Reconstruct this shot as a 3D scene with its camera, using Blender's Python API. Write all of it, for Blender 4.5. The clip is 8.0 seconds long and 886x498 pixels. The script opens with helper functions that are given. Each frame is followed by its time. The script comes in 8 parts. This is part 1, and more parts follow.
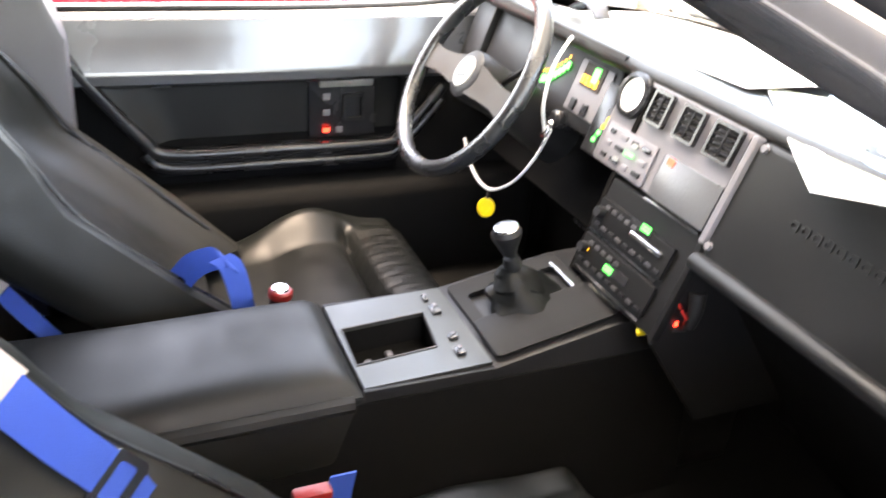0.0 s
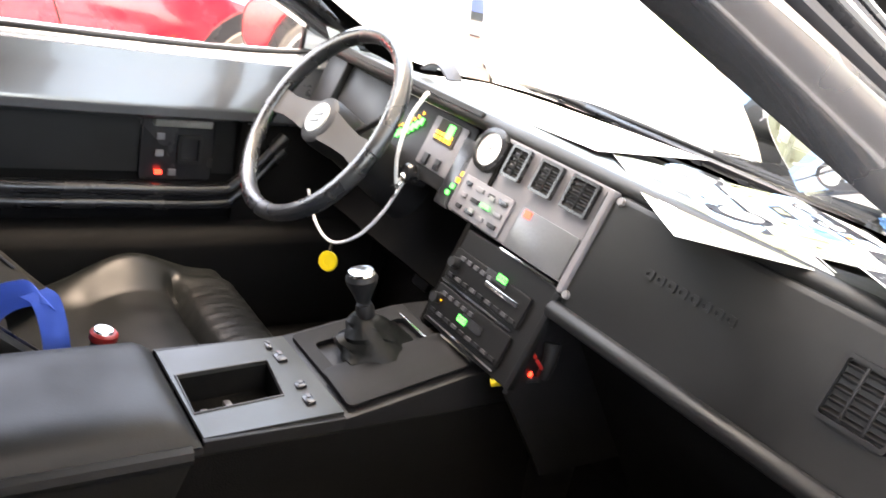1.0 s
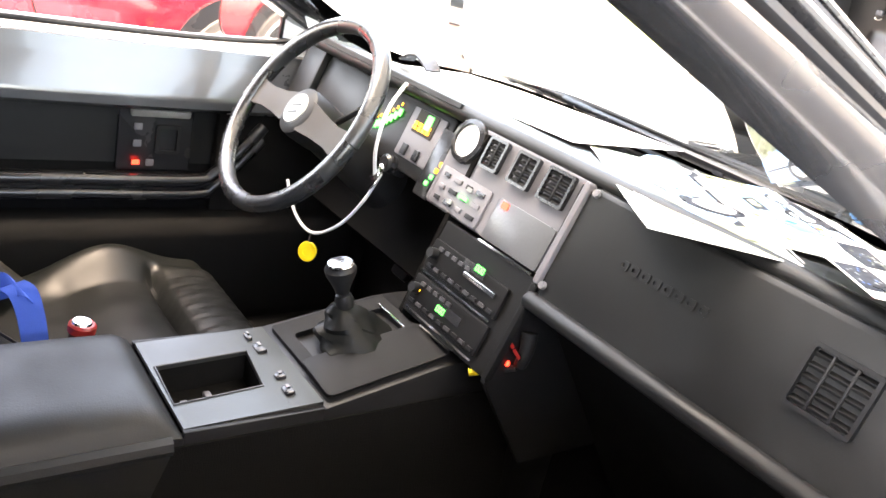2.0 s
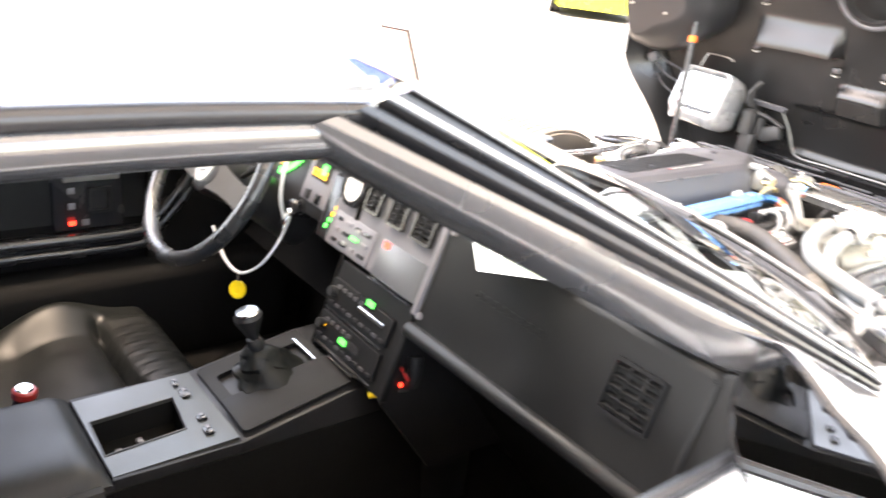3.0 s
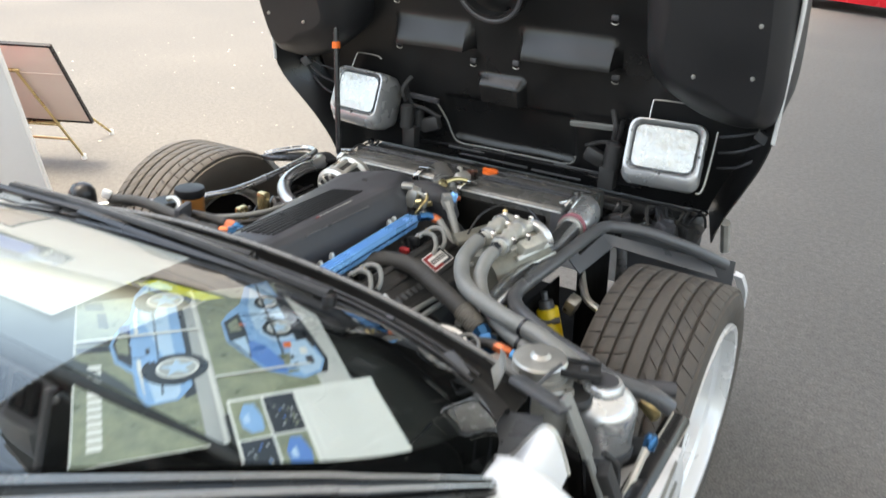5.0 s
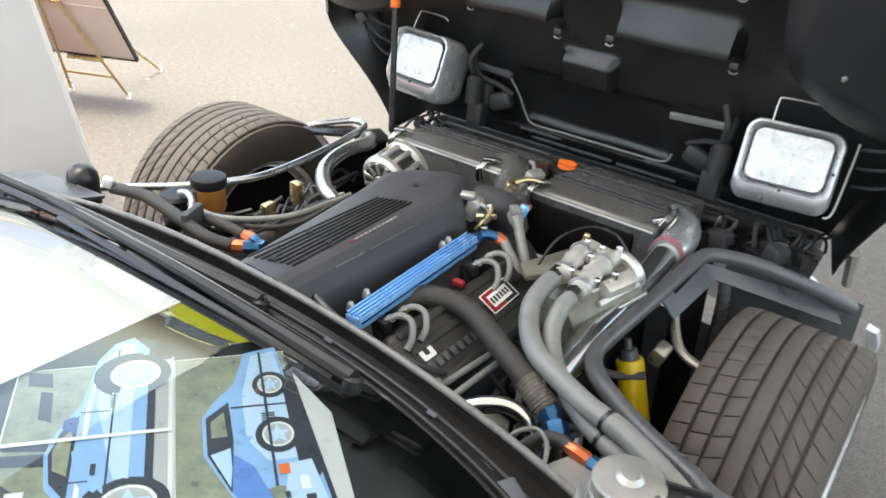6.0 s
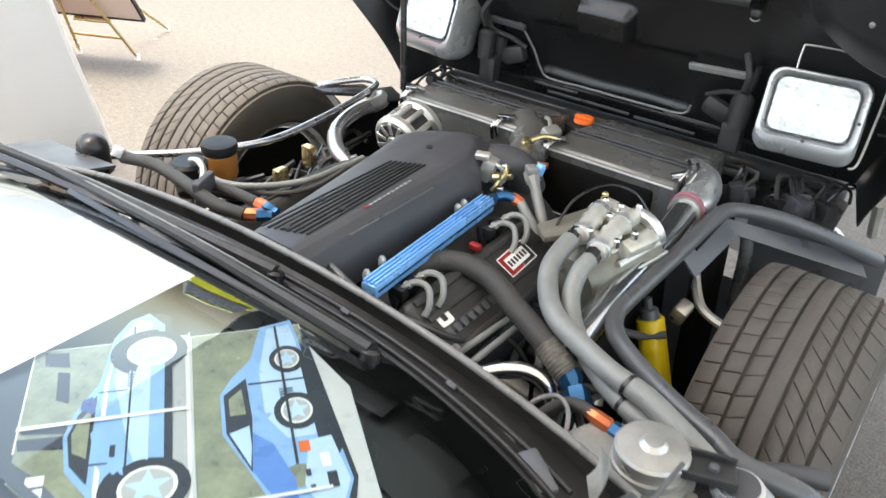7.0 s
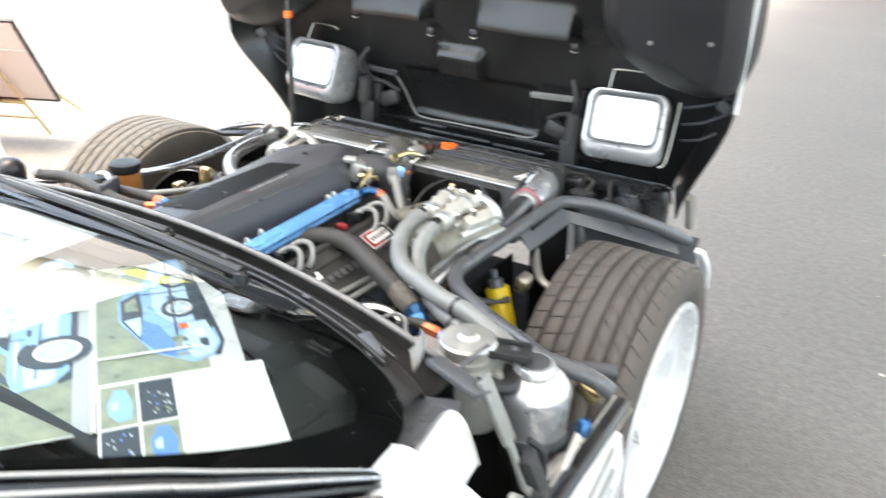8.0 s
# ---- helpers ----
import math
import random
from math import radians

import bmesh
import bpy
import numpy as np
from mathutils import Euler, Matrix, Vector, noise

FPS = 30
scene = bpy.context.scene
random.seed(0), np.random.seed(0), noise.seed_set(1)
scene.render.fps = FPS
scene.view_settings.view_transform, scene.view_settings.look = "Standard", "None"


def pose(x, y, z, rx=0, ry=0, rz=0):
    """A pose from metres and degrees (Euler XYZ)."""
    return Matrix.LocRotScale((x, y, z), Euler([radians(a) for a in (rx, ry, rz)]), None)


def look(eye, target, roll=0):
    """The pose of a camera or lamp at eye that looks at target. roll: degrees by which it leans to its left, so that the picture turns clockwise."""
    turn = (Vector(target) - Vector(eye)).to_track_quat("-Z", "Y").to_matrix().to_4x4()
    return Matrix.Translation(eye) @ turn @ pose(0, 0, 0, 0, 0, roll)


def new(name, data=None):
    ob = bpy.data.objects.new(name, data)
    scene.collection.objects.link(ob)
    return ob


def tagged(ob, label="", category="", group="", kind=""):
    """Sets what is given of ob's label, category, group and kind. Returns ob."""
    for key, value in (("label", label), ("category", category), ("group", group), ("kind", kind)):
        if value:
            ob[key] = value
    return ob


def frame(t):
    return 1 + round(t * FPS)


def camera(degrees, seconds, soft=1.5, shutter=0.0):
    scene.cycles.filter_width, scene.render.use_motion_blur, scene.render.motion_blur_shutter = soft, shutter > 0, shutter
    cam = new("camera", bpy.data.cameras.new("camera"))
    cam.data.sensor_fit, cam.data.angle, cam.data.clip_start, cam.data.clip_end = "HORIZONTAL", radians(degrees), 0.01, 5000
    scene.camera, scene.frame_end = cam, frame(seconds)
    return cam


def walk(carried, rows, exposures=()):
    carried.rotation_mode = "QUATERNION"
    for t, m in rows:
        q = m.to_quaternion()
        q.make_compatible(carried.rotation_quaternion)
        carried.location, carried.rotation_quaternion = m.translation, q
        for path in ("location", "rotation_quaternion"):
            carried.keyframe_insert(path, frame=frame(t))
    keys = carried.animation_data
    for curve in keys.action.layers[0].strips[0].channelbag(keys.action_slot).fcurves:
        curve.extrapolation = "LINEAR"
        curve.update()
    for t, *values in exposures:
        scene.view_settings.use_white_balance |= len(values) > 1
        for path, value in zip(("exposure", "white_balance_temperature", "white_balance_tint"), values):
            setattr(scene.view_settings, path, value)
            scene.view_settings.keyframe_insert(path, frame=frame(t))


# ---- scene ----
cam = camera(57.5, 8.0, 1.5, 0.5)
PATH = [
    (0, (0.917, -1.784, 1.17), (-0.699, -1.06, 0.238), 4.7),
    (0.5, (0.887, -1.802, 1.113), (-0.702, -0.848, 0.362), 10.4),
    (1, (0.879, -1.83, 1.095), (-0.608, -0.677, 0.416), 12.8),
    (1.2, (0.876, -1.826, 1.095), (-0.583, -0.654, 0.39), 13.3),
    (2.3, (0.903, -1.834, 1.118), (-0.539, -0.633, 0.427), 12.9),
    (2.5, (0.936, -1.818, 1.163), (-0.526, -0.639, 0.475), 11.2),
    (3, (1.057, -1.784, 1.264), (-0.362, -0.584, 0.526), 7.5),
    (3.5, (1.227, -1.794, 1.325), (0.031, -0.354, 0.622), 6.8),
    (4, (1.253, -1.784, 1.372), (0.235, -0.229, 0.633), 6.2),
    (4.5, (1.155, -1.699, 1.434), (0.23, -0.106, 0.654), 3.6),
    (5, (1.082, -1.555, 1.467), (0.153, 0.024, 0.664), 2.4),
    (5.2, (1.06, -1.455, 1.492), (0.08, 0.082, 0.67), 3.3),
    (6.3, (0.814, -1.195, 1.465), (-0.175, 0.229, 0.467), 4.1),
    (6.5, (0.811, -1.183, 1.46), (-0.178, 0.22, 0.435), 3.5),
    (7, (0.839, -1.204, 1.483), (-0.152, 0.176, 0.428), 2.6),
    (7.5, (1.003, -1.314, 1.46), (-0.048, 0.122, 0.546), 1.5),
    (8, (1.15, -1.428, 1.426), (0.234, 0.137, 0.582), 2.2),
]
walk(cam, [(t, look(eye, target, roll)) for t, eye, target, roll in PATH],
     [(t, e, 8700 if t < 3 else 8200 if t < 3.5 else 7700, 14 if t < 3 else 9 if t < 3.5 else 4) for t, e in ((0.0, 5.2), (1.2, 4.8), (2.3, 5.1), (2.9, 4.9), (3.3, 4.2), (3.6, 3.65), (4.0, 2.85), (4.5, 2.5), (5.2, 2.45), (6.3, 2.65), (7.0, 2.75), (7.5, 3.0), (8.0, 3.35))])

# ---- world and light ----
world = bpy.data.worlds.new("world")
scene.world = world
world.use_nodes = True
wn = world.node_tree.nodes
sky = wn.new("ShaderNodeTexSky")
sky.sky_type, sky.sun_disc = "NISHITA", False
sky.sun_elevation, sky.sun_rotation = radians(77), radians(188)
sky.air_density, sky.dust_density, sky.ozone_density = 1.0, 4.0, 1.0
wn["Background"].inputs["Strength"].default_value = 0.15
world.node_tree.links.new(sky.outputs[0], wn["Background"].inputs["Color"])
sun = new("sun", bpy.data.lights.new("sun", "SUN"))
sun.data.energy, sun.data.angle, sun.data.color = 0.6, radians(12), (1.0, 0.995, 0.98)
sun.matrix_world = look((-0.3, -2.0, 9.0), (0, 0, 0))


# ---- materials ----
def material(name, colour, rough=0.5, metal=0.0, vary=0.12, scale=8.0, fine=90.0, bump=0.1, bump_size=0.002, coat=0.0, spec=0.5, tint=None, gloss_vary=0.1):
    """A surface with a slow and a fine variation of colour, roughness and relief."""
    m = bpy.data.materials.new(name)
    m.use_nodes = True
    n, l = m.node_tree.nodes, m.node_tree.links
    b = n["Principled BSDF"]
    co = n.new("ShaderNodeTexCoord")
    big, small = n.new("ShaderNodeTexNoise"), n.new("ShaderNodeTexNoise")
    big.inputs["Scale"].default_value, small.inputs["Scale"].default_value = scale, fine
    big.inputs["Detail"].default_value, small.inputs["Detail"].default_value = 5, 3
    for x in (big, small):
        l.new(co.outputs["Object"], x.inputs["Vector"])
    mix = n.new("ShaderNodeMix")
    mix.data_type = "RGBA"
    dark = tint or tuple(c * (1 - 2 * vary) for c in colour)
    light = tuple(min(1, c * (1 + vary)) for c in colour)
    mix.inputs["A"].default_value, mix.inputs["B"].default_value = (*dark, 1), (*light, 1)
    add = n.new("ShaderNodeMath")
    add.operation = "MULTIPLY_ADD"
    add.inputs[1].default_value = 0.3
    l.new(small.outputs["Fac"], add.inputs[0])
    half = n.new("ShaderNodeMath")
    half.operation = "MULTIPLY"
    half.inputs[1].default_value = 0.75
    l.new(big.outputs["Fac"], half.inputs[0])
    l.new(half.outputs[0], add.inputs[2])
    l.new(add.outputs[0], mix.inputs["Factor"])
    l.new(mix.outputs["Result"], b.inputs["Base Color"])
    rr = n.new("ShaderNodeMapRange")
    rr.inputs["From Min"].default_value, rr.inputs["From Max"].default_value = 0.3, 0.7
    rr.inputs["To Min"].default_value, rr.inputs["To Max"].default_value = max(0.02, rough - gloss_vary), min(1, rough + gloss_vary)
    l.new(big.outputs["Fac"], rr.inputs["Value"])
    l.new(rr.outputs[0], b.inputs["Roughness"])
    b.inputs["Metallic"].default_value = metal
    b.inputs["Specular IOR Level"].default_value = spec
    b.inputs["Coat Weight"].default_value = coat
    b.inputs["Coat Roughness"].default_value = 0.05
    if bump:
        bp = n.new("ShaderNodeBump")
        bp.inputs["Strength"].default_value, bp.inputs["Distance"].default_value = bump, bump_size
        l.new(small.outputs["Fac"], bp.inputs["Height"])
        l.new(bp.outputs[0], b.inputs["Normal"])
    return m


def glowing(name, colour, strength):
    m = bpy.data.materials.new(name)
    m.use_nodes = True
    b = m.node_tree.nodes["Principled BSDF"]
    b.inputs["Base Color"].default_value = (*[c * 0.5 for c in colour], 1)
    b.inputs["Emission Color"].default_value, b.inputs["Emission Strength"].default_value = (*colour, 1), strength
    return m


def pane(name, tint, rough=0.0, ior=1.5):
    """Thin clear glass: what is behind shows through, the surface mirrors by Fresnel."""
    m = bpy.data.materials.new(name)
    m.use_nodes = True
    n, l = m.node_tree.nodes, m.node_tree.links
    n.remove(n["Principled BSDF"])
    t, g, f, p, q, x = (n.new("ShaderNode" + k) for k in ("BsdfTransparent", "BsdfGlossy", "LayerWeight", "Math", "Math", "MixShader"))
    t.inputs["Color"].default_value = (*tint, 1)
    g.inputs["Roughness"].default_value = rough
    f.inputs["Blend"].default_value = 0.5
    base = ((ior - 1) / (ior + 1)) ** 2
    p.operation, q.operation = "POWER", "MULTIPLY_ADD"
    p.inputs[1].default_value, q.inputs[1].default_value, q.inputs[2].default_value = 5.0, 1 - base, base
    l.new(f.outputs["Facing"], p.inputs[0]), l.new(p.outputs[0], q.inputs[0])
    # both faces of the pane mirror: 2r / (1 + r)
    twice, below, both = (n.new("ShaderNodeMath") for _ in range(3))
    twice.operation, below.operation, both.operation = "MULTIPLY", "ADD", "DIVIDE"
    twice.inputs[1].default_value, below.inputs[1].default_value = 2.0, 1.0
    l.new(q.outputs[0], twice.inputs[0]), l.new(q.outputs[0], below.inputs[0])
    l.new(twice.outputs[0], both.inputs[0]), l.new(below.outputs[0], both.inputs[1])
    l.new(both.outputs[0], x.inputs[0]), l.new(t.outputs[0], x.inputs[1]), l.new(g.outputs[0], x.inputs[2])
    l.new(x.outputs[0], n["Material Output"].inputs["Surface"])
    return m


WHITE = material("white_paint", (0.78, 0.79, 0.80), 0.28, vary=0.03, bump=0.0, coat=0.6)
BLACK = material("black_moulded_plastic", (0.014, 0.014, 0.015), 0.45, vary=0.2, fine=700, bump=0.25, bump_size=0.0006, spec=0.25)
DASH = material("grained_dash_vinyl", (0.0075, 0.0075, 0.0078), 0.5, vary=0.15, fine=900, bump=0.35, bump_size=0.0006, spec=0.36)
SATIN = material("satin_black", (0.018, 0.018, 0.02), 0.26, vary=0.2, fine=300, bump=0.05)
BEZEL = material("grey_bezel_plastic", (0.15, 0.143, 0.154), 0.45, vary=0.08, fine=500, bump=0.1, bump_size=0.0005)
LEATHER = material("black_leather", (0.013, 0.0127, 0.0118), 0.46, vary=0.2, scale=14, fine=420, bump=0.3, bump_size=0.0008, spec=0.32, tint=(0.008, 0.0085, 0.0075))
ARM = material("console_leather", (0.016, 0.016, 0.016), 0.5, vary=0.15, scale=10, fine=500, bump=0.3, bump_size=0.0008, spec=0.3)
CARPET = material("charcoal_carpet", (0.0075, 0.0073, 0.0073), 0.95, vary=0.3, scale=12, fine=600, bump=0.8, bump_size=0.003, spec=0.1)
RUBBER = material("seal_rubber", (0.014, 0.014, 0.016), 0.32, vary=0.2, fine=200, bump=0.08)
TREAD = material("tyre_rubber", (0.094, 0.082, 0.071), 0.7, vary=0.25, scale=20, fine=260, bump=0.3, bump_size=0.0012)
LINER = material("hood_liner_black", (0.012, 0.012, 0.0125), 0.33, vary=0.25, scale=5, fine=160, bump=0.1, bump_size=0.002)
CHROME = material("polished_metal", (0.72, 0.72, 0.72), 0.14, 1.0, vary=0.08, scale=18, fine=150, bump=0.05)
ALLOY = material("cast_aluminium", (0.58, 0.57, 0.53), 0.36, 0.7, vary=0.18, scale=22, fine=220, bump=0.3, bump_size=0.001)
SILVER = material("silver_paint", (0.55, 0.56, 0.57), 0.3, 0.55, vary=0.06, fine=400, bump=0.03, coat=0.3)
PIPE = material("grey_painted_pipe", (0.235, 0.238, 0.226), 0.46, 0.1, vary=0.24, scale=28, fine=260, bump=0.25, bump_size=0.001)
FRAME = material("dark_grey_frame_tube", (0.098, 0.101, 0.107), 0.34, 0.15, vary=0.14, scale=14, fine=200, bump=0.1)
COVER = material("dark_grey_cover", (0.06, 0.06, 0.066), 0.48, vary=0.12, scale=9, fine=300, bump=0.15, bump_size=0.0006)
BOXGREY = material("brushed_grey_box", (0.14, 0.138, 0.130), 0.26, 0.25, vary=0.18, scale=7, fine=150, bump=0.08)
ENGINE = material("engine_black", (0.025, 0.025, 0.026), 0.58, vary=0.3, scale=18, fine=160, bump=0.4, bump_size=0.002)
HOSE = material("braided_hose", (0.046, 0.042, 0.037), 0.55, 0.0, vary=0.3, scale=30, fine=900, bump=0.7, bump_size=0.0015)
BLUE = material("blue_anodised", (0.20, 0.47, 0.84), 0.28, 0.3, vary=0.02, fine=300, bump=0.05)
DEEPBLUE = material("deep_blue_anodised", (0.035, 0.125, 0.27), 0.26, 0.8, vary=0.1, fine=300, bump=0.05)
ORANGE = material("orange_anodised", (0.62, 0.17, 0.07), 0.30, 0.6, vary=0.1, bump=0.05)
ORANGETAPE = material("orange_tape", (0.85, 0.16, 0.02), 0.6, vary=0.08)
YELLOW = material("yellow_paint", (0.75, 0.55, 0.02), 0.4, vary=0.1, bump=0.1)
AMBER = material("amber_fluid_plastic", (0.42, 0.17, 0.04), 0.35, vary=0.15, bump=0.05)
BRASS = material("gold_anodised_metal", (0.62, 0.50, 0.26), 0.3, 0.9, vary=0.1)
RED = material("red_car_paint", (0.62, 0.008, 0.02), 0.22, vary=0.05, bump=0.0, coat=0.8)
LIME = material("yellow_green_car_paint", (0.62, 0.66, 0.03), 0.22, vary=0.05, bump=0.0, coat=0.8)
NAVY = material("blue_car_paint", (0.02, 0.06, 0.30), 0.22, vary=0.05, bump=0.0, coat=0.8)
STRAP = material("blue_webbing", (0.03, 0.10, 0.50), 0.7, vary=0.15, scale=20, fine=700, bump=0.6, bump_size=0.001)


def asphalt():
    """Worn asphalt: dark binder, pale stones of two sizes, broad stains."""
    m = material("worn_asphalt", (0.156, 0.147, 0.137), 0.9, vary=0.2, scale=0.9, fine=60, bump=0.0, spec=0.25)
    n, l = m.node_tree.nodes, m.node_tree.links
    b = n["Principled BSDF"]
    base = b.inputs["Base Color"].links[0].from_socket
    co = n.new("ShaderNodeTexCoord")
    grain, stone = n.new("ShaderNodeTexNoise"), n.new("ShaderNodeTexVoronoi")
    grain.inputs["Scale"].default_value, grain.inputs["Detail"].default_value = 150, 6
    stone.inputs["Scale"].default_value = 110
    l.new(co.outputs["Object"], grain.inputs["Vector"]), l.new(co.outputs["Object"], stone.inputs["Vector"])
    ramp = n.new("ShaderNodeMapRange")
    ramp.inputs["From Min"].default_value, ramp.inputs["From Max"].default_value = 0.34, 0.68
    ramp.inputs["To Min"].default_value, ramp.inputs["To Max"].default_value = 0.72, 1.28
    l.new(grain.outputs["Fac"], ramp.inputs["Value"])
    fleck = n.new("ShaderNodeMapRange")
    fleck.inputs["From Min"].default_value, fleck.inputs["From Max"].default_value = 0.10, 0.26
    fleck.inputs["To Min"].default_value, fleck.inputs["To Max"].default_value = 1.35, 1.0
    l.new(stone.outputs["Distance"], fleck.inputs["Value"])
    both = n.new("ShaderNodeMath")
    both.operation = "MULTIPLY"
    l.new(ramp.outputs[0], both.inputs[0]), l.new(fleck.outputs[0], both.inputs[1])
    scale = n.new("ShaderNodeVectorMath")
    scale.operation = "SCALE"
    l.new(base, scale.inputs[0]), l.new(both.outputs[0], scale.inputs["Scale"])
    l.new(scale.outputs[0], b.inputs["Base Color"])
    patch, worn, mix = n.new("ShaderNodeTexNoise"), n.new("ShaderNodeMapRange"), n.new("ShaderNodeMath")
    patch.inputs["Scale"].default_value, patch.inputs["Detail"].default_value = 34, 9
    worn.inputs["From Min"].default_value, worn.inputs["From Max"].default_value = 0.36, 0.66
    worn.inputs["To Min"].default_value, worn.inputs["To Max"].default_value = 0.90, 1.10
    mix.operation = "MULTIPLY"
    l.new(co.outputs["Object"], patch.inputs["Vector"]), l.new(patch.outputs["Fac"], worn.inputs["Value"])
    l.new(both.outputs[0], mix.inputs[0]), l.new(worn.outputs[0], mix.inputs[1])
    l.new(mix.outputs[0], scale.inputs["Scale"])
    bp = n.new("ShaderNodeBump")
    bp.inputs["Strength"].default_value, bp.inputs["Distance"].default_value = 0.3, 0.0015
    l.new(both.outputs[0], bp.inputs["Height"]), l.new(bp.outputs[0], b.inputs["Normal"])
    return m


ASPHALT = asphalt()
PAPER = material("white_paper", (0.82, 0.82, 0.80), 0.5, vary=0.03, bump=0.0)
GRASS = material("printed_grass", (0.31, 0.33, 0.22), 0.35, vary=0.45, scale=30, fine=160, bump=0.0)
PRINTBLUE = material("printed_light_blue", (0.26, 0.47, 0.80), 0.35, vary=0.15, scale=25, bump=0.0)
PRINTDEEP = material("printed_deep_blue", (0.03, 0.07, 0.30), 0.35, vary=0.3, scale=30, bump=0.0)
PRINTDARK = material("printed_dark", (0.02, 0.022, 0.03), 0.35, vary=0.3, scale=40, bump=0.0)
PRINTGREY = material("printed_grey", (0.46, 0.47, 0.47), 0.35, vary=0.1, scale=40, bump=0.0)
PRINTSILVER = material("printed_silver_grey", (0.62, 0.62, 0.61), 0.35, vary=0.06, scale=30, bump=0.0)


def canvas():
    """Pale cloth of the unseen canopy, translucent to brighten what lies under it."""
    m = material("pale_canopy_cloth", (0.76, 0.755, 0.73), 0.8, vary=0.05, scale=2, bump=0.0)
    n, l = m.node_tree.nodes, m.node_tree.links
    t, x = n.new("ShaderNodeBsdfTranslucent"), n.new("ShaderNodeMixShader")
    t.inputs["Color"].default_value = (0.80, 0.79, 0.75, 1)
    x.inputs[0].default_value = 0.22
    l.new(n["Principled BSDF"].outputs[0], x.inputs[1]), l.new(t.outputs[0], x.inputs[2])
    l.new(x.outputs[0], n["Material Output"].inputs["Surface"])
    return m


CANVAS = canvas()
CONSOLEGREY = material("satin_grey_console", (0.030, 0.032, 0.030), 0.33, 0.0, vary=0.12, scale=9, fine=400, bump=0.05, spec=0.55)
PIPEGRIT = material("pale_grit", (0.60, 0.55, 0.46), 0.85, vary=0.3, scale=3)
BOARD = material("beige_board", (0.62, 0.52, 0.45), 0.7, vary=0.06, bump=0.05)
PANELGREY = material("grey_sign_panel", (0.68, 0.69, 0.70), 0.5, vary=0.04, bump=0.03)
SPOKE = material("bronze_grey_spoke", (0.040, 0.035, 0.031), 0.5, 0.0, vary=0.08, bump=0.03, spec=0.12)
DIALWHITE = material("white_dial", (0.8, 0.8, 0.78), 0.4, vary=0.03, bump=0.0)
WHITECORD = material("white_cord", (0.75, 0.75, 0.74), 0.6, vary=0.05)
CLOTHRED = material("red_plastic", (0.26, 0.014, 0.014), 0.4, vary=0.1)
GREENGLOW = glowing("green_display", (0.02, 0.9, 0.12), 0.20)
ORANGEGLOW = glowing("orange_display", (1.0, 0.45, 0.02), 0.16)
REDGLOW = glowing("red_lamp", (1.0, 0.03, 0.02), 0.45)
GLASS = pane("windshield_glass", (0.90, 0.95, 0.93))
LENS = pane("lamp_glass", (0.95, 0.96, 0.96), 0.05)
PILLAR = material("semi_gloss_pillar_vinyl", (0.032, 0.033, 0.037), 0.2, vary=0.15, fine=500, bump=0.06, bump_size=0.0005, spec=1.0, coat=1.0)
REFLECTOR = material("pressed_lamp_glass", (0.68, 0.68, 0.66), 0.24, 0.5, vary=0.25, scale=28, fine=60, bump=0.6, bump_size=0.006)
PADGLOSS = material("glossy_door_vinyl", (0.06, 0.063, 0.07), 0.25, vary=0.1, scale=6, fine=500, bump=0.04, bump_size=0.0003, spec=1.0, coat=0.5, gloss_vary=0.05)
COWLBLACK = material("dusty_black_cowl", (0.012, 0.011, 0.010), 0.45, vary=0.35, scale=26, fine=300, bump=0.4, bump_size=0.0012, tint=(0.009, 0.0085, 0.008))
PRINTPALE = material("printed_pale_blue", (0.50, 0.68, 0.90), 0.35, vary=0.08, scale=25, bump=0.0)
PRINTMID = material("printed_mid_blue", (0.10, 0.25, 0.66), 0.35, vary=0.15, scale=25, bump=0.0)
RIMSILVER = material("bright_wheel_paint", (0.74, 0.75, 0.76), 0.3, 0.25, vary=0.05, fine=400, bump=0.03, coat=0.4)
SEATLEATHER = material("creased_black_leather", (0.0052, 0.0060, 0.0060), 0.42, vary=0.3, scale=14, fine=420, bump=0.3, bump_size=0.0008, spec=0.19)
RIMLEATHER = material("polished_black_leather", (0.020, 0.021, 0.023), 0.26, vary=0.15, scale=20, fine=500, bump=0.15, bump_size=0.0005, spec=0.7)
# Near-black: shade low in the bay and wheels put into the colour.
UNDERSHADE = material("underbody_shade_black", (0.008, 0.0078, 0.0075), 0.8, vary=0.4, scale=18, fine=160, bump=0.3, spec=0.1)
DARKKEY = material("dark_key_plastic", (0.045, 0.043, 0.046), 0.45, vary=0.08, fine=500, bump=0.05)
STACKBLACK = material("matte_black_fascia", (0.007, 0.007, 0.0075), 0.6, vary=0.2, fine=500, bump=0.1, bump_size=0.0005, spec=0.18)
# Near-black with no gloss: shade of unlit cabin hollows put into the colour.
CABINSHADE = material("cabin_shade_black", (0.009, 0.0088, 0.0086), 1.0, vary=0.2, spec=0.0)
DASHTOP = material("grained_dash_top", (0.021, 0.0225, 0.022), 0.38, vary=0.12, fine=900, bump=0.15, bump_size=0.0004, spec=0.8)
POLISHED = material("zinc_plated_steel", (0.66, 0.67, 0.68), 0.3, 0.75, vary=0.08, scale=14, fine=200, bump=0.04)
PINK = material("faded_pink_band", (0.35, 0.14, 0.17), 0.6, vary=0.1)
# Sky sheen on seal and wipers put into the grey; the cable's own tone.
SEALGREY = material("pale_sheen_grey", (0.19, 0.185, 0.175), 0.32, vary=0.25, scale=30, fine=300, bump=0.1)
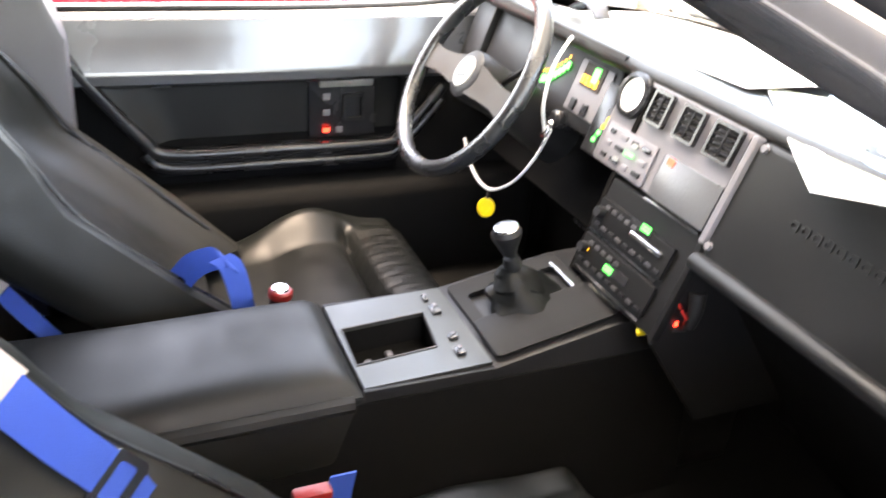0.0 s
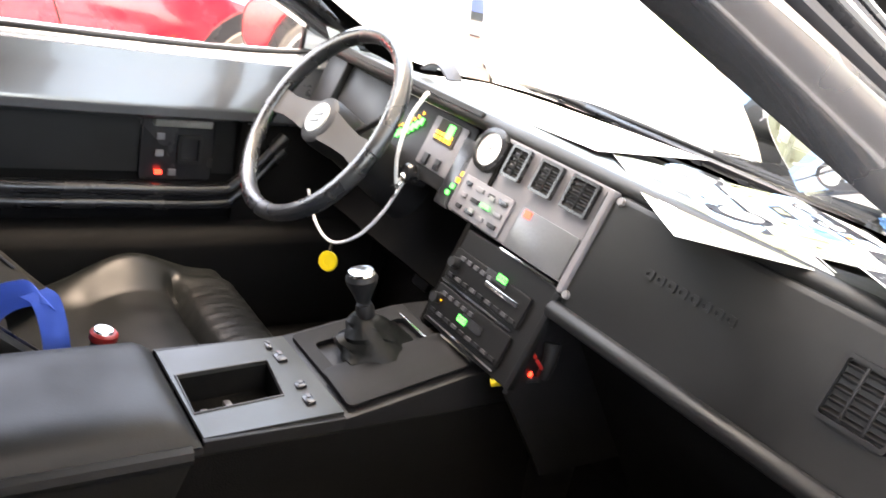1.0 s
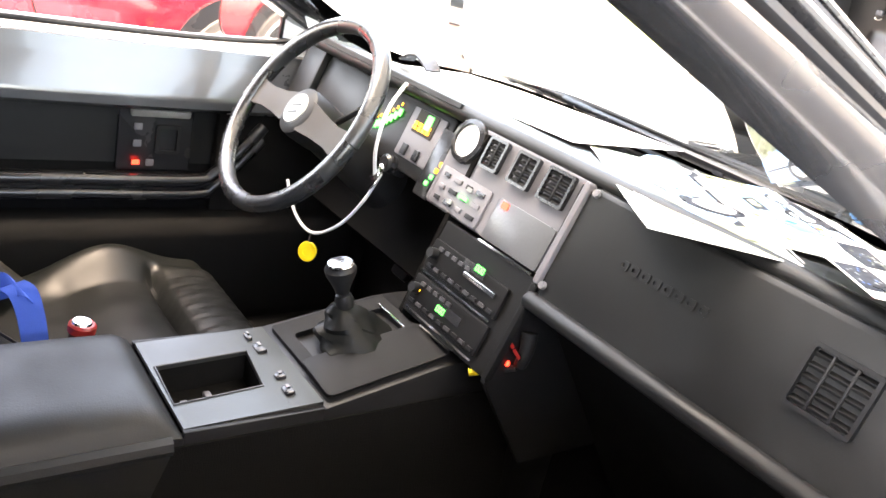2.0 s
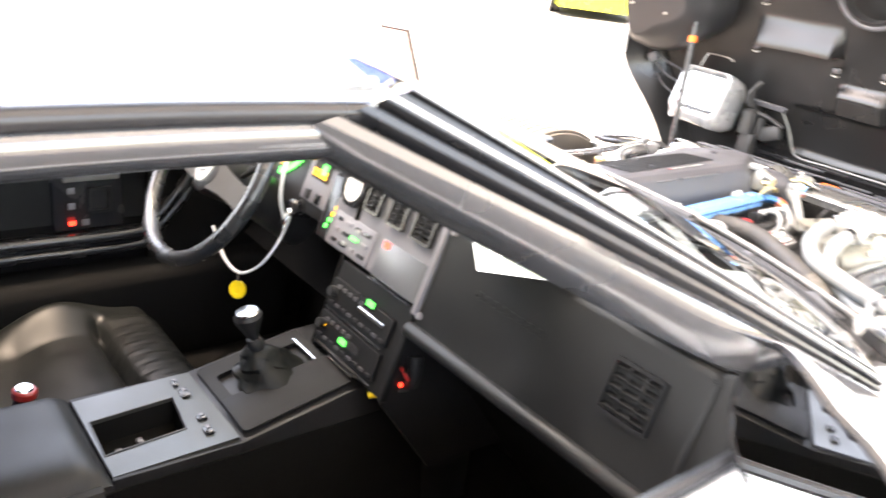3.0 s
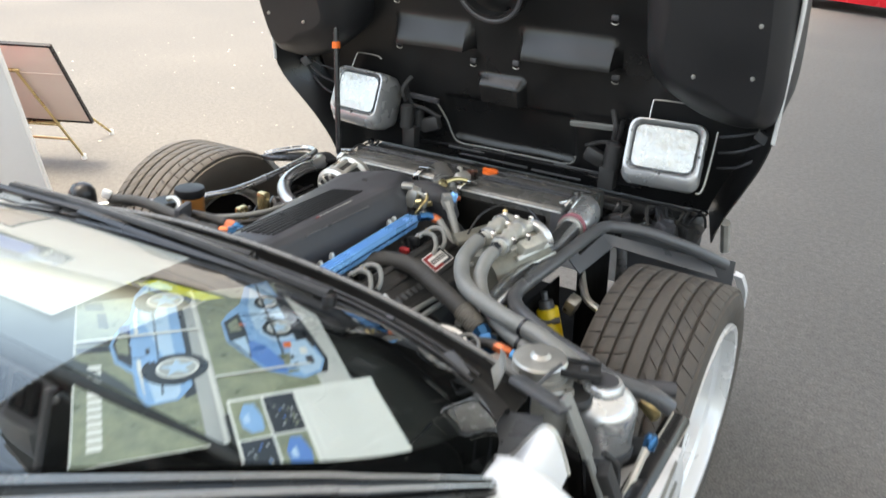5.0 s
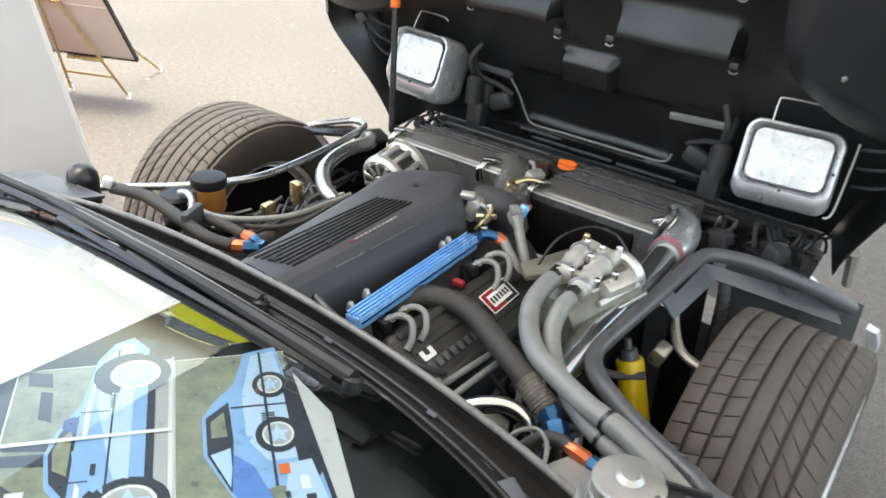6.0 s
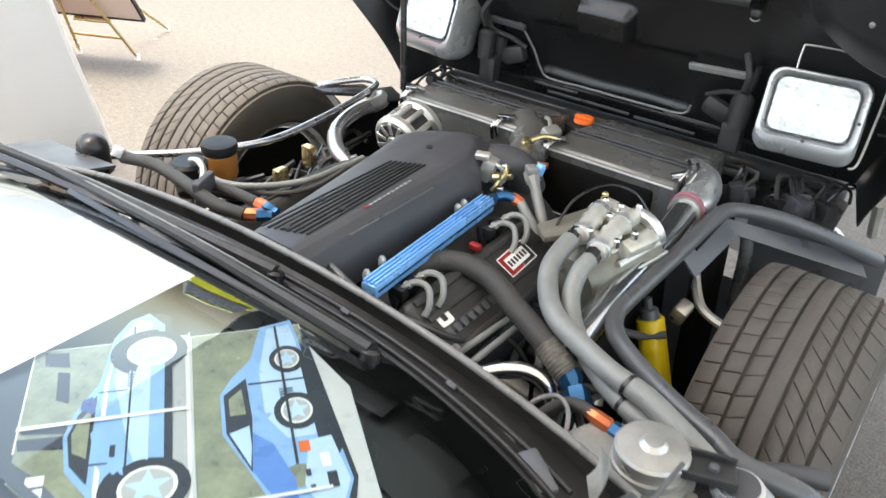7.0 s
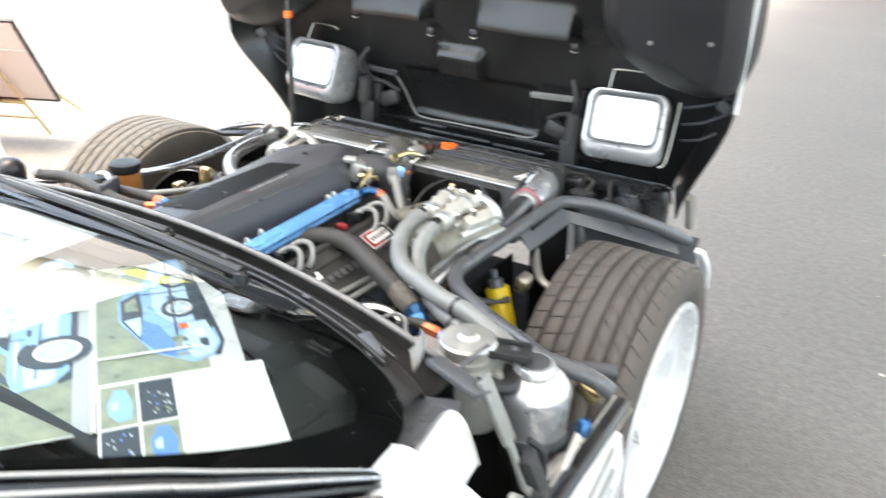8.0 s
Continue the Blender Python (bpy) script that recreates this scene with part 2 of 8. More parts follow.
PIPECHROME = material("dull_polished_pipe", (0.55, 0.55, 0.56), 0.17, 0.95, vary=0.1, scale=14, fine=150, bump=0.05)
CASTBRIGHT = material("bright_casting", (0.68, 0.665, 0.60), 0.36, 0.45, vary=0.22, scale=40, fine=300, bump=0.35, bump_size=0.001)
EAR = material("dull_olive_casting", (0.22, 0.21, 0.17), 0.5, 0.3, vary=0.35, scale=40, fine=300, bump=0.3, bump_size=0.001)
# Dark tubes in pale metal: the bright ground's reflection put into the colour.
TUBEPALE = material("dark_tube_with_ground_glare", (0.52, 0.52, 0.53), 0.26, 0.9, vary=0.15, scale=10, fine=200, bump=0.05)
FRAYED = material("frayed_metal_braid", (0.16, 0.145, 0.12), 0.5, 0.3, vary=0.5, scale=120, fine=600, bump=0.8, bump_size=0.002)
COVERBLACK = material("black_groove_and_bolt", (0.012, 0.012, 0.013), 0.55, vary=0.2, bump=0.0)
VALVEBLACK = material("crinkle_black", (0.030, 0.029, 0.028), 0.5, vary=0.25, scale=20, fine=300, bump=0.4, bump_size=0.001)
FRIT = material("black_glass_print", (0.004, 0.004, 0.004), 0.5, vary=0.1, bump=0.0, spec=0.0)
TUBBLACK = material("satin_black_wheel_liner", (0.022, 0.0225, 0.025), 0.40, vary=0.18, scale=6, fine=300, bump=0.12, bump_size=0.0008)
TANK = material("dull_cast_tank", (0.34, 0.335, 0.31), 0.42, 0.25, vary=0.2, scale=16, fine=200, bump=0.2, bump_size=0.0008)
MIRROR = material("mirror_glass", (0.85, 0.86, 0.87), 0.03, 1.0, vary=0.0, bump=0.0, gloss_vary=0.0)


# ---- mesh helpers ----
def part(name, bm, mat, parent=None, label="", sharp=38):
    """Links a bmesh as one mesh object, smooth but for edges sharper than the angle."""
    bmesh.ops.recalc_face_normals(bm, faces=bm.faces)
    for f in bm.faces:
        f.smooth = True
    for e in bm.edges:
        if len(e.link_faces) != 2 or e.calc_face_angle(0) > radians(sharp):
            e.smooth = False
    me = bpy.data.meshes.new(name)
    bm.to_mesh(me)
    bm.free()
    for x in mat if isinstance(mat, (list, tuple)) else [mat]:
        me.materials.append(x)
    ob = new(name, me)
    if parent:
        ob.parent = parent
    if label:
        tagged(ob, label)
    return ob


def thing(name, label, category, group="", kind=""):
    return tagged(new(name), label, category, group, kind)


def turned(bm, m):
    bmesh.ops.transform(bm, matrix=m, verts=bm.verts)
    return bm


def join(*bms):
    out = bms[0]
    for other in bms[1:]:
        me = bpy.data.meshes.new("scratch")
        other.to_mesh(me)
        other.free()
        out.from_mesh(me)
        bpy.data.meshes.remove(me)
    return out


def box(c, s, bevel=0.004, seg=2, rot=(0, 0, 0)):
    bm = bmesh.new()
    bmesh.ops.create_cube(bm, size=1)
    bmesh.ops.scale(bm, vec=s, verts=bm.verts)
    if bevel:
        bmesh.ops.bevel(bm, geom=bm.edges[:], offset=min(bevel, 0.45 * min(s)), segments=seg, profile=0.5, affect="EDGES")
    return turned(bm, pose(*c, *rot))


def spline(pts, n=8):
    """A smooth row of points through pts."""
    p = [Vector(x) for x in pts]
    if len(p) < 3:
        return p
    out = []
    for i in range(len(p) - 1):
        a, b, c, d = p[max(i - 1, 0)], p[i], p[i + 1], p[min(i + 2, len(p) - 1)]
        for k in range(n):
            t = k / n
            out.append(0.5 * (2 * b + (c - a) * t + (2 * a - 5 * b + 4 * c - d) * t * t + (3 * b - a - 3 * c + d) * t ** 3))
    return out + [p[-1]]


def loft(rings, caps=True, closed=True):
    """A skin over rings of equally many points."""
    bm = bmesh.new()
    vs = [[bm.verts.new(p) for p in r] for r in rings]
    n = len(rings[0])
    for a, b in zip(vs, vs[1:]):
        for i in range(n if closed else n - 1):
            bm.faces.new((a[i], a[(i + 1) % n], b[(i + 1) % n], b[i]))
    if caps and closed:
        bm.faces.new(vs[0][::-1])
        bm.faces.new(vs[-1])
    return bm


def tube(pts, r, seg=12, n=8, ribs=0.0, loop=False):
    """A pipe along a smooth line; r may be a list, one for each end point; ribs: depth of rings along it."""
    line = spline(pts, n)
    rings, up = [], None
    for i, p in enumerate(line):
        t = (line[min(i + 1, len(line) - 1)] - line[max(i - 1, 0)]).normalized()
        if up is None:
            up = t.orthogonal().normalized()
        up = (up - t * up.dot(t)).normalized()
        side = t.cross(up)
        w = i / max(1, len(line) - 1)
        rad = r if not isinstance(r, (list, tuple)) else r[0] * (1 - w) + r[1] * w
        rad -= ribs * (i % 2)
        rings.append([p + rad * (math.cos(a) * up + math.sin(a) * side) for a in (2 * math.pi * k / seg for k in range(seg))])
    return loft(rings)


def lathe(profile, c, axis=(0, 0, 1), seg=32, caps=True):
    """Turns (radius, height) pairs about an axis through c; radius 0 closes the end."""
    q = Vector((0, 0, 1)).rotation_difference(Vector(axis))
    rings = [[Vector(c) + q @ Vector((max(r, 1e-5) * math.cos(2 * math.pi * k / seg), max(r, 1e-5) * math.sin(2 * math.pi * k / seg), h)) for k in range(seg)] for r, h in profile]
    return loft(rings, caps)


def prism(outline, axis, a, b, bevel=0.0, seg=2):
    """A flat outline pushed from a to b along x, y or z; the outline's pairs are the other two coordinates in order."""
    def at(p, h):
        return {"x": (h, p[0], p[1]), "y": (p[0], h, p[1]), "z": (p[0], p[1], h)}[axis]
    bm = loft([[at(p, a) for p in outline], [at(p, b) for p in outline]])
    if bevel:
        bmesh.ops.recalc_face_normals(bm, faces=bm.faces)
        bmesh.ops.bevel(bm, geom=[e for e in bm.edges if e.calc_face_angle(0) > 0.3], offset=bevel, segments=seg, profile=0.5, affect="EDGES")
    return bm


def sheet(f, nu, nv, thick=0.0):
    """A surface f(u, v), u and v from 0 to 1, given a thickness."""
    bm = bmesh.new()
    g = [[bm.verts.new(f(i / nu, j / nv)) for j in range(nv + 1)] for i in range(nu + 1)]
    for i in range(nu):
        for j in range(nv):
            bm.faces.new((g[i][j], g[i + 1][j], g[i + 1][j + 1], g[i][j + 1]))
    if thick:
        bmesh.ops.recalc_face_normals(bm, faces=bm.faces)
        bmesh.ops.solidify(bm, geom=bm.faces[:], thickness=thick)
    return bm


def rounded(w, h, r, n=5):
    """The outline of a rectangle with round corners, about the origin."""
    out = []
    for cx, cy, a0 in ((w / 2 - r, h / 2 - r, 0), (-w / 2 + r, h / 2 - r, 90), (-w / 2 + r, -h / 2 + r, 180), (w / 2 - r, -h / 2 + r, 270)):
        out += [(cx + r * math.cos(radians(a0 + 90 * k / n)), cy + r * math.sin(radians(a0 + 90 * k / n))) for k in range(n + 1)]
    return out


def plate(w, h, d, r=0.004, m=None, bevel=0.0, hole=None):
    """A rounded plate in the local x-y plane, from z = 0 to d; hole: (w, h, r) cut through its middle."""
    if hole:
        a, b = rounded(w, h, r), rounded(*hole)
        bm = loft([[(x, y, 0) for x, y in a], [(x, y, d) for x, y in a], [(x, y, d) for x, y in b], [(x, y, 0) for x, y in b], [(x, y, 0) for x, y in a]], caps=False)
        bmesh.ops.remove_doubles(bm, verts=bm.verts, dist=1e-6)
    else:
        bm = prism(rounded(w, h, r), "z", 0, d, bevel)
    return turned(bm, m) if m else bm


def basis(o, ex, ey):
    """The pose with its origin at o and its x and y axes along ex and ey."""
    ex = Vector(ex).normalized()
    ez = ex.cross(Vector(ey)).normalized()
    ey = ez.cross(ex)
    return Matrix(((ex.x, ey.x, ez.x, o[0]), (ex.y, ey.y, ez.y, o[1]), (ex.z, ey.z, ez.z, o[2]), (0, 0, 0, 1)))


# ---- ground and surroundings ----
bm = bmesh.new()
bmesh.ops.create_grid(bm, x_segments=60, y_segments=60, size=400)
tagged(part("ground", bm, ASPHALT), "worn grey asphalt of the show ground", "ground", kind="structure")
# Unseen roof and posts, assumed from the light; edge and cloth shape it.
roof_c = sheet(lambda u, v: (-0.85 + 6.7 * u, -8.0 + 38.0 * v, 4.25 + 0.25 * math.sin(math.pi * u)), 12, 24)
canopy = tagged(part("canopy", roof_c, CANVAS), "unseen pavilion roof inferred from the light, pale translucent fabric", "canopy", kind="structure")
for px in (-0.75, 5.75):
    for py in (-7.9, 29.9):
        part("post", box((px, py, 2.1), (0.12, 0.12, 4.2), 0.01), PANELGREY, canopy)

# loose grit on the asphalt
rnd = random.Random(21)
bm = bmesh.new()
for k in range(900):
    x, y = (rnd.uniform(1.1, 5.0), rnd.uniform(-2.0, 9.0)) if k % 3 else (rnd.uniform(-6.0, -1.9), rnd.uniform(-1.0, 8.0))
    r = rnd.choice((0.003, 0.004, 0.005, 0.006, 0.009, 0.014))
    q = [bm.verts.new((x + r * rnd.uniform(0.6, 1.2) * math.cos(a), y + r * rnd.uniform(0.6, 1.2) * math.sin(a), 0.0005)) for a in (0, 1.3, 2.5, 3.8, 5.0)]
    top = bm.verts.new((x, y, 0.5 * r))
    for i in range(5):
        bm.faces.new((q[i], q[(i + 1) % 5], top))
tagged(part("grit", bm, PIPEGRIT), "pale grit and leaf scraps on the asphalt", "grit", kind="stuff")

# ---- the sports car: body ----
car = thing("sports_car", "white two-seat sports coupe with its clamshell hood open", "car")


def smooth_step(a, b, t):
    t = max(0.0, min(1.0, (t - a) / (b - a)))
    return t * t * (3 - 2 * t)


def base_edge(u):
    """The lower edge of the windshield, u from -1 (driver) to 1."""
    a = abs(u)
    round_out = 0.323 * (a ** 3.4 - 0.42 * a ** 2 - 0.58 * a ** 18)
    return Vector((0.757 * u, -0.575 - 0.323 * a ** 3.4 + round_out, 0.826 + 0.024 * u * u - 0.42 * round_out))


def top_edge(u):
    return Vector((0.570 * u, -1.385 - 0.045 * u * u, 1.160 - 0.020 * u * u))


def glass_at(u, v):
    p = base_edge(u).lerp(top_edge(u), v)
    return p + Vector((0, 0.41, 0.91)) * 0.016 * math.sin(math.pi * v)


ws = part("windshield", sheet(lambda u, v: glass_at(2 * u - 1, v), 40, 24), GLASS, car, "raked laminated windshield, faintly green")
ws.visible_shadow = False
# black band along the glass edges
part("frit_band", sheet(lambda u, v: glass_at((2 * u - 1), (0.070 + 0.06 * abs(2 * u - 1) ** 5) * v) + Vector((0, -0.002, -0.004)), 64, 4), FRIT, ws)
for s in (1, -1):
    part("frit_side", sheet(lambda u, v: glass_at(s * (1 - (0.012 + 0.085 * (1 - u) ** 6) * (1 - v)), 0.05 + 0.95 * u) + Vector((0, -0.002, -0.004)), 40, 4), FRIT, ws)



def roof_point(u, v):
    """u across, v from the windshield back."""
    x = (2 * u - 1)
    y = -1.405 - 0.045 * x * x - 0.70 * v
    half = 0.562 + 0.075 * v
    return Vector((half * x, y, 1.168 + 0.022 * math.sin(math.pi * min(1, v * 0.6 + 0.15)) - 0.030 * abs(x) ** 3.0))


part("roof_panel", sheet(lambda u, v: roof_point(u, v), 24, 14, 0.016), WHITE, car, "white lift-out roof panel")
for s in (1, -1):
    def rail(v, dx, dz):
        return (s * (0.562 + 0.075 * v + dx), -1.46 - 0.66 * v, 1.135 + 0.012 * math.sin(math.pi * v) + dz)
    part("roof_rail", tube([rail(v / 4, 0.000, -0.020) for v in range(5)], 0.019, 14), PILLAR, car, "black roof side rail")
    part("roof_seal", tube([rail(v / 4, 0.012, -0.002) for v in range(5)], 0.008, 10), RUBBER, car)
    part("drip_trim", tube([rail(v / 4, 0.010, 0.018) for v in range(5)], 0.0055, 8), SILVER, car, "bright drip moulding")


def pillar_lines(w):
    """The cabin edge and the glass edge of a windshield pillar, w from roof to cowl."""
    if w < 0.7:
        k = w / 0.7
        return Vector((0.572, -1.512, 1.122)).lerp(Vector((0.738, -1.135, 0.944)), k), Vector((0.576, -1.430, 1.146)).lerp(Vector((0.703, -1.065, 0.947)), k)
    k = (w - 0.7) / 0.3
    return Vector((0.738, -1.135, 0.944)).lerp(Vector((0.780, -0.900, 0.832)), k), Vector((0.703, -1.065, 0.947)).lerp(Vector((0.757, -0.893, 0.856)), k)


def pillar_strip(side, profile, w0=0.0, w1=1.0):
    rings = []
    for i in range(15):
        w = w0 + (w1 - w0) * i / 14
        a, b = pillar_lines(w)
        c, d = pillar_lines(min(1, w + 0.02))
        along = (c - a) if w < 0.98 else a - pillar_lines(w - 0.02)[0]
        out = along.cross(b - a).normalized()
        if out.z < 0:
            out = -out
        ring = [a.lerp(b, p) + out * q for p, q in profile]
        rings.append([(side * v.x, v.y, v.z) for v in ring])
    return loft(rings)


for s in (1, -1):
    pil = part("windshield_pillar", pillar_strip(s, [(-0.10, -0.030), (-0.16, -0.006), (-0.08, 0.010), (0.08, 0.017), (0.24, 0.015), (0.36, 0.006), (0.40, -0.008), (0.25, -0.035)]), PILLAR, car, "glossy black windshield pillar roll")
    part("pillar_seal", pillar_strip(s, [(0.40, -0.010), (0.40, 0.006), (0.45, 0.013), (0.55, 0.014), (0.62, 0.008), (0.63, -0.010)]), RUBBER, pil)
    part("pillar_trim", pillar_strip(s, [(0.65, -0.012), (0.65, 0.010), (0.69, 0.016), (0.86, 0.018), (0.90, 0.008), (0.93, 0.008), (0.95, 0.016), (1.02, 0.016), (1.04, 0.002), (1.0, -0.012)]), SATIN, pil, "black moulding with two bright lines")
    part("bright_line", pillar_strip(s, [(0.71, 0.016), (0.71, 0.0195), (0.76, 0.0195), (0.76, 0.016)]), SILVER, pil)
    part("bright_line", pillar_strip(s, [(0.965, 0.014), (0.965, 0.0185), (1.005, 0.0185), (1.005, 0.014)]), SILVER, pil)

# header inside, above the windshield
part("windshield_header", sheet(lambda u, v: (0.56 * (2 * u - 1), -1.39 - 0.045 * (2 * u - 1) ** 2 - 0.10 * v, 1.138 - 0.015 * (2 * u - 1) ** 2 - 0.012 * math.sin(math.pi * v)), 16, 5, 0.012), SATIN, car)
part("headliner", sheet(lambda u, v: roof_point(0.03 + 0.94 * u, 0.10 + 0.9 * v) - Vector((0, 0, 0.024)), 12, 10, 0.006), DASH, car)
rear_mirror = part("rear_view_mirror", turned(plate(0.12, 0.052, 0.022, 0.02, bevel=0.006), basis((0.365, -1.392, 1.110), (1, 0.25, 0), (0, -0.25, 1))), BLACK, car, "black interior mirror")
part("mirror_stalk", tube([(0.365, -1.385, 1.115), (0.362, -1.40, 1.130), (0.36, -1.41, 1.138)], 0.009, 8), BLACK, rear_mirror)


def side_top(y):
    """Height of the body side's shoulder along the car."""
    return 0.812 + 0.044 * max(0.0, min(1.0, (y + 1.15) / 0.33))


# side of the body: shoulder, strip and lower panel, each side
def side_ring(y, side, front=0.0):
    k = max(0.0, min(1.0, (y + 1.15) / 0.33))
    top = 0.812 + 0.044 * k
    pts = [(0.742, top - 0.035), (0.752, top), (0.785, top + 0.008), (0.818, top - 0.012), (0.848, top - 0.062), (0.866, 0.722), (0.876, 0.650), (0.876, 0.624), (0.852, 0.620), (0.80, 0.635)]
    dx = -0.02 * max(0.0, (y + 1.0)) 
    return [(side * (p.x + dx), y, p.z) for p in spline([(x, 0, z) for x, z in pts[:7]], 4)] + [(side * (x + dx), y, z) for x, z in pts[7:]]


def low_ring(y, side):
    dx = -0.02 * max(0.0, (y + 1.0))
    pts = [(0.846, 0.604), (0.882, 0.604), (0.892, 0.55), (0.892, 0.42), (0.875, 0.30), (0.850, 0.20), (0.80, 0.17), (0.80, 0.58)]
    return [(side * (x + dx), y, z) for x, z in pts]


for s, who in ((1, "passenger"), (-1, "driver")):
    shoulder = [side_ring(y, s) for y in (-0.985, -1.10, -1.25, -1.45, -1.65, -1.85, -2.02)]
    door = part("door", loft(shoulder), WHITE, car, "white door, closed, window glass lowered")
    part("lower_skin", loft([low_ring(y, s) for y in (-0.985, -1.25, -1.6, -2.02)]), WHITE, door)
    part("rub_strip", prism([(s * 0.80, 0.6075), (s * 0.880, 0.6075), (s * 0.883, 0.614), (s * 0.879, 0.6205), (s * 0.80, 0.6205)], "y", -2.02, -0.735), RUBBER, door, "black body side moulding")
    part("moulding_tip", loft([[(s * x, y, 0.614 + k * (z - 0.614)) for x, z in ((0.80, 0.6075), (0.880, 0.6075), (0.883, 0.614), (0.879, 0.6205), (0.80, 0.6205))] for y, k in ((-0.735, 1.0), (-0.715, 0.75), (-0.698, 0.3))]), RUBBER, door)
    part("window_felt", tube([(s * 0.748, -0.99, 0.845), (s * 0.746, -1.12, 0.826), (s * 0.744, -1.4, 0.818), (s * 0.744, -2.02, 0.818)], 0.0065, 8), RUBBER, door, "black window seal")
    def fender_ring(f, inset=0.0):
        """The fender's section, f along it, ending at the slanted hood cut."""
        ring = []
        for x, y, z in side_ring(-0.82, s):
            end = -0.722 - 0.115 * max(0.0, min(1.0, (z - 0.68) / 0.18))
            y = -0.981 + f * (end + 0.981)
            ring.append((s * (abs(x) - 0.8 * inset), y + inset, z - inset + (0.856 - side_top(y)) * -1.0 * smooth_step(0.70, 0.80, z)))
        return ring
    part("front_fender", loft([fender_ring(f) for f in (0, 0.2, 0.4, 0.6, 0.8, 0.97)] + [fender_ring(1.0, 0.006), fender_ring(1.0, 0.016)]), WHITE, car, "white fender behind the hood cut")
    low = part("fender_side", loft([low_ring(y, s) for y in (-0.981, -0.80, -0.60, -0.44, -0.345)]), WHITE, car, "white lower fender with slanted gills")
    part("fender_seal", prism([(s * 0.822, 0.585), (s * 0.856, 0.585), (s * 0.858, 0.606), (s * 0.848, 0.614), (s * 0.828, 0.614)], "y", -0.715, -0.26, 0.002), SATIN, car, "black hood seal along the fender")
    part("seal_line", tube([(s * 0.8575, -0.712, 0.600), (s * 0.8575, -0.49, 0.600), (s * 0.8575, -0.262, 0.600)], 0.0016, 6), ALLOY, low)
    part("seal_line", tube([(s * 0.826, -0.712, 0.613), (s * 0.826, -0.49, 0.613), (s * 0.826, -0.262, 0.613)], 0.002, 6), ALLOY, low)
    part("shut_line", tube([(s * (x - 0.0005), -0.662 + 0.03 * (0.604 - z), z) for x, z in ((0.8752, 0.603), (0.8812, 0.57), (0.8852, 0.54), (0.8854, 0.42), (0.869, 0.31))], 0.0022, 6), RUBBER, low)
    for k in range(6):
        z0 = 0.568 - 0.0345 * k
        ends = (-0.640 + 0.014 * k, -0.392 - 0.006 * k)
        bar, shade_strip = [], []
        for j in range(9):
            y = ends[0] + (ends[1] - ends[0]) * j / 8
            z = z0 + 0.17 * (y + 0.53)
            x = (0.8925 if z < 0.55 else 0.8925 - 0.185 * (z - 0.55)) - 0.02 * (y + 1.0)
            o = 0.0032 * min(1.0, j / 1.5, (8 - j) / 1.5) + 0.001
            bar.append([(s * (x - 0.006), y, z + 0.012), (s * (x + 0.3 * o), y, z + 0.010), (s * (x + o), y, z - 0.006), (s * (x + 0.8 * o), y, z - 0.011), (s * (x - 0.006), y, z - 0.012)])
            w = 0.0024 * min(1.0, j / 2 + 0.2, (8 - j) / 2 + 0.2)
            shade_strip.append([(s * (x - 0.004), y, z + 0.0165 + w), (s * (x + 0.0016), y, z + 0.0165 + w), (s * (x + 0.0016), y, z + 0.0165 - w), (s * (x - 0.004), y, z + 0.0165 - w)])
        gill = part("gill", loft(bar), WHITE, low)
        # Grey strip paints the shadow line beside each gill.
        part("gill_shade", loft(shade_strip), PIPE, gill)
    # flange where the hood closes
    def lip(u):
        return Vector((s * (0.722 + 0.080 * u), -0.732 - 0.012 * (1 - u), 0.780 + 0.064 * math.sin(math.pi * u ** 1.3)))
    flange = part("fender_flange", sheet(lambda u, v: lip(u) + Vector((s * 0.010 * v, -0.115 * v, -0.016 * v)), 24, 4, 0.003), WHITE, car, "white inner fender flange")
    part("cowl_end", sheet(lambda u, v: (s * (0.640 + 0.075 * u + 0.055 * v), -0.655 + 0.035 * u - 0.125 * v, 0.772 + 0.006 * v), 6, 6, 0.004), FRAME, car, "dull grey panel at the cowl end")
    part("flange_edge", tube([lip(k / 12) for k in range(13)], 0.0035, 8, 3), ALLOY, flange, "bare metal flange edge")
    # mirror, tip by the pillar
    def shell(t, a):
        """t from the glass forward, a around."""
        c = Vector((0.842, -1.175, 0.882)).lerp(Vector((0.800, -0.975, 0.846)), t) if s > 0 else Vector((0.872, -1.080, 0.846)).lerp(Vector((0.815, -0.90, 0.850)), t)
        k = math.sqrt(max(0.0, 1 - t ** 1.7))
        w, h = 0.128 * k + 0.012 * t, 0.062 * k ** 1.3 + 0.006
        ex = (Vector((0.875, -0.484, 0)) if s > 0 else Vector((0.986, -0.165, 0))).lerp(Vector((1, 0, 0)), t).normalized()
        ca, sa = math.cos(a), math.sin(a)
        x = w * math.copysign(abs(ca) ** 0.75, ca)
        z = h * math.copysign(abs(sa) ** 0.75, sa) + 0.26 * (-x if x < 0 else 0) * (0.9 if sa > 0 else 0.25) * (1 - t) ** 0.8
        return c + ex * x + Vector((0, 0, z))
    rings = [[(s * p.x, p.y, p.z) for p in (shell(t, 2 * math.pi * k / 28) for k in range(28))] for t in (0, 0.12, 0.3, 0.5, 0.7, 0.85, 0.95, 1.0)]
    mir = part("door_mirror", loft(rings), WHITE, car, "white teardrop door mirror")
    n = Vector((-0.484, -0.875, 0)) if s > 0 else Vector((0.165, -0.986, 0))
    rim = [Vector(p) + n * 0.004 for p in rings[0]]
    cen = sum(rim, Vector()) / len(rim)
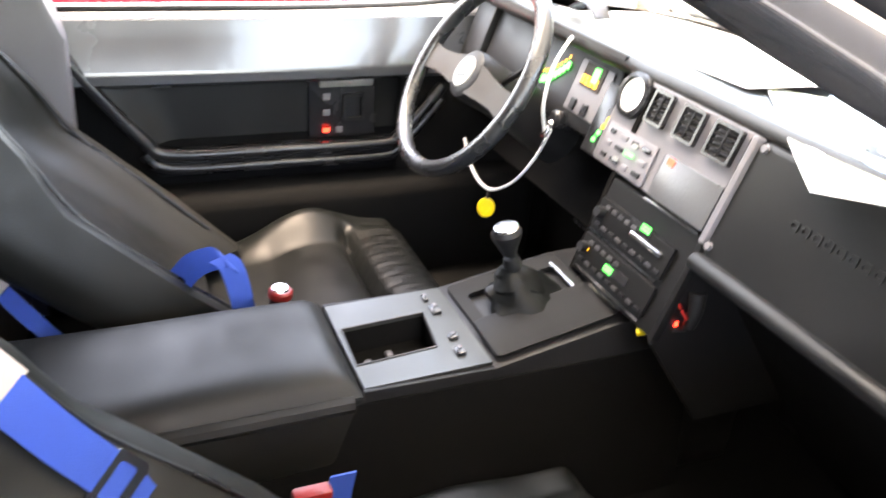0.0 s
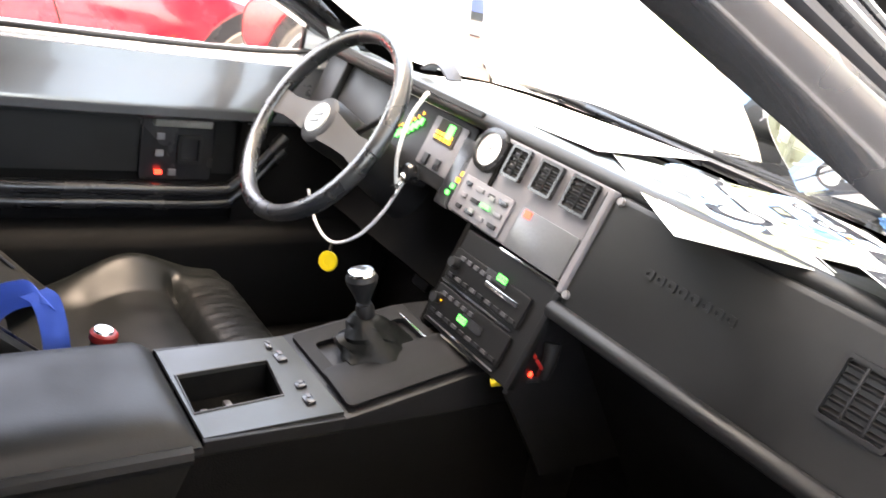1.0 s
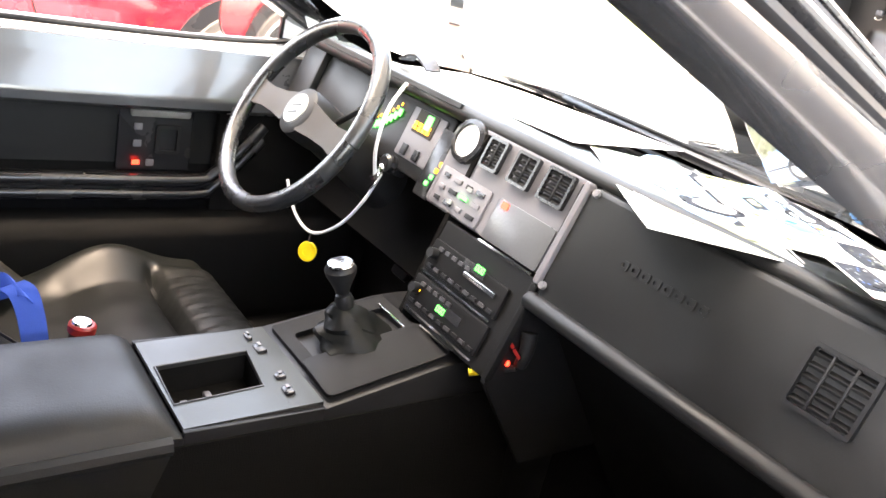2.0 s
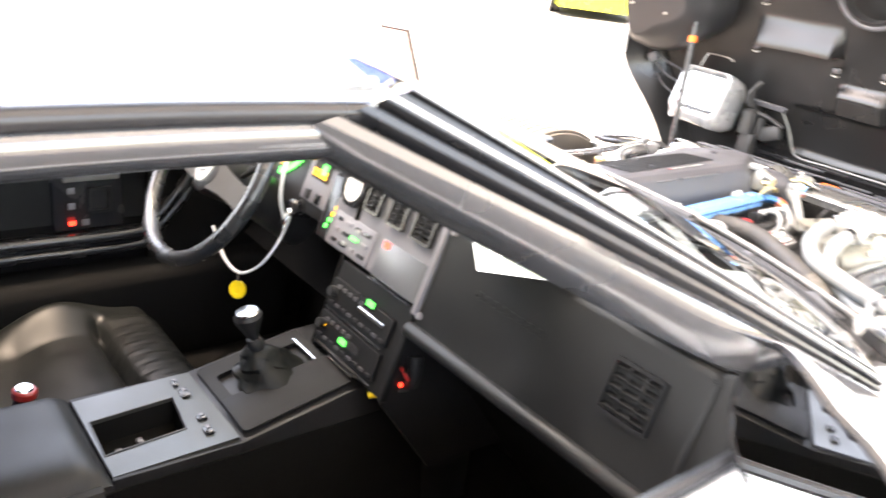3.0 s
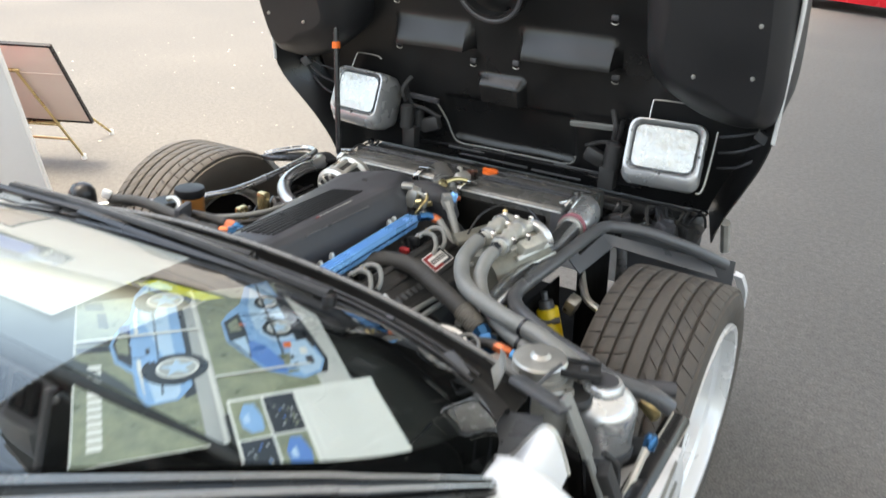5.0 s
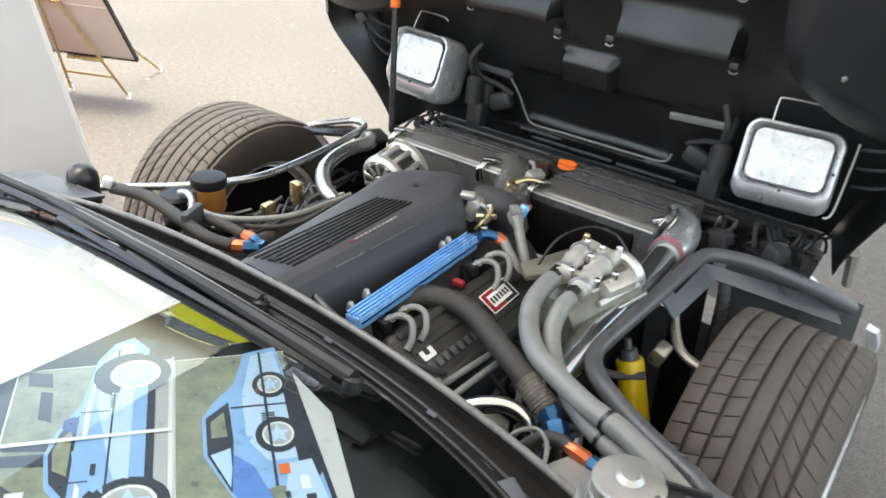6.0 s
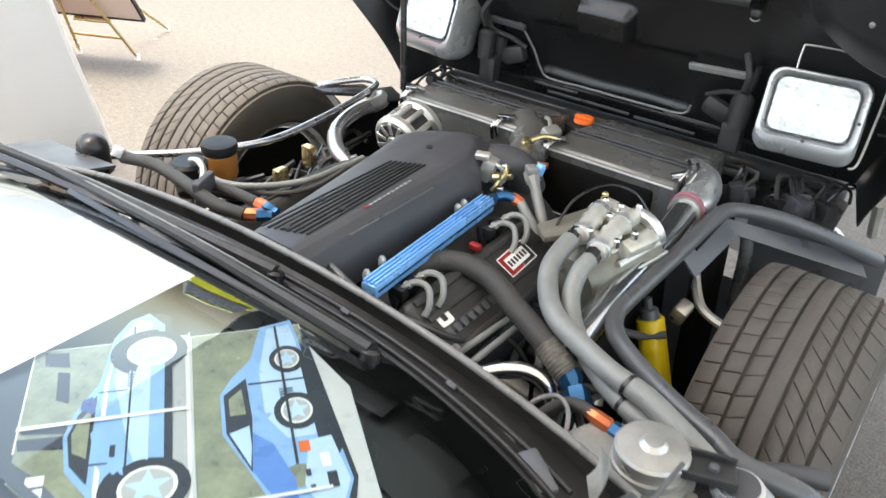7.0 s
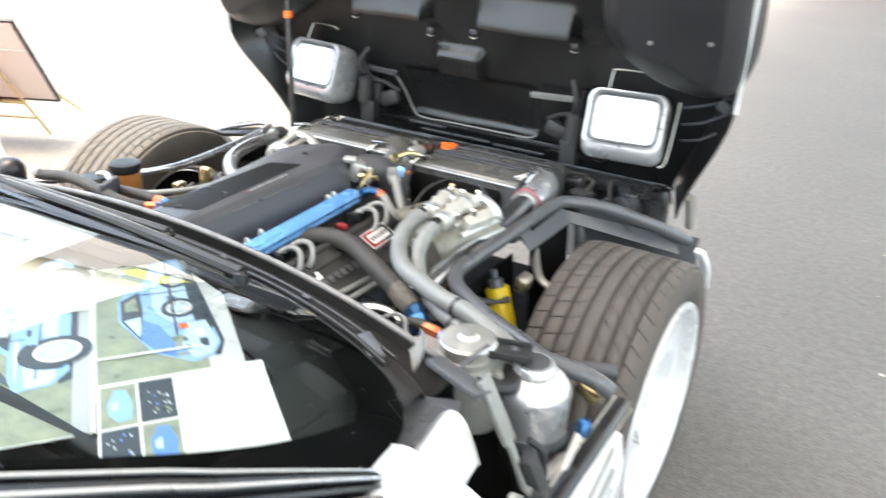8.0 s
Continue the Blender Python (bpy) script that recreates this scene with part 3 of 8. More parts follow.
    part("mirror_rim", loft([[cen + (p - cen) * q + n * d for p in rim] for q, d in ((1.0, -0.004), (1.0, 0.005), (0.955, 0.005), (0.955, -0.002))]), SATIN, mir)
    part("mirror_glass", loft([[cen + (p - cen) * 0.95 + n * d for p in rim] for d in (0.0, 0.004)]), MIRROR, mir, "mirror glass")

# floor pan, firewall and cowl
part("floor_pan", box((0, -1.30, 0.205), (1.58, 1.75, 0.03), 0.01), CARPET, car, "charcoal carpeted floor")
part("firewall", prism([(-0.70, 0.20), (0.70, 0.20), (0.70, 0.74), (0.55, 0.80), (-0.55, 0.80), (-0.70, 0.74)], "y", -0.68, -0.62, 0.01), BLACK, car)


def cowl_lip(u):
    """The edge where the hood seals against the cowl, u from -1 to 1."""
    x = 0.66 * u
    return Vector((x, -0.522 - 0.03 * abs(u) ** 3, 0.842 - 0.17 * x * x))


def cowl_skin(u, v):
    """From the glass over the wiper ledge and down the trough to the lip."""
    w = 2 * u - 1
    a, b = base_edge(0.90 * w) + Vector((0, 0.004, -0.010)), cowl_lip(w)
    p = a.lerp(b, v)
    trough = 0.022 * smooth_step(0.34, 0.46, v) * (1 - smooth_step(0.93, 1.0, v))
    return p + Vector((0, 0, 0.004 * math.sin(math.pi * min(1, v / 0.4)) - trough))


cowl = part("cowl", sheet(cowl_skin, 48, 30, 0.005), COWLBLACK, car, "dusty black cowl below the windshield")
# Seal coloured paler for the sky it mirrors.
part("cowl_seal", tube([cowl_lip(-1 + k / 8) for k in range(17)], 0.0055, 10), SEALGREY, cowl, "rubber seal on the cowl lip, sky sheen in its colour")
part("cowl_apron", sheet(lambda u, v: cowl_lip(2 * u - 1) + Vector((0, 0.006 + 0.008 * v, -0.006 - 0.13 * v)), 30, 4, 0.004), ENGINE, cowl)
for w in (-0.70, -0.28, 0.05, 0.33, 0.62, 0.84):
    part("cowl_clip", box(cowl_skin((w + 1) / 2, 0.30) + Vector((0, 0, 0.004)), (0.016, 0.008, 0.005), 0.002, rot=(20, 0, -12 * w)), COVER, cowl)
part("ledge_trim", tube([cowl_skin(0.5 + 0.5 * w / 10, 0.36) + Vector((0, 0, 0.004)) for w in range(-9, 10)], 0.0045, 8), COWLBLACK, cowl)
part("ledge_trim", tube([cowl_skin(0.5 + 0.5 * w / 10, 0.10) + Vector((0, 0, 0.004)) for w in range(-9, 10)], 0.004, 8), COWLBLACK, cowl)
link = part("wiper_linkage", tube([(0.47, -0.585, 0.792), (0.50, -0.60, 0.806), (0.55, -0.628, 0.802), (0.585, -0.645, 0.792)], 0.009, 8), FRAME, cowl, "dull wiper linkage bracket")
part("linkage_block", box((0.565, -0.628, 0.806), (0.06, 0.030, 0.016), 0.005, rot=(8, 8, -32)), FRAME, link)
part("linkage_ring", tube([(0.462 + 0.018 * math.cos(k), -0.588 + 0.012 * math.sin(k), 0.797) for k in (0, 1.05, 2.1, 3.14, 4.2, 5.25, 6.28)], 0.003, 6), ALLOY, link)
# cowl end: pale bent flap and black brackets by the fender
part("cowl_flap", sheet(lambda u, v: (0.606 + 0.016 * v + 0.006 * math.sin(3 * u), -0.556 - 0.030 * u - 0.014 * v, 0.818 - 0.022 * u - 0.025 * v * u), 6, 4, 0.003), PIPE, cowl, "bent pale metal flap")
for pts_, bl in (([(0.325, -0.628, 0.856), (0.14, -0.622, 0.862), (-0.06, -0.618, 0.866), (-0.36, -0.622, 0.868)], ((0.30, -0.636, 0.848), (-0.30, -0.640, 0.862))),
                 ([(0.10, -0.575, 0.846), (-0.10, -0.592, 0.856), (-0.30, -0.612, 0.866), (-0.52, -0.640, 0.872)], ((-0.12, -0.612, 0.858), (-0.62, -0.668, 0.872)))):
    wip = part("wiper", tube(pts_, [0.012, 0.006], 8), COWLBLACK, car, "black wiper arm parked along the cowl")
    a_, b_ = Vector(bl[0]), Vector(bl[1])
    d_ = (b_ - a_).normalized()
    part("wiper_blade", turned(box((0, 0, 0), ((b_ - a_).length, 0.012, 0.010), 0.002), basis((a_ + b_) / 2, d_, (0, 1, 0.4))), RUBBER, wip)
    # Spine paler than the blade: its highlight is in the colour.
    part("blade_spine", turned(box((0, 0, 0.010), ((b_ - a_).length * 0.8, 0.006, 0.006), 0.002), basis((a_ + b_) / 2, d_, (0, 1, 0.4))), SEALGREY, wip, "dusty blade spine, lit edge put into its colour")
    for k in range(5):
        part("blade_claw", turned(box(((k - 2) * 0.17 * (b_ - a_).length, 0, 0.008), (0.022, 0.014, 0.010), 0.002), basis((a_ + b_) / 2, d_, (0, 1, 0.4))), COVER, wip)
    # Pale tube stands in for light along the edge of the arm.
    part("arm_highlight", tube([Vector(p) + Vector((0, 0.008, 0.004)) for p in pts_], [0.0030, 0.0018], 6), SEALGREY, wip, "pale strip for the lit edge of the arm")
    part("blade_clip", turned(box((0, 0, 0.010), (0.03, 0.016, 0.018), 0.003), basis(a_.lerp(b_, 0.12), d_, (0, 1, 0.4))), ALLOY, wip)
    part("wiper_pivot", lathe([(0, -0.02), (0.013, -0.02), (0.013, 0.000), (0.008, 0.004), (0, 0.004)], pts_[0], (0, 0.3, 1), 16), SATIN, wip)
part("cowl_bracket", turned(join(box((-0.05, 0, 0), (0.10, 0.028, 0.010), 0.003), box((0.035, 0.002, -0.004), (0.085, 0.014, 0.008), 0.003, rot=(0, 6, 3)), box((0.085, 0.012, -0.004), (0.030, 0.026, 0.010), 0.003, rot=(0, 10, 20))), basis((0.784, -0.60, 0.716), (0.074, 0, -0.139), (0, 1, 0))), PIPE, car, "dark grey stay beside the fender")
part("stay_bracket", join(box((0.818, -0.578, 0.655), (0.020, 0.034, 0.085), 0.004, rot=(8, -20, 10)), box((0.826, -0.590, 0.628), (0.030, 0.022, 0.040), 0.005, rot=(0, 15, 20)), tube([(0.795, -0.56, 0.70), (0.812, -0.545, 0.675), (0.818, -0.545, 0.63), (0.822, -0.55, 0.58)], 0.006, 8)), ENGINE, car, "black bracket and wiring beside the stay")
part("cowl_corner", turned(box((0, 0, 0), (0.10, 0.035, 0.012), 0.004), basis((0.70, -0.605, 0.795), (1, -0.25, -0.1), (0.2, 1, -0.25))), FRAME, car)

# rear bulkhead and quarter trim behind the seats
part("rear_bulkhead", box((0, -2.16, 0.62), (1.50, 0.04, 0.85), 0.02), CARPET, car)
for s in (1, -1):
    part("quarter_trim", prism([(-2.16, 0.20), (-1.86, 0.20), (-1.84, 0.78), (-1.90, 0.95), (-2.04, 1.10), (-2.16, 1.10)], "x", s * 0.66, s * 0.76, 0.02), BEZEL, car, "grey door pillar trim")
    part("rear_quarter", sheet(lambda u, v: (s * (0.885 - 0.30 * v ** 2.2), -2.03 - 0.75 * u, 0.25 + 0.90 * v - 0.12 * u * v), 6, 10, 0.01), WHITE, car)
part("rear_deck", sheet(lambda u, v: (0.62 * (2 * u - 1), -2.11 - 0.66 * v, 1.155 - 0.12 * v * v - 0.03 * (2 * u - 1) ** 2), 10, 6, 0.01), WHITE, car)
part("tail", box((0, -2.95, 0.60), (1.60, 0.5, 0.62), 0.12, 4), WHITE, car)

# ---- wheels ----
TYRE_R, RIM_R = 0.338, 0.240


def wheel(side, y, wide=0.258, x=0.69):
    c = Vector((side * x, y, TYRE_R))
    ax = (side, 0, 0)
    h = wide / 2
    hub = part("wheel", lathe([(0, h - 0.05), (0.052, h - 0.05), (0.058, h - 0.08), (0.058, -h + 0.06), (0, -h + 0.06)], c, ax, 24), SILVER, car, "road wheel, silver alloy with wide low tyre")
    prof = [(0.203, -h + 0.026), (0.220, -h + 0.006), (0.285, -h - 0.005), (0.322, -h + 0.003), (TYRE_R - 0.010, -h + 0.018), (TYRE_R - 0.008, h - 0.018), (0.322, h - 0.003), (0.295, h + 0.004), (RIM_R + 0.018, h - 0.004), (RIM_R + 0.002, h - 0.022)]
    part("tyre", lathe(prof, c, ax, 72, False), TREAD, hub, "black tyre with worn directional tread")
    # tread blocks in rows, slanted like a directional tread
    bm = bmesh.new()
    rows = 7
    pitch = 54
    for r in range(rows):
        x0, x1 = -h + 0.006 + (wide - 0.012) * r / rows, -h + 0.006 + (wide - 0.012) * (r + 1) / rows
        skew = (-0.02, -0.025, -0.04, 0.0, 0.085, 0.095, 0.06)[r]
        gap = 0.0 if r == 3 else 0.022
        for k in range(pitch):
            o = (0.0, 0.1, -0.1, 0.0, 0.3, 0.25, 0.32)[r]
            a0, a1 = 2 * math.pi * (k + gap + o) / pitch, 2 * math.pi * (k + 1 - gap + o) / pitch
            v = []
            for rad, ins in ((TYRE_R - 0.012, 0.0), (TYRE_R - 0.0012, 0.0), (TYRE_R, 0.0012)):
                for xx, sk in ((x0 + 0.0031 + ins, 0), (x1 - 0.0031 - ins, 1)):
                    for a, da in ((a0, 0.0 if r == 3 else ins / TYRE_R), (a1, 0.0 if r == 3 else -ins / TYRE_R)):
                        aa = a + da + skew * sk
                        edge = 0.009 * max(0.0, (abs(xx) / h - 0.76) / 0.24) ** 2
                        v.append(bm.verts.new((c.x + side * xx, c.y + (rad - edge) * math.cos(aa), c.z + (rad - edge) * math.sin(aa))))
            for q in (0, 4):
                for f in ((0, 1, 5, 4), (2, 6, 7, 3), (0, 4, 6, 2), (1, 3, 7, 5)):
                    bm.faces.new([v[q + i] for i in f])
            bm.faces.new([v[i] for i in (8, 9, 11, 10)])
    tagged(part("tread", bm, TREAD, hub, sharp=50), kind="stuff")
    rim = part("rim", lathe([(0.200, -h + 0.02), (0.212, -h + 0.010), (0.212, -h + 0.02), (0.190, -h + 0.05), (0.200, 0), (RIM_R - 0.025, h - 0.04), (RIM_R + 0.002, h - 0.018), (RIM_R + 0.012, h - 0.006), (RIM_R + 0.010, h + 0.002), (RIM_R - 0.004, h), (RIM_R - 0.012, h - 0.012), (RIM_R - 0.016, h - 0.045), (0.21, -0.02), (0.196, -h + 0.03)], c, ax, 64, False), RIMSILVER, hub, "silver alloy rim")
    for k in range(5):
        a = 2 * math.pi * k / 5 + 0.3
        d, e = Vector((0, math.cos(a), math.sin(a))), Vector((0, -math.sin(a), math.cos(a)))
        o = Vector((side, 0, 0))
        ring = []
        for t, w, q in ((0.03, 0.030, h - 0.066), (0.10, 0.026, h - 0.060), (0.17, 0.030, h - 0.056), (RIM_R - 0.016, 0.040, h - 0.054)):
            ring.append([c + d * t + e * w + o * q, c + d * t - e * w + o * q, c + d * t - e * w * 0.8 + o * (q - 0.026), c + d * t + e * w * 0.8 + o * (q - 0.026)])
        part("spoke", loft(ring), RIMSILVER, hub)
    # Added disc hides the spokes; the wheel's inner shade is its colour.
    part("wheel_shade_disc", lathe([(0, -h + 0.035), (0.10, -h + 0.030), (0.186, -h + 0.045), (0.186, -h + 0.052), (0, -h + 0.052)], c, ax, 40), UNDERSHADE, hub, "near-black disc added to darken the wheel's inner side")
    part("brake_disc", lathe([(0, -0.012), (0.158, -0.012), (0.158, 0.012), (0, 0.012)], c + Vector((side * 0.01, 0, 0)), ax, 40), ALLOY, hub)
    return hub


FRONT = 0.145
wheel(1, FRONT, x=0.695)
wheel(-1, 0.238, x=0.916)
for s in (1, -1):
    wheel(s, -2.30, x=0.70)

# ---- open clamshell hood ----
def on_hood(x, s, q=0.0):
    """x across, s up along the opened hood, q out towards the painted skin."""
    return Vector((x, 0.728 - 0.33 * s + 0.944 * q, 0.62 + 0.944 * s + 0.33 * q))


def hood_edge(s):
    """Half width of the opened hood, s up along it."""
    return 0.655 + 0.13 * smooth_step(-0.05, 0.40, s) + 0.02 * smooth_step(0.35, 0.75, s)


hood = part("hood", sheet(lambda u, v: on_hood((hood_edge(1.40 * v) - 0.055) * (2 * u - 1), 1.40 * v, 0.15 - 0.05 * abs(2 * u - 1) ** 3 + 0.05 * math.sin(math.pi * v)), 24, 20, 0.006), WHITE, car, "white clamshell hood standing open")


def within(x, a, b, soft):
    return smooth_step(a - soft, a + soft, x) * smooth_step(b + soft, b - soft, x)


def liner(u, v):
    """The moulded underside: sunk lower panel, two pads that start in a slanted ledge, and the middle rib."""
    s = 0.02 + 1.36 * v
    x = (hood_edge(s) - 0.045) * (2 * u - 1)
    lower = within(x, -0.235, 0.205, 0.012) * within(s, 0.105, 0.262, 0.012)
    shelf = smooth_step(0.444, 0.456, s) * (1 - smooth_step(0.452, 0.545, s)) + 0.9 * smooth_step(0.66, 0.675, s) * (1 - smooth_step(0.672, 0.76, s))
    left = within(x, -0.372, -0.108, 0.010) * shelf
    right = within(x, 0.058, 0.346, 0.010) * shelf
    rib = within(x, -0.098, 0.052, 0.010) * smooth_step(0.268, 0.285, s) * (1 - smooth_step(0.338, 0.374, s))
    high = within(x, -0.36, 0.34, 0.02) * smooth_step(0.83, 0.90, s) * (1 - smooth_step(1.12, 1.16, s))
    return on_hood(x, s, 0.028 + 0.016 * lower - 0.055 * max(left, right) - 0.036 * rib - 0.03 * high + 0.0025 * math.sin(23 * x) * math.sin(17 * s))


part("hood_liner", sheet(liner, 150, 190), LINER, hood, "black moulded hood underside")
for sgn in (1, -1):
    # Strips paler than the liner paint the light that upward ledges catch.
    part("pad_lit_strip", turned(plate(0.145 if sgn > 0 else 0.122, 0.017, 0.012, 0.004, bevel=0.003), basis(on_hood(0.280 if sgn > 0 else -0.310, 0.266 if sgn > 0 else 0.256, 0.005), (1, 0, 0.05 * sgn), (0, -0.33, 0.944))), PIPE if sgn > 0 else COVER, hood)

    # wheel-arch liner boxed out from the hood
    def outline(pts, q):
        ring = spline([(x, y, 0) for x, y in pts] + [(*pts[0], 0)], 5)[:-1]
        return [on_hood(sgn * p.x, p.y, q) for p in ring]
    foot = [(0.452, 1.34), (0.448, 0.98), (0.450, 0.66), (0.468, 0.512), (0.560, 0.425), (0.650, 0.386), (0.745, 0.388), (0.800, 0.445), (0.806, 0.72), (0.790, 1.02), (0.78, 1.34)]
    face_ = [(0.555, 1.30), (0.552, 0.98), (0.540, 0.72), (0.528, 0.588), (0.572, 0.540), (0.640, 0.515), (0.700, 0.478), (0.752, 0.492), (0.758, 0.70), (0.742, 1.00), (0.73, 1.30)]
    mix = [[(a[0] * (1 - k) + b[0] * k, a[1] * (1 - k) + b[1] * k) for a, b in zip(foot, face_)] for k in (0.12, 0.34, 0.78, 0.94)]
    part("wheel_tub", loft([outline(foot, 0.04), outline(foot, -0.045), outline(mix[0], -0.085), outline(mix[1], -0.115), outline(mix[2], -0.142), outline(mix[3], -0.150), outline(face_, -0.150)]), TUBBLACK, hood, "moulded black wheel tub inside the hood")
    for bx, bs in ((0.60, 0.555), (0.735, 0.57), (0.74, 0.70), (0.58, 0.86), (0.72, 0.95)):
        part("push_rivet", lathe([(0, -0.004), (0.006, -0.004), (0.004, 0.004), (0, 0.005)], on_hood(sgn * bx, bs, -0.152), (0, -0.944, -0.33), 10), ALLOY, hood)

    # side skirt of the hood down to the wheel cut
    def skirt(u, v):
        s = 1.36 * u
        k = v ** 0.8
        out = hood_edge(s) + 0.005 + (0.055 * math.exp(-((s - 0.335) / 0.13) ** 2) if sgn < 0 else 0.0)
        return on_hood(sgn * ((hood_edge(s) - 0.055) * (1 - k) + out * k), s, 0.10 * (1 - k) - 0.08 * k)
    sk = part("hood_side", sheet(skirt, 40, 6, 0.004), LINER, hood, "dark lined hood side")
    part("painted_edge", tube([skirt(0.265 + 0.735 * k / 14, 1.0) for k in range(15)], 0.0055, 8, 2), WHITE, sk, "white painted hood edge")
    part("edge_bracket", box(on_hood(sgn * 0.752, 0.34, -0.03), (0.035, 0.012, 0.03), 0.004, rot=(20, 30 * sgn, 0)), FRAME, hood)
    for k in range(3):
        part("edge_wire", tube([on_hood(sgn * 0.64, 0.20 + 0.05 * k, 0.0), on_hood(sgn * 0.70, 0.23 + 0.05 * k, -0.02), on_hood(sgn * 0.755, 0.27 + 0.04 * k, -0.01)], 0.004, 6), COVER, hood)
    # hinge arm
    part("hinge_arm", tube([(sgn * 0.695, 0.70, 0.56), (sgn * 0.692, 0.69, 0.60), (sgn * 0.69, 0.66, 0.66)], 0.014, 8), ALLOY, hood, "bare metal hood hinge")
# retracted headlamp
    ex, ey = Vector((1, 0.12 * sgn, 0.0)), Vector((0, 0.33, 0.944))
    m = basis((sgn * 0.512 + 0.004, 0.560, 0.864), ex, ey)
    def hull(k, z, drop=0.0, tall=0.0):
        """A ring of the lamp housing; drop lowers it, tall deepens the chin."""
        return [(x * k, (y - tall if y < 0 else y) * k - drop, z) for x, y in rounded(0.205, 0.150, 0.03)]
    lamp = part("headlamp", turned(loft([hull(0.60, -0.130, 0.03), hull(0.84, -0.118, 0.01, 0.015), hull(0.98, -0.075, 0.0, 0.028), hull(1.02, -0.030, 0.0, 0.030), hull(1.02, -0.008, 0.0, 0.026), hull(1.0, 0.008, 0.0, 0.012), hull(0.98, 0.014, 0.0, 0.006), hull(0.93, 0.015), hull(0.84, 0.006), hull(0.80, -0.004)]), m), SILVER, hood, "silver pop-up headlamp housing turned over")
    part("lamp_gasket", turned(plate(0.170, 0.119, 0.006, 0.022, hole=(0.163, 0.112, 0.02)), m @ pose(0, 0, 0.003)), RUBBER, lamp)
    part("lamp_reflector", turned(loft([[(x * k, y * k, z) for x, y in rounded(0.164, 0.113, 0.022)] for k, z in ((1, 0.0085), (0.94, 0.002), (0.80, -0.012), (0.62, -0.012), (0.60, -0.020), (0.34, -0.026), (0.32, -0.018), (0.1, -0.016))]), m), REFLECTOR, lamp, "bright reflector")
    g = part("lamp_lens", turned(sheet(lambda u, v: (0.160 * (u - 0.5), 0.109 * (v - 0.5), 0.011 + 0.006 * (1 - (2 * u - 1) ** 2) * (1 - (2 * v - 1) ** 2) + 0.0004 * math.sin(50 * u) * math.sin(6 * v)), 48, 20), m), LENS, lamp, "ribbed sealed-beam glass")
    g.visible_shadow = False
    part("bulb_shield", turned(loft([[(0.004 + 0.034 * k * math.cos(a), 0.010 + 0.017 * k * math.sin(a), z) for a in (2 * math.pi * j / 20 for j in range(20))] for k, z in ((1.0, -0.012), (0.9, 0.000), (0.6, 0.004), (0.1, 0.005))]), m), ALLOY, lamp, "dull bulb shield behind the glass")
    for px, py in ((0.0, -0.0685), (0.094, -0.01)):
        part("lamp_screw", turned(lathe([(0, 0.010), (0.0045, 0.010), (0.0035, 0.017), (0, 0.017)], (px, py, 0), (0, 0, 1), 10), m), SATIN, lamp)
    wire = [(-0.055, 0.07, 0), (-0.055, 0.118, -0.01), (-0.045, 0.127, -0.012), (0.03, 0.127, -0.012), (0.05, 0.12, -0.016)]
    part("lamp_wire", tube([m @ Vector(p) for p in wire], 0.0022, 6, 4), ALLOY, lamp, "bent wire bail")
    part("lamp_link", tube([m @ Vector(p) for p in ((sgn * 0.125, 0.065, -0.02), (sgn * 0.122, 0.0, -0.03), (sgn * 0.115, -0.09, -0.03), (sgn * 0.10, -0.105, -0.03))], 0.0028, 6, 4), ALLOY, lamp)
    part("lamp_motor", join(lathe([(0, -0.04), (0.022, -0.04), (0.024, 0.03), (0.014, 0.04), (0, 0.04)], (sgn * 0.355, 0.62, 0.80), (0, 0.1, 1), 18), box((sgn * 0.345, 0.63, 0.73), (0.05, 0.04, 0.07), 0.008), tube([(sgn * 0.355, 0.61, 0.85), (sgn * 0.36, 0.60, 0.89), (sgn * 0.34, 0.62, 0.93)], 0.008, 8)), ENGINE, lamp, "black lamp motor")
    part("lamp_stay", box((sgn * 0.512, 0.66, 0.80), (0.14, 0.10, 0.05), 0.01), ENGINE, lamp)
part("hood_scoop_ring", turned(plate(0.215, 0.215, 0.03, 0.105, hole=(0.170, 0.170, 0.084)), basis(on_hood(-0.008, 0.668, 0.0), (1, 0, 0), (0, -0.33, 0.944))), LINER, hood, "round duct ring under the hood")
part("duct_rim", tube([on_hood(-0.008 + 0.10 * math.cos(a), 0.668 + 0.10 * math.sin(a), -0.028) for a in (2 * math.pi * k / 32 for k in range(33))], 0.007, 8, 1), COVER, hood)
for x, s0 in ((-0.109, 0.412), (0.036, 0.424), (0.342, 0.425), (-0.374, 0.437), (0.342, 0.60), (-0.352, 0.59)):
    part("pad_clip", box(on_hood(x, s0, 0.012), (0.022, 0.012, 0.016), 0.004), COVER, hood)
    part("clip_ring", tube([on_hood(x + 0.010 * math.cos(a), s0 - 0.012 + 0.006 * math.sin(a), 0.008) for a in (math.pi * k / 6 + math.pi for k in range(7))], 0.0018, 6, 2), ALLOY, hood)
for x0, x1, s0 in ((-0.240, -0.105, 0.083), (0.064, 0.232, 0.058), (0.145, 0.297, 0.099), (-0.20, 0.05, 0.062)):
    part("nose_strip", turned(plate(x1 - x0, 0.005, 0.006, 0.002), basis(on_hood((x0 + x1) / 2, s0, 0.004), (1, 0, 0), (0, -0.33, 0.944))), FRAME, hood)
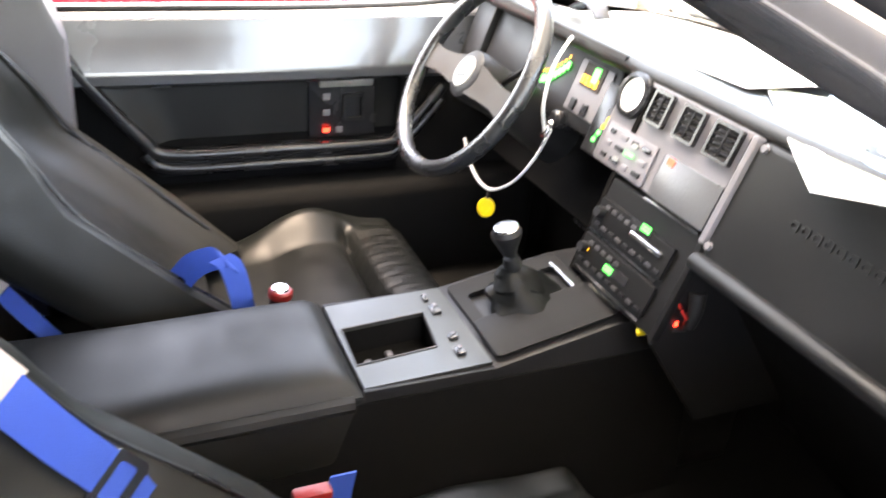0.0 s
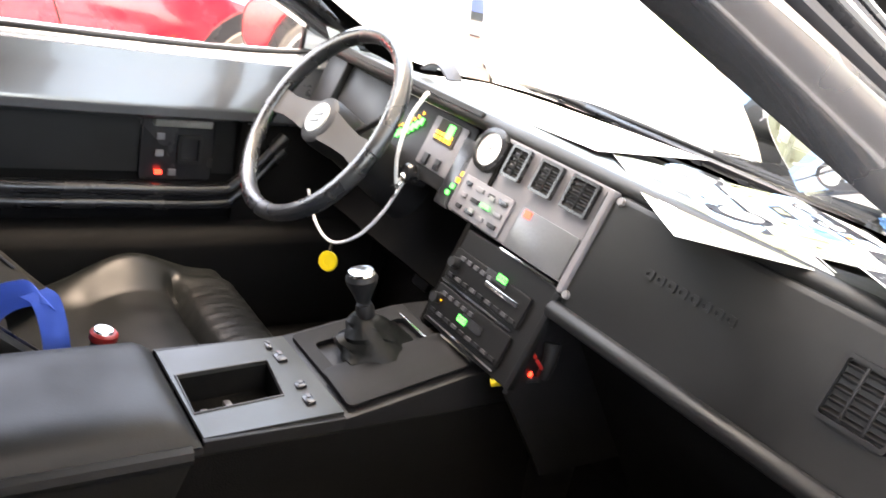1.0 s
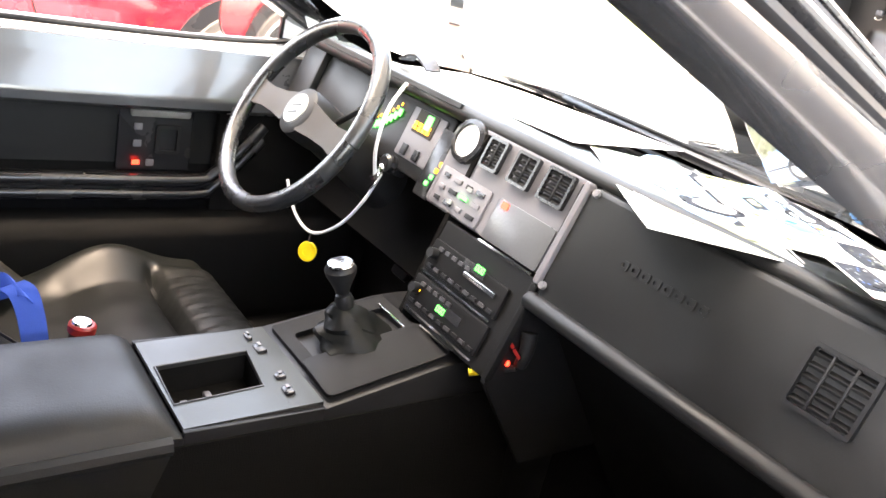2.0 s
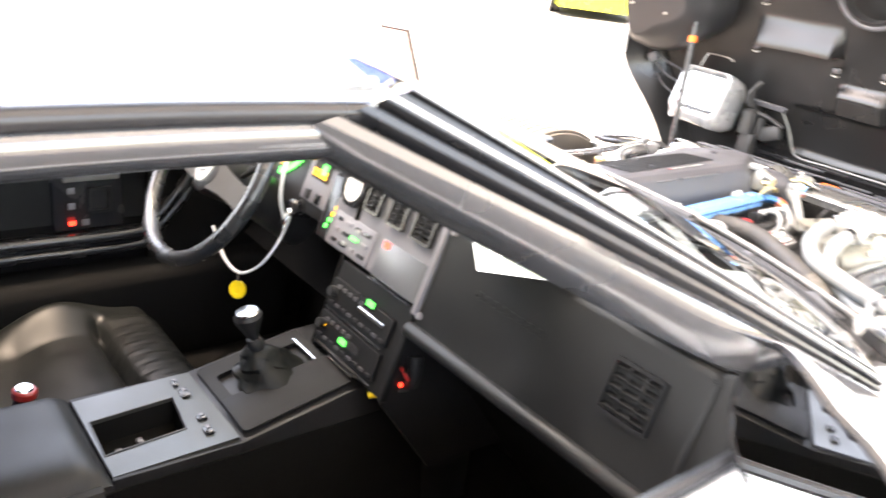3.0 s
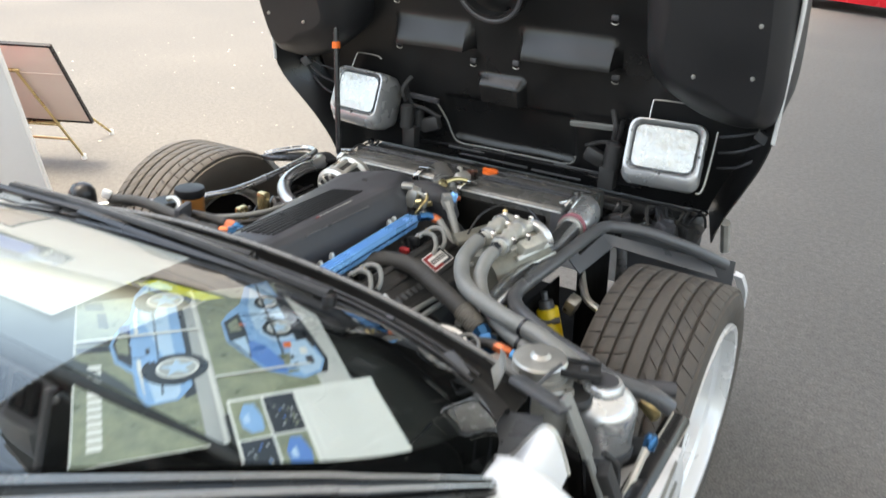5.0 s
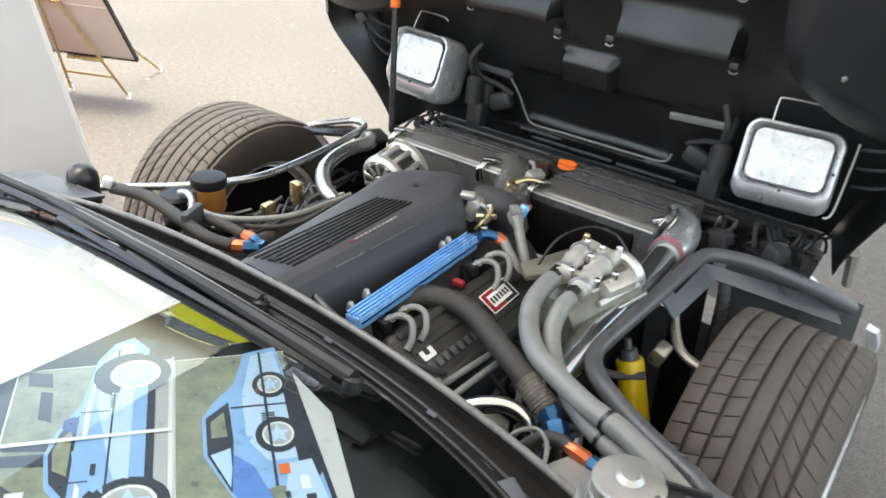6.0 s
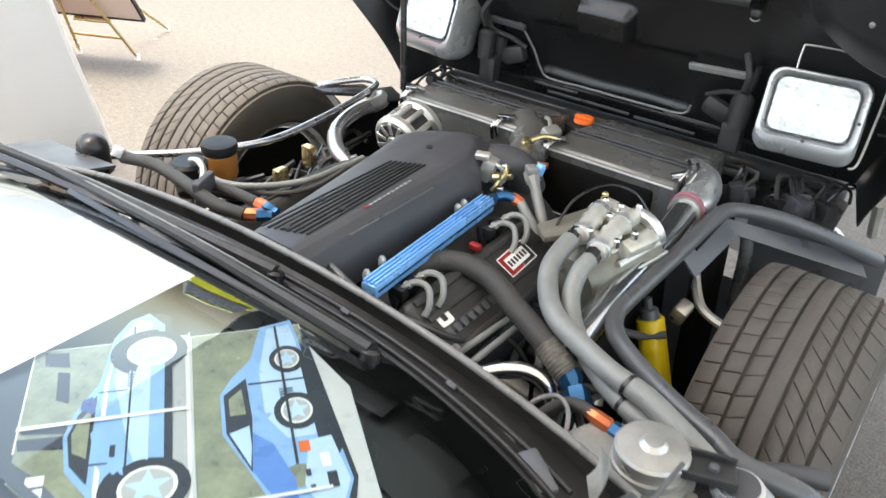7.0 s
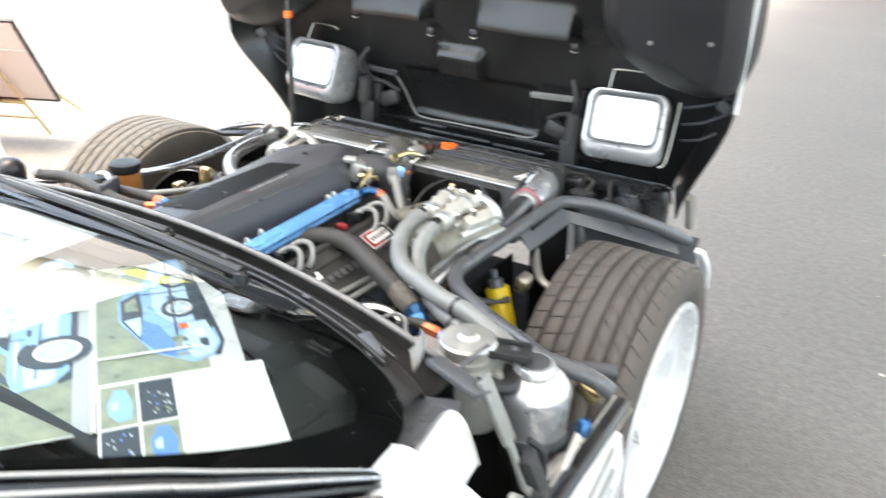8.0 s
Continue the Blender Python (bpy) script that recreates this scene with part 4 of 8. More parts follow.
for sgn in (1, -1):
    part("hood_bracket", join(box(on_hood(sgn * 0.345, 0.175, -0.012), (0.055, 0.035, 0.075), 0.010, rot=(0, 0, 10 * sgn)), box(on_hood(sgn * 0.29, 0.165, -0.01), (0.075, 0.035, 0.05), 0.014, rot=(0, 20 * sgn, 0))), ENGINE, hood, "black lamp linkage bracket")
    part("hood_harness", tube([on_hood(sgn * 0.37, 0.30, 0.0), on_hood(sgn * 0.355, 0.235, -0.01), on_hood(sgn * 0.30, 0.215, -0.005), on_hood(sgn * 0.255, 0.19, 0.0)], 0.007, 8), ENGINE, hood)
part("frame_wire", tube([on_hood(-0.276, 0.256, 0.012), on_hood(-0.240, 0.182, 0.012), on_hood(-0.224, 0.125, 0.012), on_hood(-0.200, 0.098, 0.012), on_hood(-0.10, 0.098, 0.012), on_hood(0.0, 0.098, 0.012), on_hood(0.12, 0.098, 0.012), on_hood(0.180, 0.100, 0.012), on_hood(0.205, 0.112, 0.012), on_hood(0.213, 0.134, 0.012)], 0.0032, 8), PIPE, hood)
# slotted nose panel at the foot of the hood
for k in range(3):
    part("nose_bar", tube([(-0.42, 0.70 + 0.03 * k, 0.700 - 0.018 * k), (0, 0.715 + 0.03 * k, 0.704 - 0.018 * k), (0.42, 0.70 + 0.03 * k, 0.700 - 0.018 * k)], 0.006, 6), SATIN, hood)
part("hood_prop", tube([(-0.467, 0.399, 0.70), (-0.495, 0.43, 0.98), (-0.525, 0.462, 1.26), (-0.545, 0.49, 1.5)], 0.0085, 10), SATIN, car, "black gas strut holding the hood")
part("prop_tape", lathe([(0, -0.010), (0.013, -0.010), (0.013, 0.010), (0, 0.010)], (-0.5015, 0.437, 1.032), (-0.1, 0.11, 1), 12), ORANGETAPE, car, "orange tape on the hood strut")
# bumper and nose under the hood
part("nose", sheet(lambda u, v: (0.76 * math.sin((u - 0.5) * 2.6) / math.sin(1.3), 1.12 - 0.55 * abs(2 * u - 1) ** 3.2 - 0.05 * v, 0.18 + 0.26 * v), 24, 6, 0.01), WHITE, car)
part("bay_floor", box((0, 0.10, 0.22), (1.10, 1.50, 0.02), 0.005), UNDERSHADE, car)
part("radiator_support", box((0, 0.80, 0.55), (1.20, 0.10, 0.16), 0.03, 3), ENGINE, car)
for s in (1, -1):
    edge = spline([(0.800, 0.395, 0.622), (0.809, 0.446, 0.561), (0.803, 0.50, 0.485)], 4)
    part("fender_tip", loft([[(s * (p.x - 0.022), p.y + 0.006, p.z), (s * p.x, p.y, p.z), (s * (p.x + 0.002), p.y + 0.016, p.z + 0.004), (s * (p.x - 0.020), p.y + 0.024, p.z + 0.006)] for p in edge]), WHITE, car, "white front corner of the bumper")
    part("corner_shield", sheet(lambda u, v: (s * (0.40 + 0.22 * u), 0.60 + 0.16 * v, 0.56 + 0.02 * math.sin(3 * u) + 0.03 * v), 8, 6, 0.006), ENGINE, car)
rnd = random.Random(7)
for k in range(16):
    sgn = 1 if k % 4 else -1
    x, y = sgn * rnd.uniform(0.38, 0.60), rnd.uniform(0.58, 0.70)
    part("nose_bracket", box((x, y, 0.60 + rnd.uniform(-0.01, 0.03)), (rnd.uniform(0.02, 0.06), rnd.uniform(0.015, 0.04), rnd.uniform(0.02, 0.06)), 0.005, rot=(rnd.uniform(-20, 20), rnd.uniform(-15, 15), rnd.uniform(-40, 40))), rnd.choice((ENGINE, COVER, SATIN)), car)
    part("nose_wire", tube([(x, y, 0.61), (x + rnd.uniform(-0.05, 0.05), y + 0.03, 0.66), (x + rnd.uniform(-0.08, 0.08), y + 0.06, 0.64), (x + rnd.uniform(-0.1, 0.1), y + 0.08, 0.60)], rnd.choice((0.004, 0.006)), 6), rnd.choice((ENGINE, SATIN, HOSE)), car)

# ---- the sports car: cabin ----
def on_dash(x, z, out=0.0):
    """A place on the raked face of the dashboard, out metres proud of it."""
    return Vector((x, -1.037 + 0.34 * (z - 0.858) - 0.947 * out, z + 0.322 * out))


def face(x, z, out=0.0):
    """The pose of a plate on the dashboard's face, its z axis towards the seats."""
    return basis(on_dash(x, z, out), (1, 0, 0), (0, 0.322, 0.947))


def dash_top(u, v):
    a = Vector((0.69 * (2 * u - 1), -1.012, 0.868))
    b = base_edge(0.93 * (2 * u - 1)) + Vector((0, -0.035, -0.010))
    return a.lerp(b, v) + Vector((0, 0, 0.003 * math.sin(math.pi * v)))


dash = part("dashboard", sheet(dash_top, 30, 14, 0.02), DASHTOP, car, "dark grained dashboard")
part("dash_brow", tube([(-0.69, -1.018, 0.856), (-0.4, -1.024, 0.858), (0, -1.024, 0.858), (0.4, -1.024, 0.858), (0.67, -1.018, 0.852)], 0.014, 12), DASH, dash)
for pts_ in ([(0.40, -0.765, 0.846), (0.46, -0.775, 0.8465), (0.545, -0.806, 0.848), (0.560, -0.85, 0.854)], [(0.650, -0.92, 0.8635), (0.648, -0.87, 0.854), (0.640, -0.815, 0.844)]):
    part("dash_seam", tube(pts_, 0.0022, 6), SATIN, dash)
part("defroster_grille", box((0.0, -0.68, 0.838), (0.80, 0.030, 0.006), 0.002), BLACK, dash)
pad = part("glovebox_pad", turned(prism(rounded(0.476, 0.168, 0.012), "z", -0.05, 0.010, 0.008), face(0.438, 0.774)), DASH, dash, "black padded glovebox panel")
# raised mark on the pad: a row of plain bars
for k in range(8):
    part("raised_mark", turned(plate(0.0135, 0.012, 0.0022, 0.003, bevel=0.0006, hole=(0.0075, 0.005, 0.002)), face(0.306 + 0.0172 * k, 0.787, 0.010)), DASH, pad)
for x, z in ((0.209, 0.714), (0.215, 0.845)):
    part("pad_screw", lathe([(0, -0.002), (0.006, -0.002), (0.005, 0.003), (0, 0.003)], on_dash(x, z, 0.012), (0, -0.947, 0.322), 12), BEZEL, pad)
part("dash_end", turned(prism(rounded(0.05, 0.20, 0.02), "z", -0.04, 0.006, 0.006), face(0.690, 0.765)), DASH, dash, "black dash end cap")
part("knee_ledge", prism([(on_dash(0, 0.700, 0.018).y, on_dash(0, 0.700, 0.018).z), (on_dash(0, 0.690, 0.024).y, on_dash(0, 0.690, 0.024).z), (on_dash(0, 0.678, 0.018).y, on_dash(0, 0.678, 0.018).z), (-1.03, 0.66), (-1.03, 0.695)], "x", 0.196, 0.70, 0.004), BLACK, dash, "dark ledge under the glovebox")
part("knee_panel", sheet(lambda u, v: (0.20 + 0.50 * u, -1.06 + 0.30 * v, 0.672 - 0.40 * v), 6, 6, 0.01), CARPET, dash)
part("footwell_side", box((0.725, -0.95, 0.42), (0.02, 0.60, 0.44), 0.005), CARPET, dash)


def air_vent(x0, x1, z0, z1, slats=5, upright=1, mat=SATIN, proud=0.004):
    w, h, x, z = x1 - x0, z1 - z0, (x0 + x1) / 2, (z0 + z1) / 2
    v = part("air_vent", turned(plate(w, h, 0.008, 0.004, hole=(w - 0.009, h - 0.009, 0.003)), face(x, z, proud)), mat, dash, "air vent with dark louvres")
    part("vent_back", turned(plate(w - 0.006, h - 0.006, 0.001, 0.002), face(x, z, proud - 0.006)), BLACK, v)
    for k in range(slats):
        part("louvre", turned(box((0, -h / 2 + h * (k + 0.8) / (slats + 0.6), 0), (w - 0.010, 0.0035, 0.010), 0.001, rot=(25, 0, 0)), face(x, z, proud + 0.001)), STACKBLACK, v)
    for k in range(upright):
        part("vane", turned(box((-w / 2 + w * (k + 1) / (upright + 1), 0, 0), (0.003, h - 0.010, 0.004), 0.001), face(x, z, proud + 0.005)), BLACK, v)
    return v


air_vent(0.551, 0.626, 0.750, 0.820, 5, 2, BLACK, 0.012)
# centre stack: grey upper bezel
bez = part("centre_bezel", turned(prism(rounded(0.296, 0.146, 0.008), "z", -0.05, 0.0, 0.004), face(0.046, 0.789)), BEZEL, dash, "grey centre bezel")
part("bezel_edge", turned(plate(0.010, 0.150, 0.016, 0.003, bevel=0.002), face(0.197, 0.783)), BEZEL, bez)
part("bezel_edge", turned(plate(0.010, 0.148, 0.014, 0.003, bevel=0.002), face(0.197, 0.640)), STACKBLACK, bez)
for x0, x1 in ((-0.014, 0.028), (0.053, 0.099), (0.120, 0.172)):
    air_vent(x0, x1, 0.803, 0.853)
clock = part("clock_gauge", lathe([(0, 0.004), (0.027, 0.004), (0.027, 0.010), (0.035, 0.008), (0.037, 0.0), (0.0, 0.0)], on_dash(-0.064, 0.828, 0.0), (0, -0.947, 0.322), 32), SATIN, bez, "round gauge with a white dial")
part("dial", lathe([(0, 0.0), (0.0265, 0.0), (0.0265, 0.0015), (0, 0.0015)], on_dash(-0.064, 0.828, 0.0045), (0, -0.947, 0.322), 28), DIALWHITE, clock)
part("needle", turned(box((0.006, 0.004, 0), (0.018, 0.0016, 0.001), 0.0003, rot=(0, 0, 35)), face(-0.064, 0.828, 0.008)), SATIN, clock)
clim = part("climate_panel", turned(plate(0.124, 0.062, 0.003, 0.003, bevel=0.001), face(-0.026, 0.752, 0.0005)), BEZEL, bez, "climate panel with push buttons")
rnd = random.Random(4)
for i in range(4):
    for j in range(3):
        part("button", turned(plate(0.013 + 0.006 * (i % 2), 0.007, 0.003, 0.001, bevel=0.0006), face(-0.070 + 0.029 * i, 0.734 + 0.018 * j, 0.0035)), [BLACK, SATIN, BEZEL][(i + 2 * j) % 3], clim)
part("climate_display", turned(plate(0.022, 0.006, 0.001, 0.001), face(-0.012, 0.753, 0.007)), GREENGLOW, clim)
for k in range(2):
    part("switch_tip", turned(plate(0.012, 0.006, 0.003, 0.001), face(-0.005 - 0.03 * k, 0.768 - 0.03 * k, 0.0065)), PIPE, clim)
blank = part("blank_panel", turned(plate(0.124, 0.064, 0.003, 0.004, bevel=0.001), face(0.117, 0.751, 0.0008)), FRAME, bez, "plain dark panel with a red mark")
part("red_mark", turned(plate(0.015, 0.011, 0.001, 0.002), face(0.072, 0.774, 0.004)), REDGLOW, blank)
part("silver_line", turned(plate(0.120, 0.003, 0.002, 0.001), face(0.117, 0.7165, 0.004)), CHROME, bez)
# black radio stack
stack = part("radio_console", turned(prism(rounded(0.215, 0.156, 0.004), "z", -0.05, 0.0, 0.003), face(0.079, 0.640)), STACKBLACK, dash, "black radio console with two units")
for z, x0, x1 in ((0.632, -0.027, 0.148), (0.574, -0.018, 0.152), (0.5655, 0.03, 0.11)):
    part("silver_line", turned(plate(x1 - x0, 0.003, 0.003, 0.001), face((x0 + x1) / 2, z, 0.0005)), CHROME, stack)
for z0 in (0.661, 0.604):
    unit = part("radio_unit", turned(plate(0.180, 0.048, 0.006, 0.003, bevel=0.0015), face(0.066, z0, 0.0)), STACKBLACK, stack, "black radio unit with small buttons")
    for i in range(9):
        part("button", turned(plate(0.012, 0.005, 0.003, 0.001), face(-0.008 + 0.019 * i, z0 - 0.016, 0.006)), [BLACK, DARKKEY][i % 2], unit)
    for i in range(5):
        part("button", turned(plate(0.010, 0.006, 0.003, 0.001), face(0.0 + 0.017 * i, z0 + 0.013, 0.006)), DARKKEY, unit)
    part("knob", lathe([(0, 0), (0.009, 0), (0.008, 0.012), (0, 0.012)], on_dash(-0.010, z0 + 0.002, 0.006), (0, -0.947, 0.322), 16), BLACK, unit)
    part("display", turned(plate(0.050, 0.014, 0.001, 0.001), face(0.080, z0 + 0.002 + 0.016 * (z0 > 0.63), 0.0065)), SATIN, unit)
for x0, z0 in ((0.085, 0.683), (0.052, 0.603)):
    for k in range(3):
        part("lit_digit", turned(plate(0.0055, 0.010, 0.001, 0.001, hole=(0.0025, 0.006, 0.001)), face(x0 + 0.007 * k, z0, 0.008)), GREENGLOW, stack)
for x0, z0 in ((-0.004, 0.606), (0.030, 0.588)):
    part("amber_light", turned(plate(0.008, 0.003, 0.001, 0.001), face(x0, z0, 0.007)), ORANGEGLOW, stack)
part("cassette_door", turned(plate(0.076, 0.008, 0.004, 0.002, bevel=0.001), face(0.104, 0.6655, 0.006)), CHROME, stack)
for s, x in ((1, 0.187), (-1, -0.03)):
    # The driver-side panel is coloured as dark as the hollow it faces.
    part("side_panel", prism([(-1.135, 0.56), (-1.045, 0.85), (-0.90, 0.85), (-0.80, 0.40), (-1.02, 0.40)], "x", x - 0.006, x + 0.003), BLACK if s > 0 else CABINSHADE, dash)
# red-lit adapter hanging at the foot of the stack
adapter = part("lit_adapter", join(tube([(0.200, -1.085, 0.640), (0.206, -1.088, 0.615), (0.203, -1.09, 0.590)], [0.012, 0.009], 10), tube([(0.20, -1.092, 0.585), (0.17, -1.115, 0.566), (0.155, -1.135, 0.560)], 0.0045, 8)), BLACK, dash, "power adapter with red lamps and a pale plug")
part("red_light", lathe([(0, 0), (0.0045, 0), (0.003, 0.003), (0, 0.003)], (0.190, -1.101, 0.588), (0, -0.947, 0.3), 10), REDGLOW, adapter)
for k in range(2):
    part("red_strip", turned(plate(0.016, 0.005, 0.002, 0.001), basis((0.190 + 0.016 * k, -1.104, 0.620 - 0.008 * k), (1, 0, -0.45), (0, 0.3, 1))), CLOTHRED, adapter)
part("pale_plug", tube([(0.185, -1.105, 0.575), (0.168, -1.118, 0.566), (0.155, -1.135, 0.558)], 0.006, 8), YELLOW, adapter)
# instrument cluster
clu = part("instrument_display", turned(prism(rounded(0.46, 0.125, 0.01), "z", -0.06, -0.035, 0.003), face(-0.385, 0.790)), BLACK, dash, "digital instrument display, green and amber lit")
part("display_panel", turned(plate(0.100, 0.090, 0.003, 0.004, bevel=0.001), face(-0.222, 0.796, -0.034)), BEZEL, clu)
part("lit_field", turned(plate(0.060, 0.042, 0.001, 0.002), face(-0.222, 0.818, -0.030)), SPOKE, clu)
part("green_block", turned(plate(0.018, 0.026, 0.001, 0.002), face(-0.214, 0.822, -0.0285)), GREENGLOW, clu)
for i in range(4):
    for j in range(2):
        part("amber_light", turned(plate(0.010, 0.006, 0.001, 0.001), face(-0.245 + 0.013 * i, 0.806 + 0.008 * j, -0.0285)), ORANGEGLOW, clu)
for i in range(2):
    part("square_button", turned(plate(0.014, 0.020, 0.005, 0.001, bevel=0.001), face(-0.245 + 0.038 * i, 0.766, -0.031)), SATIN, clu)
for k in range(8):
    t = k / 7
    part("green_segment", turned(plate(0.012, 0.014, 0.001, 0.001), face(-0.368 + 0.062 * t, 0.776 + 0.040 * t ** 1.5, -0.031)), GREENGLOW, clu)
    part("amber_tick", turned(plate(0.004, 0.006, 0.001, 0.001), face(-0.372 + 0.062 * t, 0.790 + 0.040 * t ** 1.5, -0.031)), ORANGEGLOW, clu)
side_gauge = part("side_gauge", turned(plate(0.042, 0.118, 0.004, 0.004, bevel=0.001), face(-0.133, 0.772, -0.018)), SATIN, clu)
for k in range(4):
    part("bar_light", turned(plate(0.009, 0.008, 0.001, 0.001), face(-0.130 + 0.005 * k, 0.740 + 0.012 * k, -0.013)), GREENGLOW if k < 2 else ORANGEGLOW, side_gauge)
part("cluster_visor", sheet(lambda u, v: on_dash(-0.62 + 0.50 * u, 0.872 - 0.004 * v, 0.004 - 0.06 * v), 10, 3, 0.008), DASH, dash)
# Near-black sheet stands in for the shade under the dash.
part("dash_lower_left", sheet(lambda u, v: on_dash(-0.66 + 0.62 * u, 0.728 - 0.16 * v, -0.17 - 0.03 * math.sin(math.pi * v)), 10, 6, 0.012), CABINSHADE, dash)
part("dash_fill_left", turned(prism(rounded(0.08, 0.17, 0.01), "z", -0.05, -0.02, 0.004), face(-0.655, 0.775)), DASH, dash)
part("demister_arch", sheet(lambda u, v: (-0.470 + 0.10 * u, -0.905 - 0.035 * v, 0.874 + 0.026 * math.sin(math.pi * u) * (1 - 0.3 * v)), 12, 3, 0.004), SATIN, dash, "small black arched cover on the dash top")

# steering wheel, column and keys
AX = Vector((0, -math.cos(radians(31)), math.sin(radians(31))))
HUB = Vector((-0.369, -1.186, 0.778))
SU = Vector((0, math.sin(radians(31)), math.cos(radians(31))))
wheel_ring = [HUB + 0.183 * (math.cos(a) * Vector((1, 0, 0)) + math.sin(a) * SU) for a in (2 * math.pi * k / 48 for k in range(49))]
sw = part("steering_wheel", tube(wheel_ring, 0.0155, 14, 1), RIMLEATHER, car, "black leather steering wheel with two metal spokes")
for s in (1, -1):
    ring = []
    for t, w, d in ((0.030, 0.030, 0.004), (0.075, 0.024, -0.002), (0.125, 0.021, -0.002), (0.172, 0.026, 0.0)):
        c = HUB + Vector((s * t, 0, 0)) - SU * (0.010 * (t / 0.17)) + AX * d
        ring.append([c + SU * w + AX * 0.003, c - SU * w + AX * 0.003, c - SU * w - AX * 0.003, c + SU * w - AX * 0.003])
    part("spoke", loft(ring), SPOKE, sw, "flat bronze-grey spoke")
part("horn_pad", lathe([(0, -0.055), (0.045, -0.055), (0.047, -0.01), (0.045, 0.004), (0.036, 0.010), (0, 0.011)], HUB, AX, 32), BLACK, sw, "round horn pad")
part("hub_badge", lathe([(0, 0.0), (0.030, 0.0), (0.028, 0.002), (0, 0.0025)], HUB + AX * 0.0105, AX, 28), PIPE, sw)
for k in range(2):
    part("badge_bar", turned(box((0, 0.007 - 0.014 * k, 0), (0.026, 0.0035, 0.001), 0.0003, rot=(0, 0, 20)), basis(HUB + AX * 0.0135, (1, 0, 0), SU)), SATIN, sw)
part("column_shroud", tube([HUB - AX * 0.05, HUB - AX * 0.12, HUB - AX * 0.24 - Vector((0, 0, 0.01))], [0.042, 0.055], 18), BLACK, car, "black steering column shroud")
part("column_stalk", tube([HUB - AX * 0.06, HUB - AX * 0.06 + Vector((0.08, 0.0, 0.05)), HUB - AX * 0.055 + Vector((0.12, 0.0, 0.07))], 0.006, 8), BLACK, car)

# doors inside
for s in (1, -1):
    who = "door_card"
    card = part(who, prism([(-1.98, 0.25), (-0.99, 0.25), (-0.99, 0.70), (-1.98, 0.70)], "x", s * 0.745, s * 0.795, 0.004), CARPET, car, "black moulded door lining")

    def upper(u, v):
        """The padded upper lining: ledge, bulged face, then the undercut."""
        y = -1.98 + 1.00 * u
        prof = [(0.755, 0.800), (0.735, 0.806), (0.720, 0.803), (0.716, 0.788), (0.7120, 0.774), (0.7075, 0.760), (0.6995, 0.735), (0.6905, 0.706), (0.690, 0.688), (0.705, 0.677), (0.735, 0.677)]
        k = v * (len(prof) - 1)
        i = min(int(k), len(prof) - 2)
        a, b = Vector(prof[i]), Vector(prof[i + 1])
        p = a.lerp(b, k - i)
        return (s * p.x, y, p.y - 0.004 * math.sin(math.pi * u))
    part("upper_pad", sheet(upper, 10, 40), PADGLOSS, card, "glossy black padded door top")

    def recess(u, v):
        y = -1.80 + 0.66 * u
        edge = smooth_step(0.0, 0.12, u)
        z = 0.553 + 0.125 * v
        return (s * (0.705 + 0.038 * edge), y - 0.06 * (1 - v) * (1 - edge) * 0 + 0.07 * (1 - v) * (1 - u), z)
    part("recess_panel", sheet(recess, 24, 8, 0.004), DASH, card)
    pull = [(s * 0.700, -1.86, 0.75), (s * 0.702, -1.80, 0.66), (s * 0.702, -1.73, 0.57), (s * 0.700, -1.68, 0.535), (s * 0.700, -1.45, 0.530), (s * 0.700, -1.235, 0.528), (s * 0.702, -1.19, 0.545), (s * 0.706, -1.13, 0.605), (s * 0.712, -1.09, 0.65)]
    part("armrest_ridge", tube(pull, 0.014, 10, 6), SATIN, card)
    part("armrest_ridge", tube([(x, y, z - 0.030) for x, y, z in pull[2:]], 0.012, 10, 6), SATIN, card)
    part("armrest_shelf", box((s * 0.722, -1.45, 0.510), (0.05, 0.52, 0.05), 0.012, 3), BLACK, card)
    plate_ob = part("switch_plate", turned(plate(0.150, 0.132, 0.014, 0.006, bevel=0.003), basis((s * 0.728, -1.313, 0.606), (0, s, 0), (0, 0, 1))), SATIN, card, "black switch plate with a silver pull")
    part("door_pull", turned(plate(0.118, 0.016, 0.016, 0.004, bevel=0.003), basis((s * 0.716, -1.308, 0.662), (0, s, 0), (-s * 0.3, 0, 1))), ALLOY, plate_ob, "silver door pull")
    part("red_light", turned(plate(0.014, 0.009, 0.003, 0.001), basis((s * 0.7145, -1.353, 0.561), (0, s, 0), (0, 0, 1))), REDGLOW, plate_ob)
    for k, (dy, dz) in enumerate(((-0.04, 0.03), (-0.04, -0.005), (-0.012, -0.045))):
        part("door_switch", turned(plate(0.016, 0.014, 0.004, 0.002, bevel=0.001), basis((s * 0.714, -1.313 + dy, 0.606 + dz), (0, s, 0), (0, 0, 1))), BEZEL, plate_ob)
    part("inner_handle", turned(plate(0.050, 0.060, 0.006, 0.006, hole=(0.036, 0.046, 0.004)), basis((s * 0.714, -1.292, 0.610), (0, s, 0), (0, 0, 1))), BLACK, plate_ob)
    part("sill_step", box((s * 0.700, -1.40, 0.33), (0.12, 1.10, 0.25), 0.03, 3), CARPET, car)

# centre console
con = part("centre_console", prism([(-1.93, 0.22), (-0.85, 0.22), (-0.85, 0.55), (-1.095, 0.548), (-1.14, 0.545), (-1.332, 0.506), (-1.334, 0.452), (-1.516, 0.452), (-1.518, 0.500), (-1.93, 0.500)], "x", -0.112, 0.115, 0.002), BLACK, car, "black centre console with open bin and gear lever")
part("tunnel_side", sheet(lambda u, v: (0.118 + 0.03 * v * v, -1.93 + 0.95 * u, 0.49 - 0.27 * v), 8, 6, 0.006), CARPET, con)
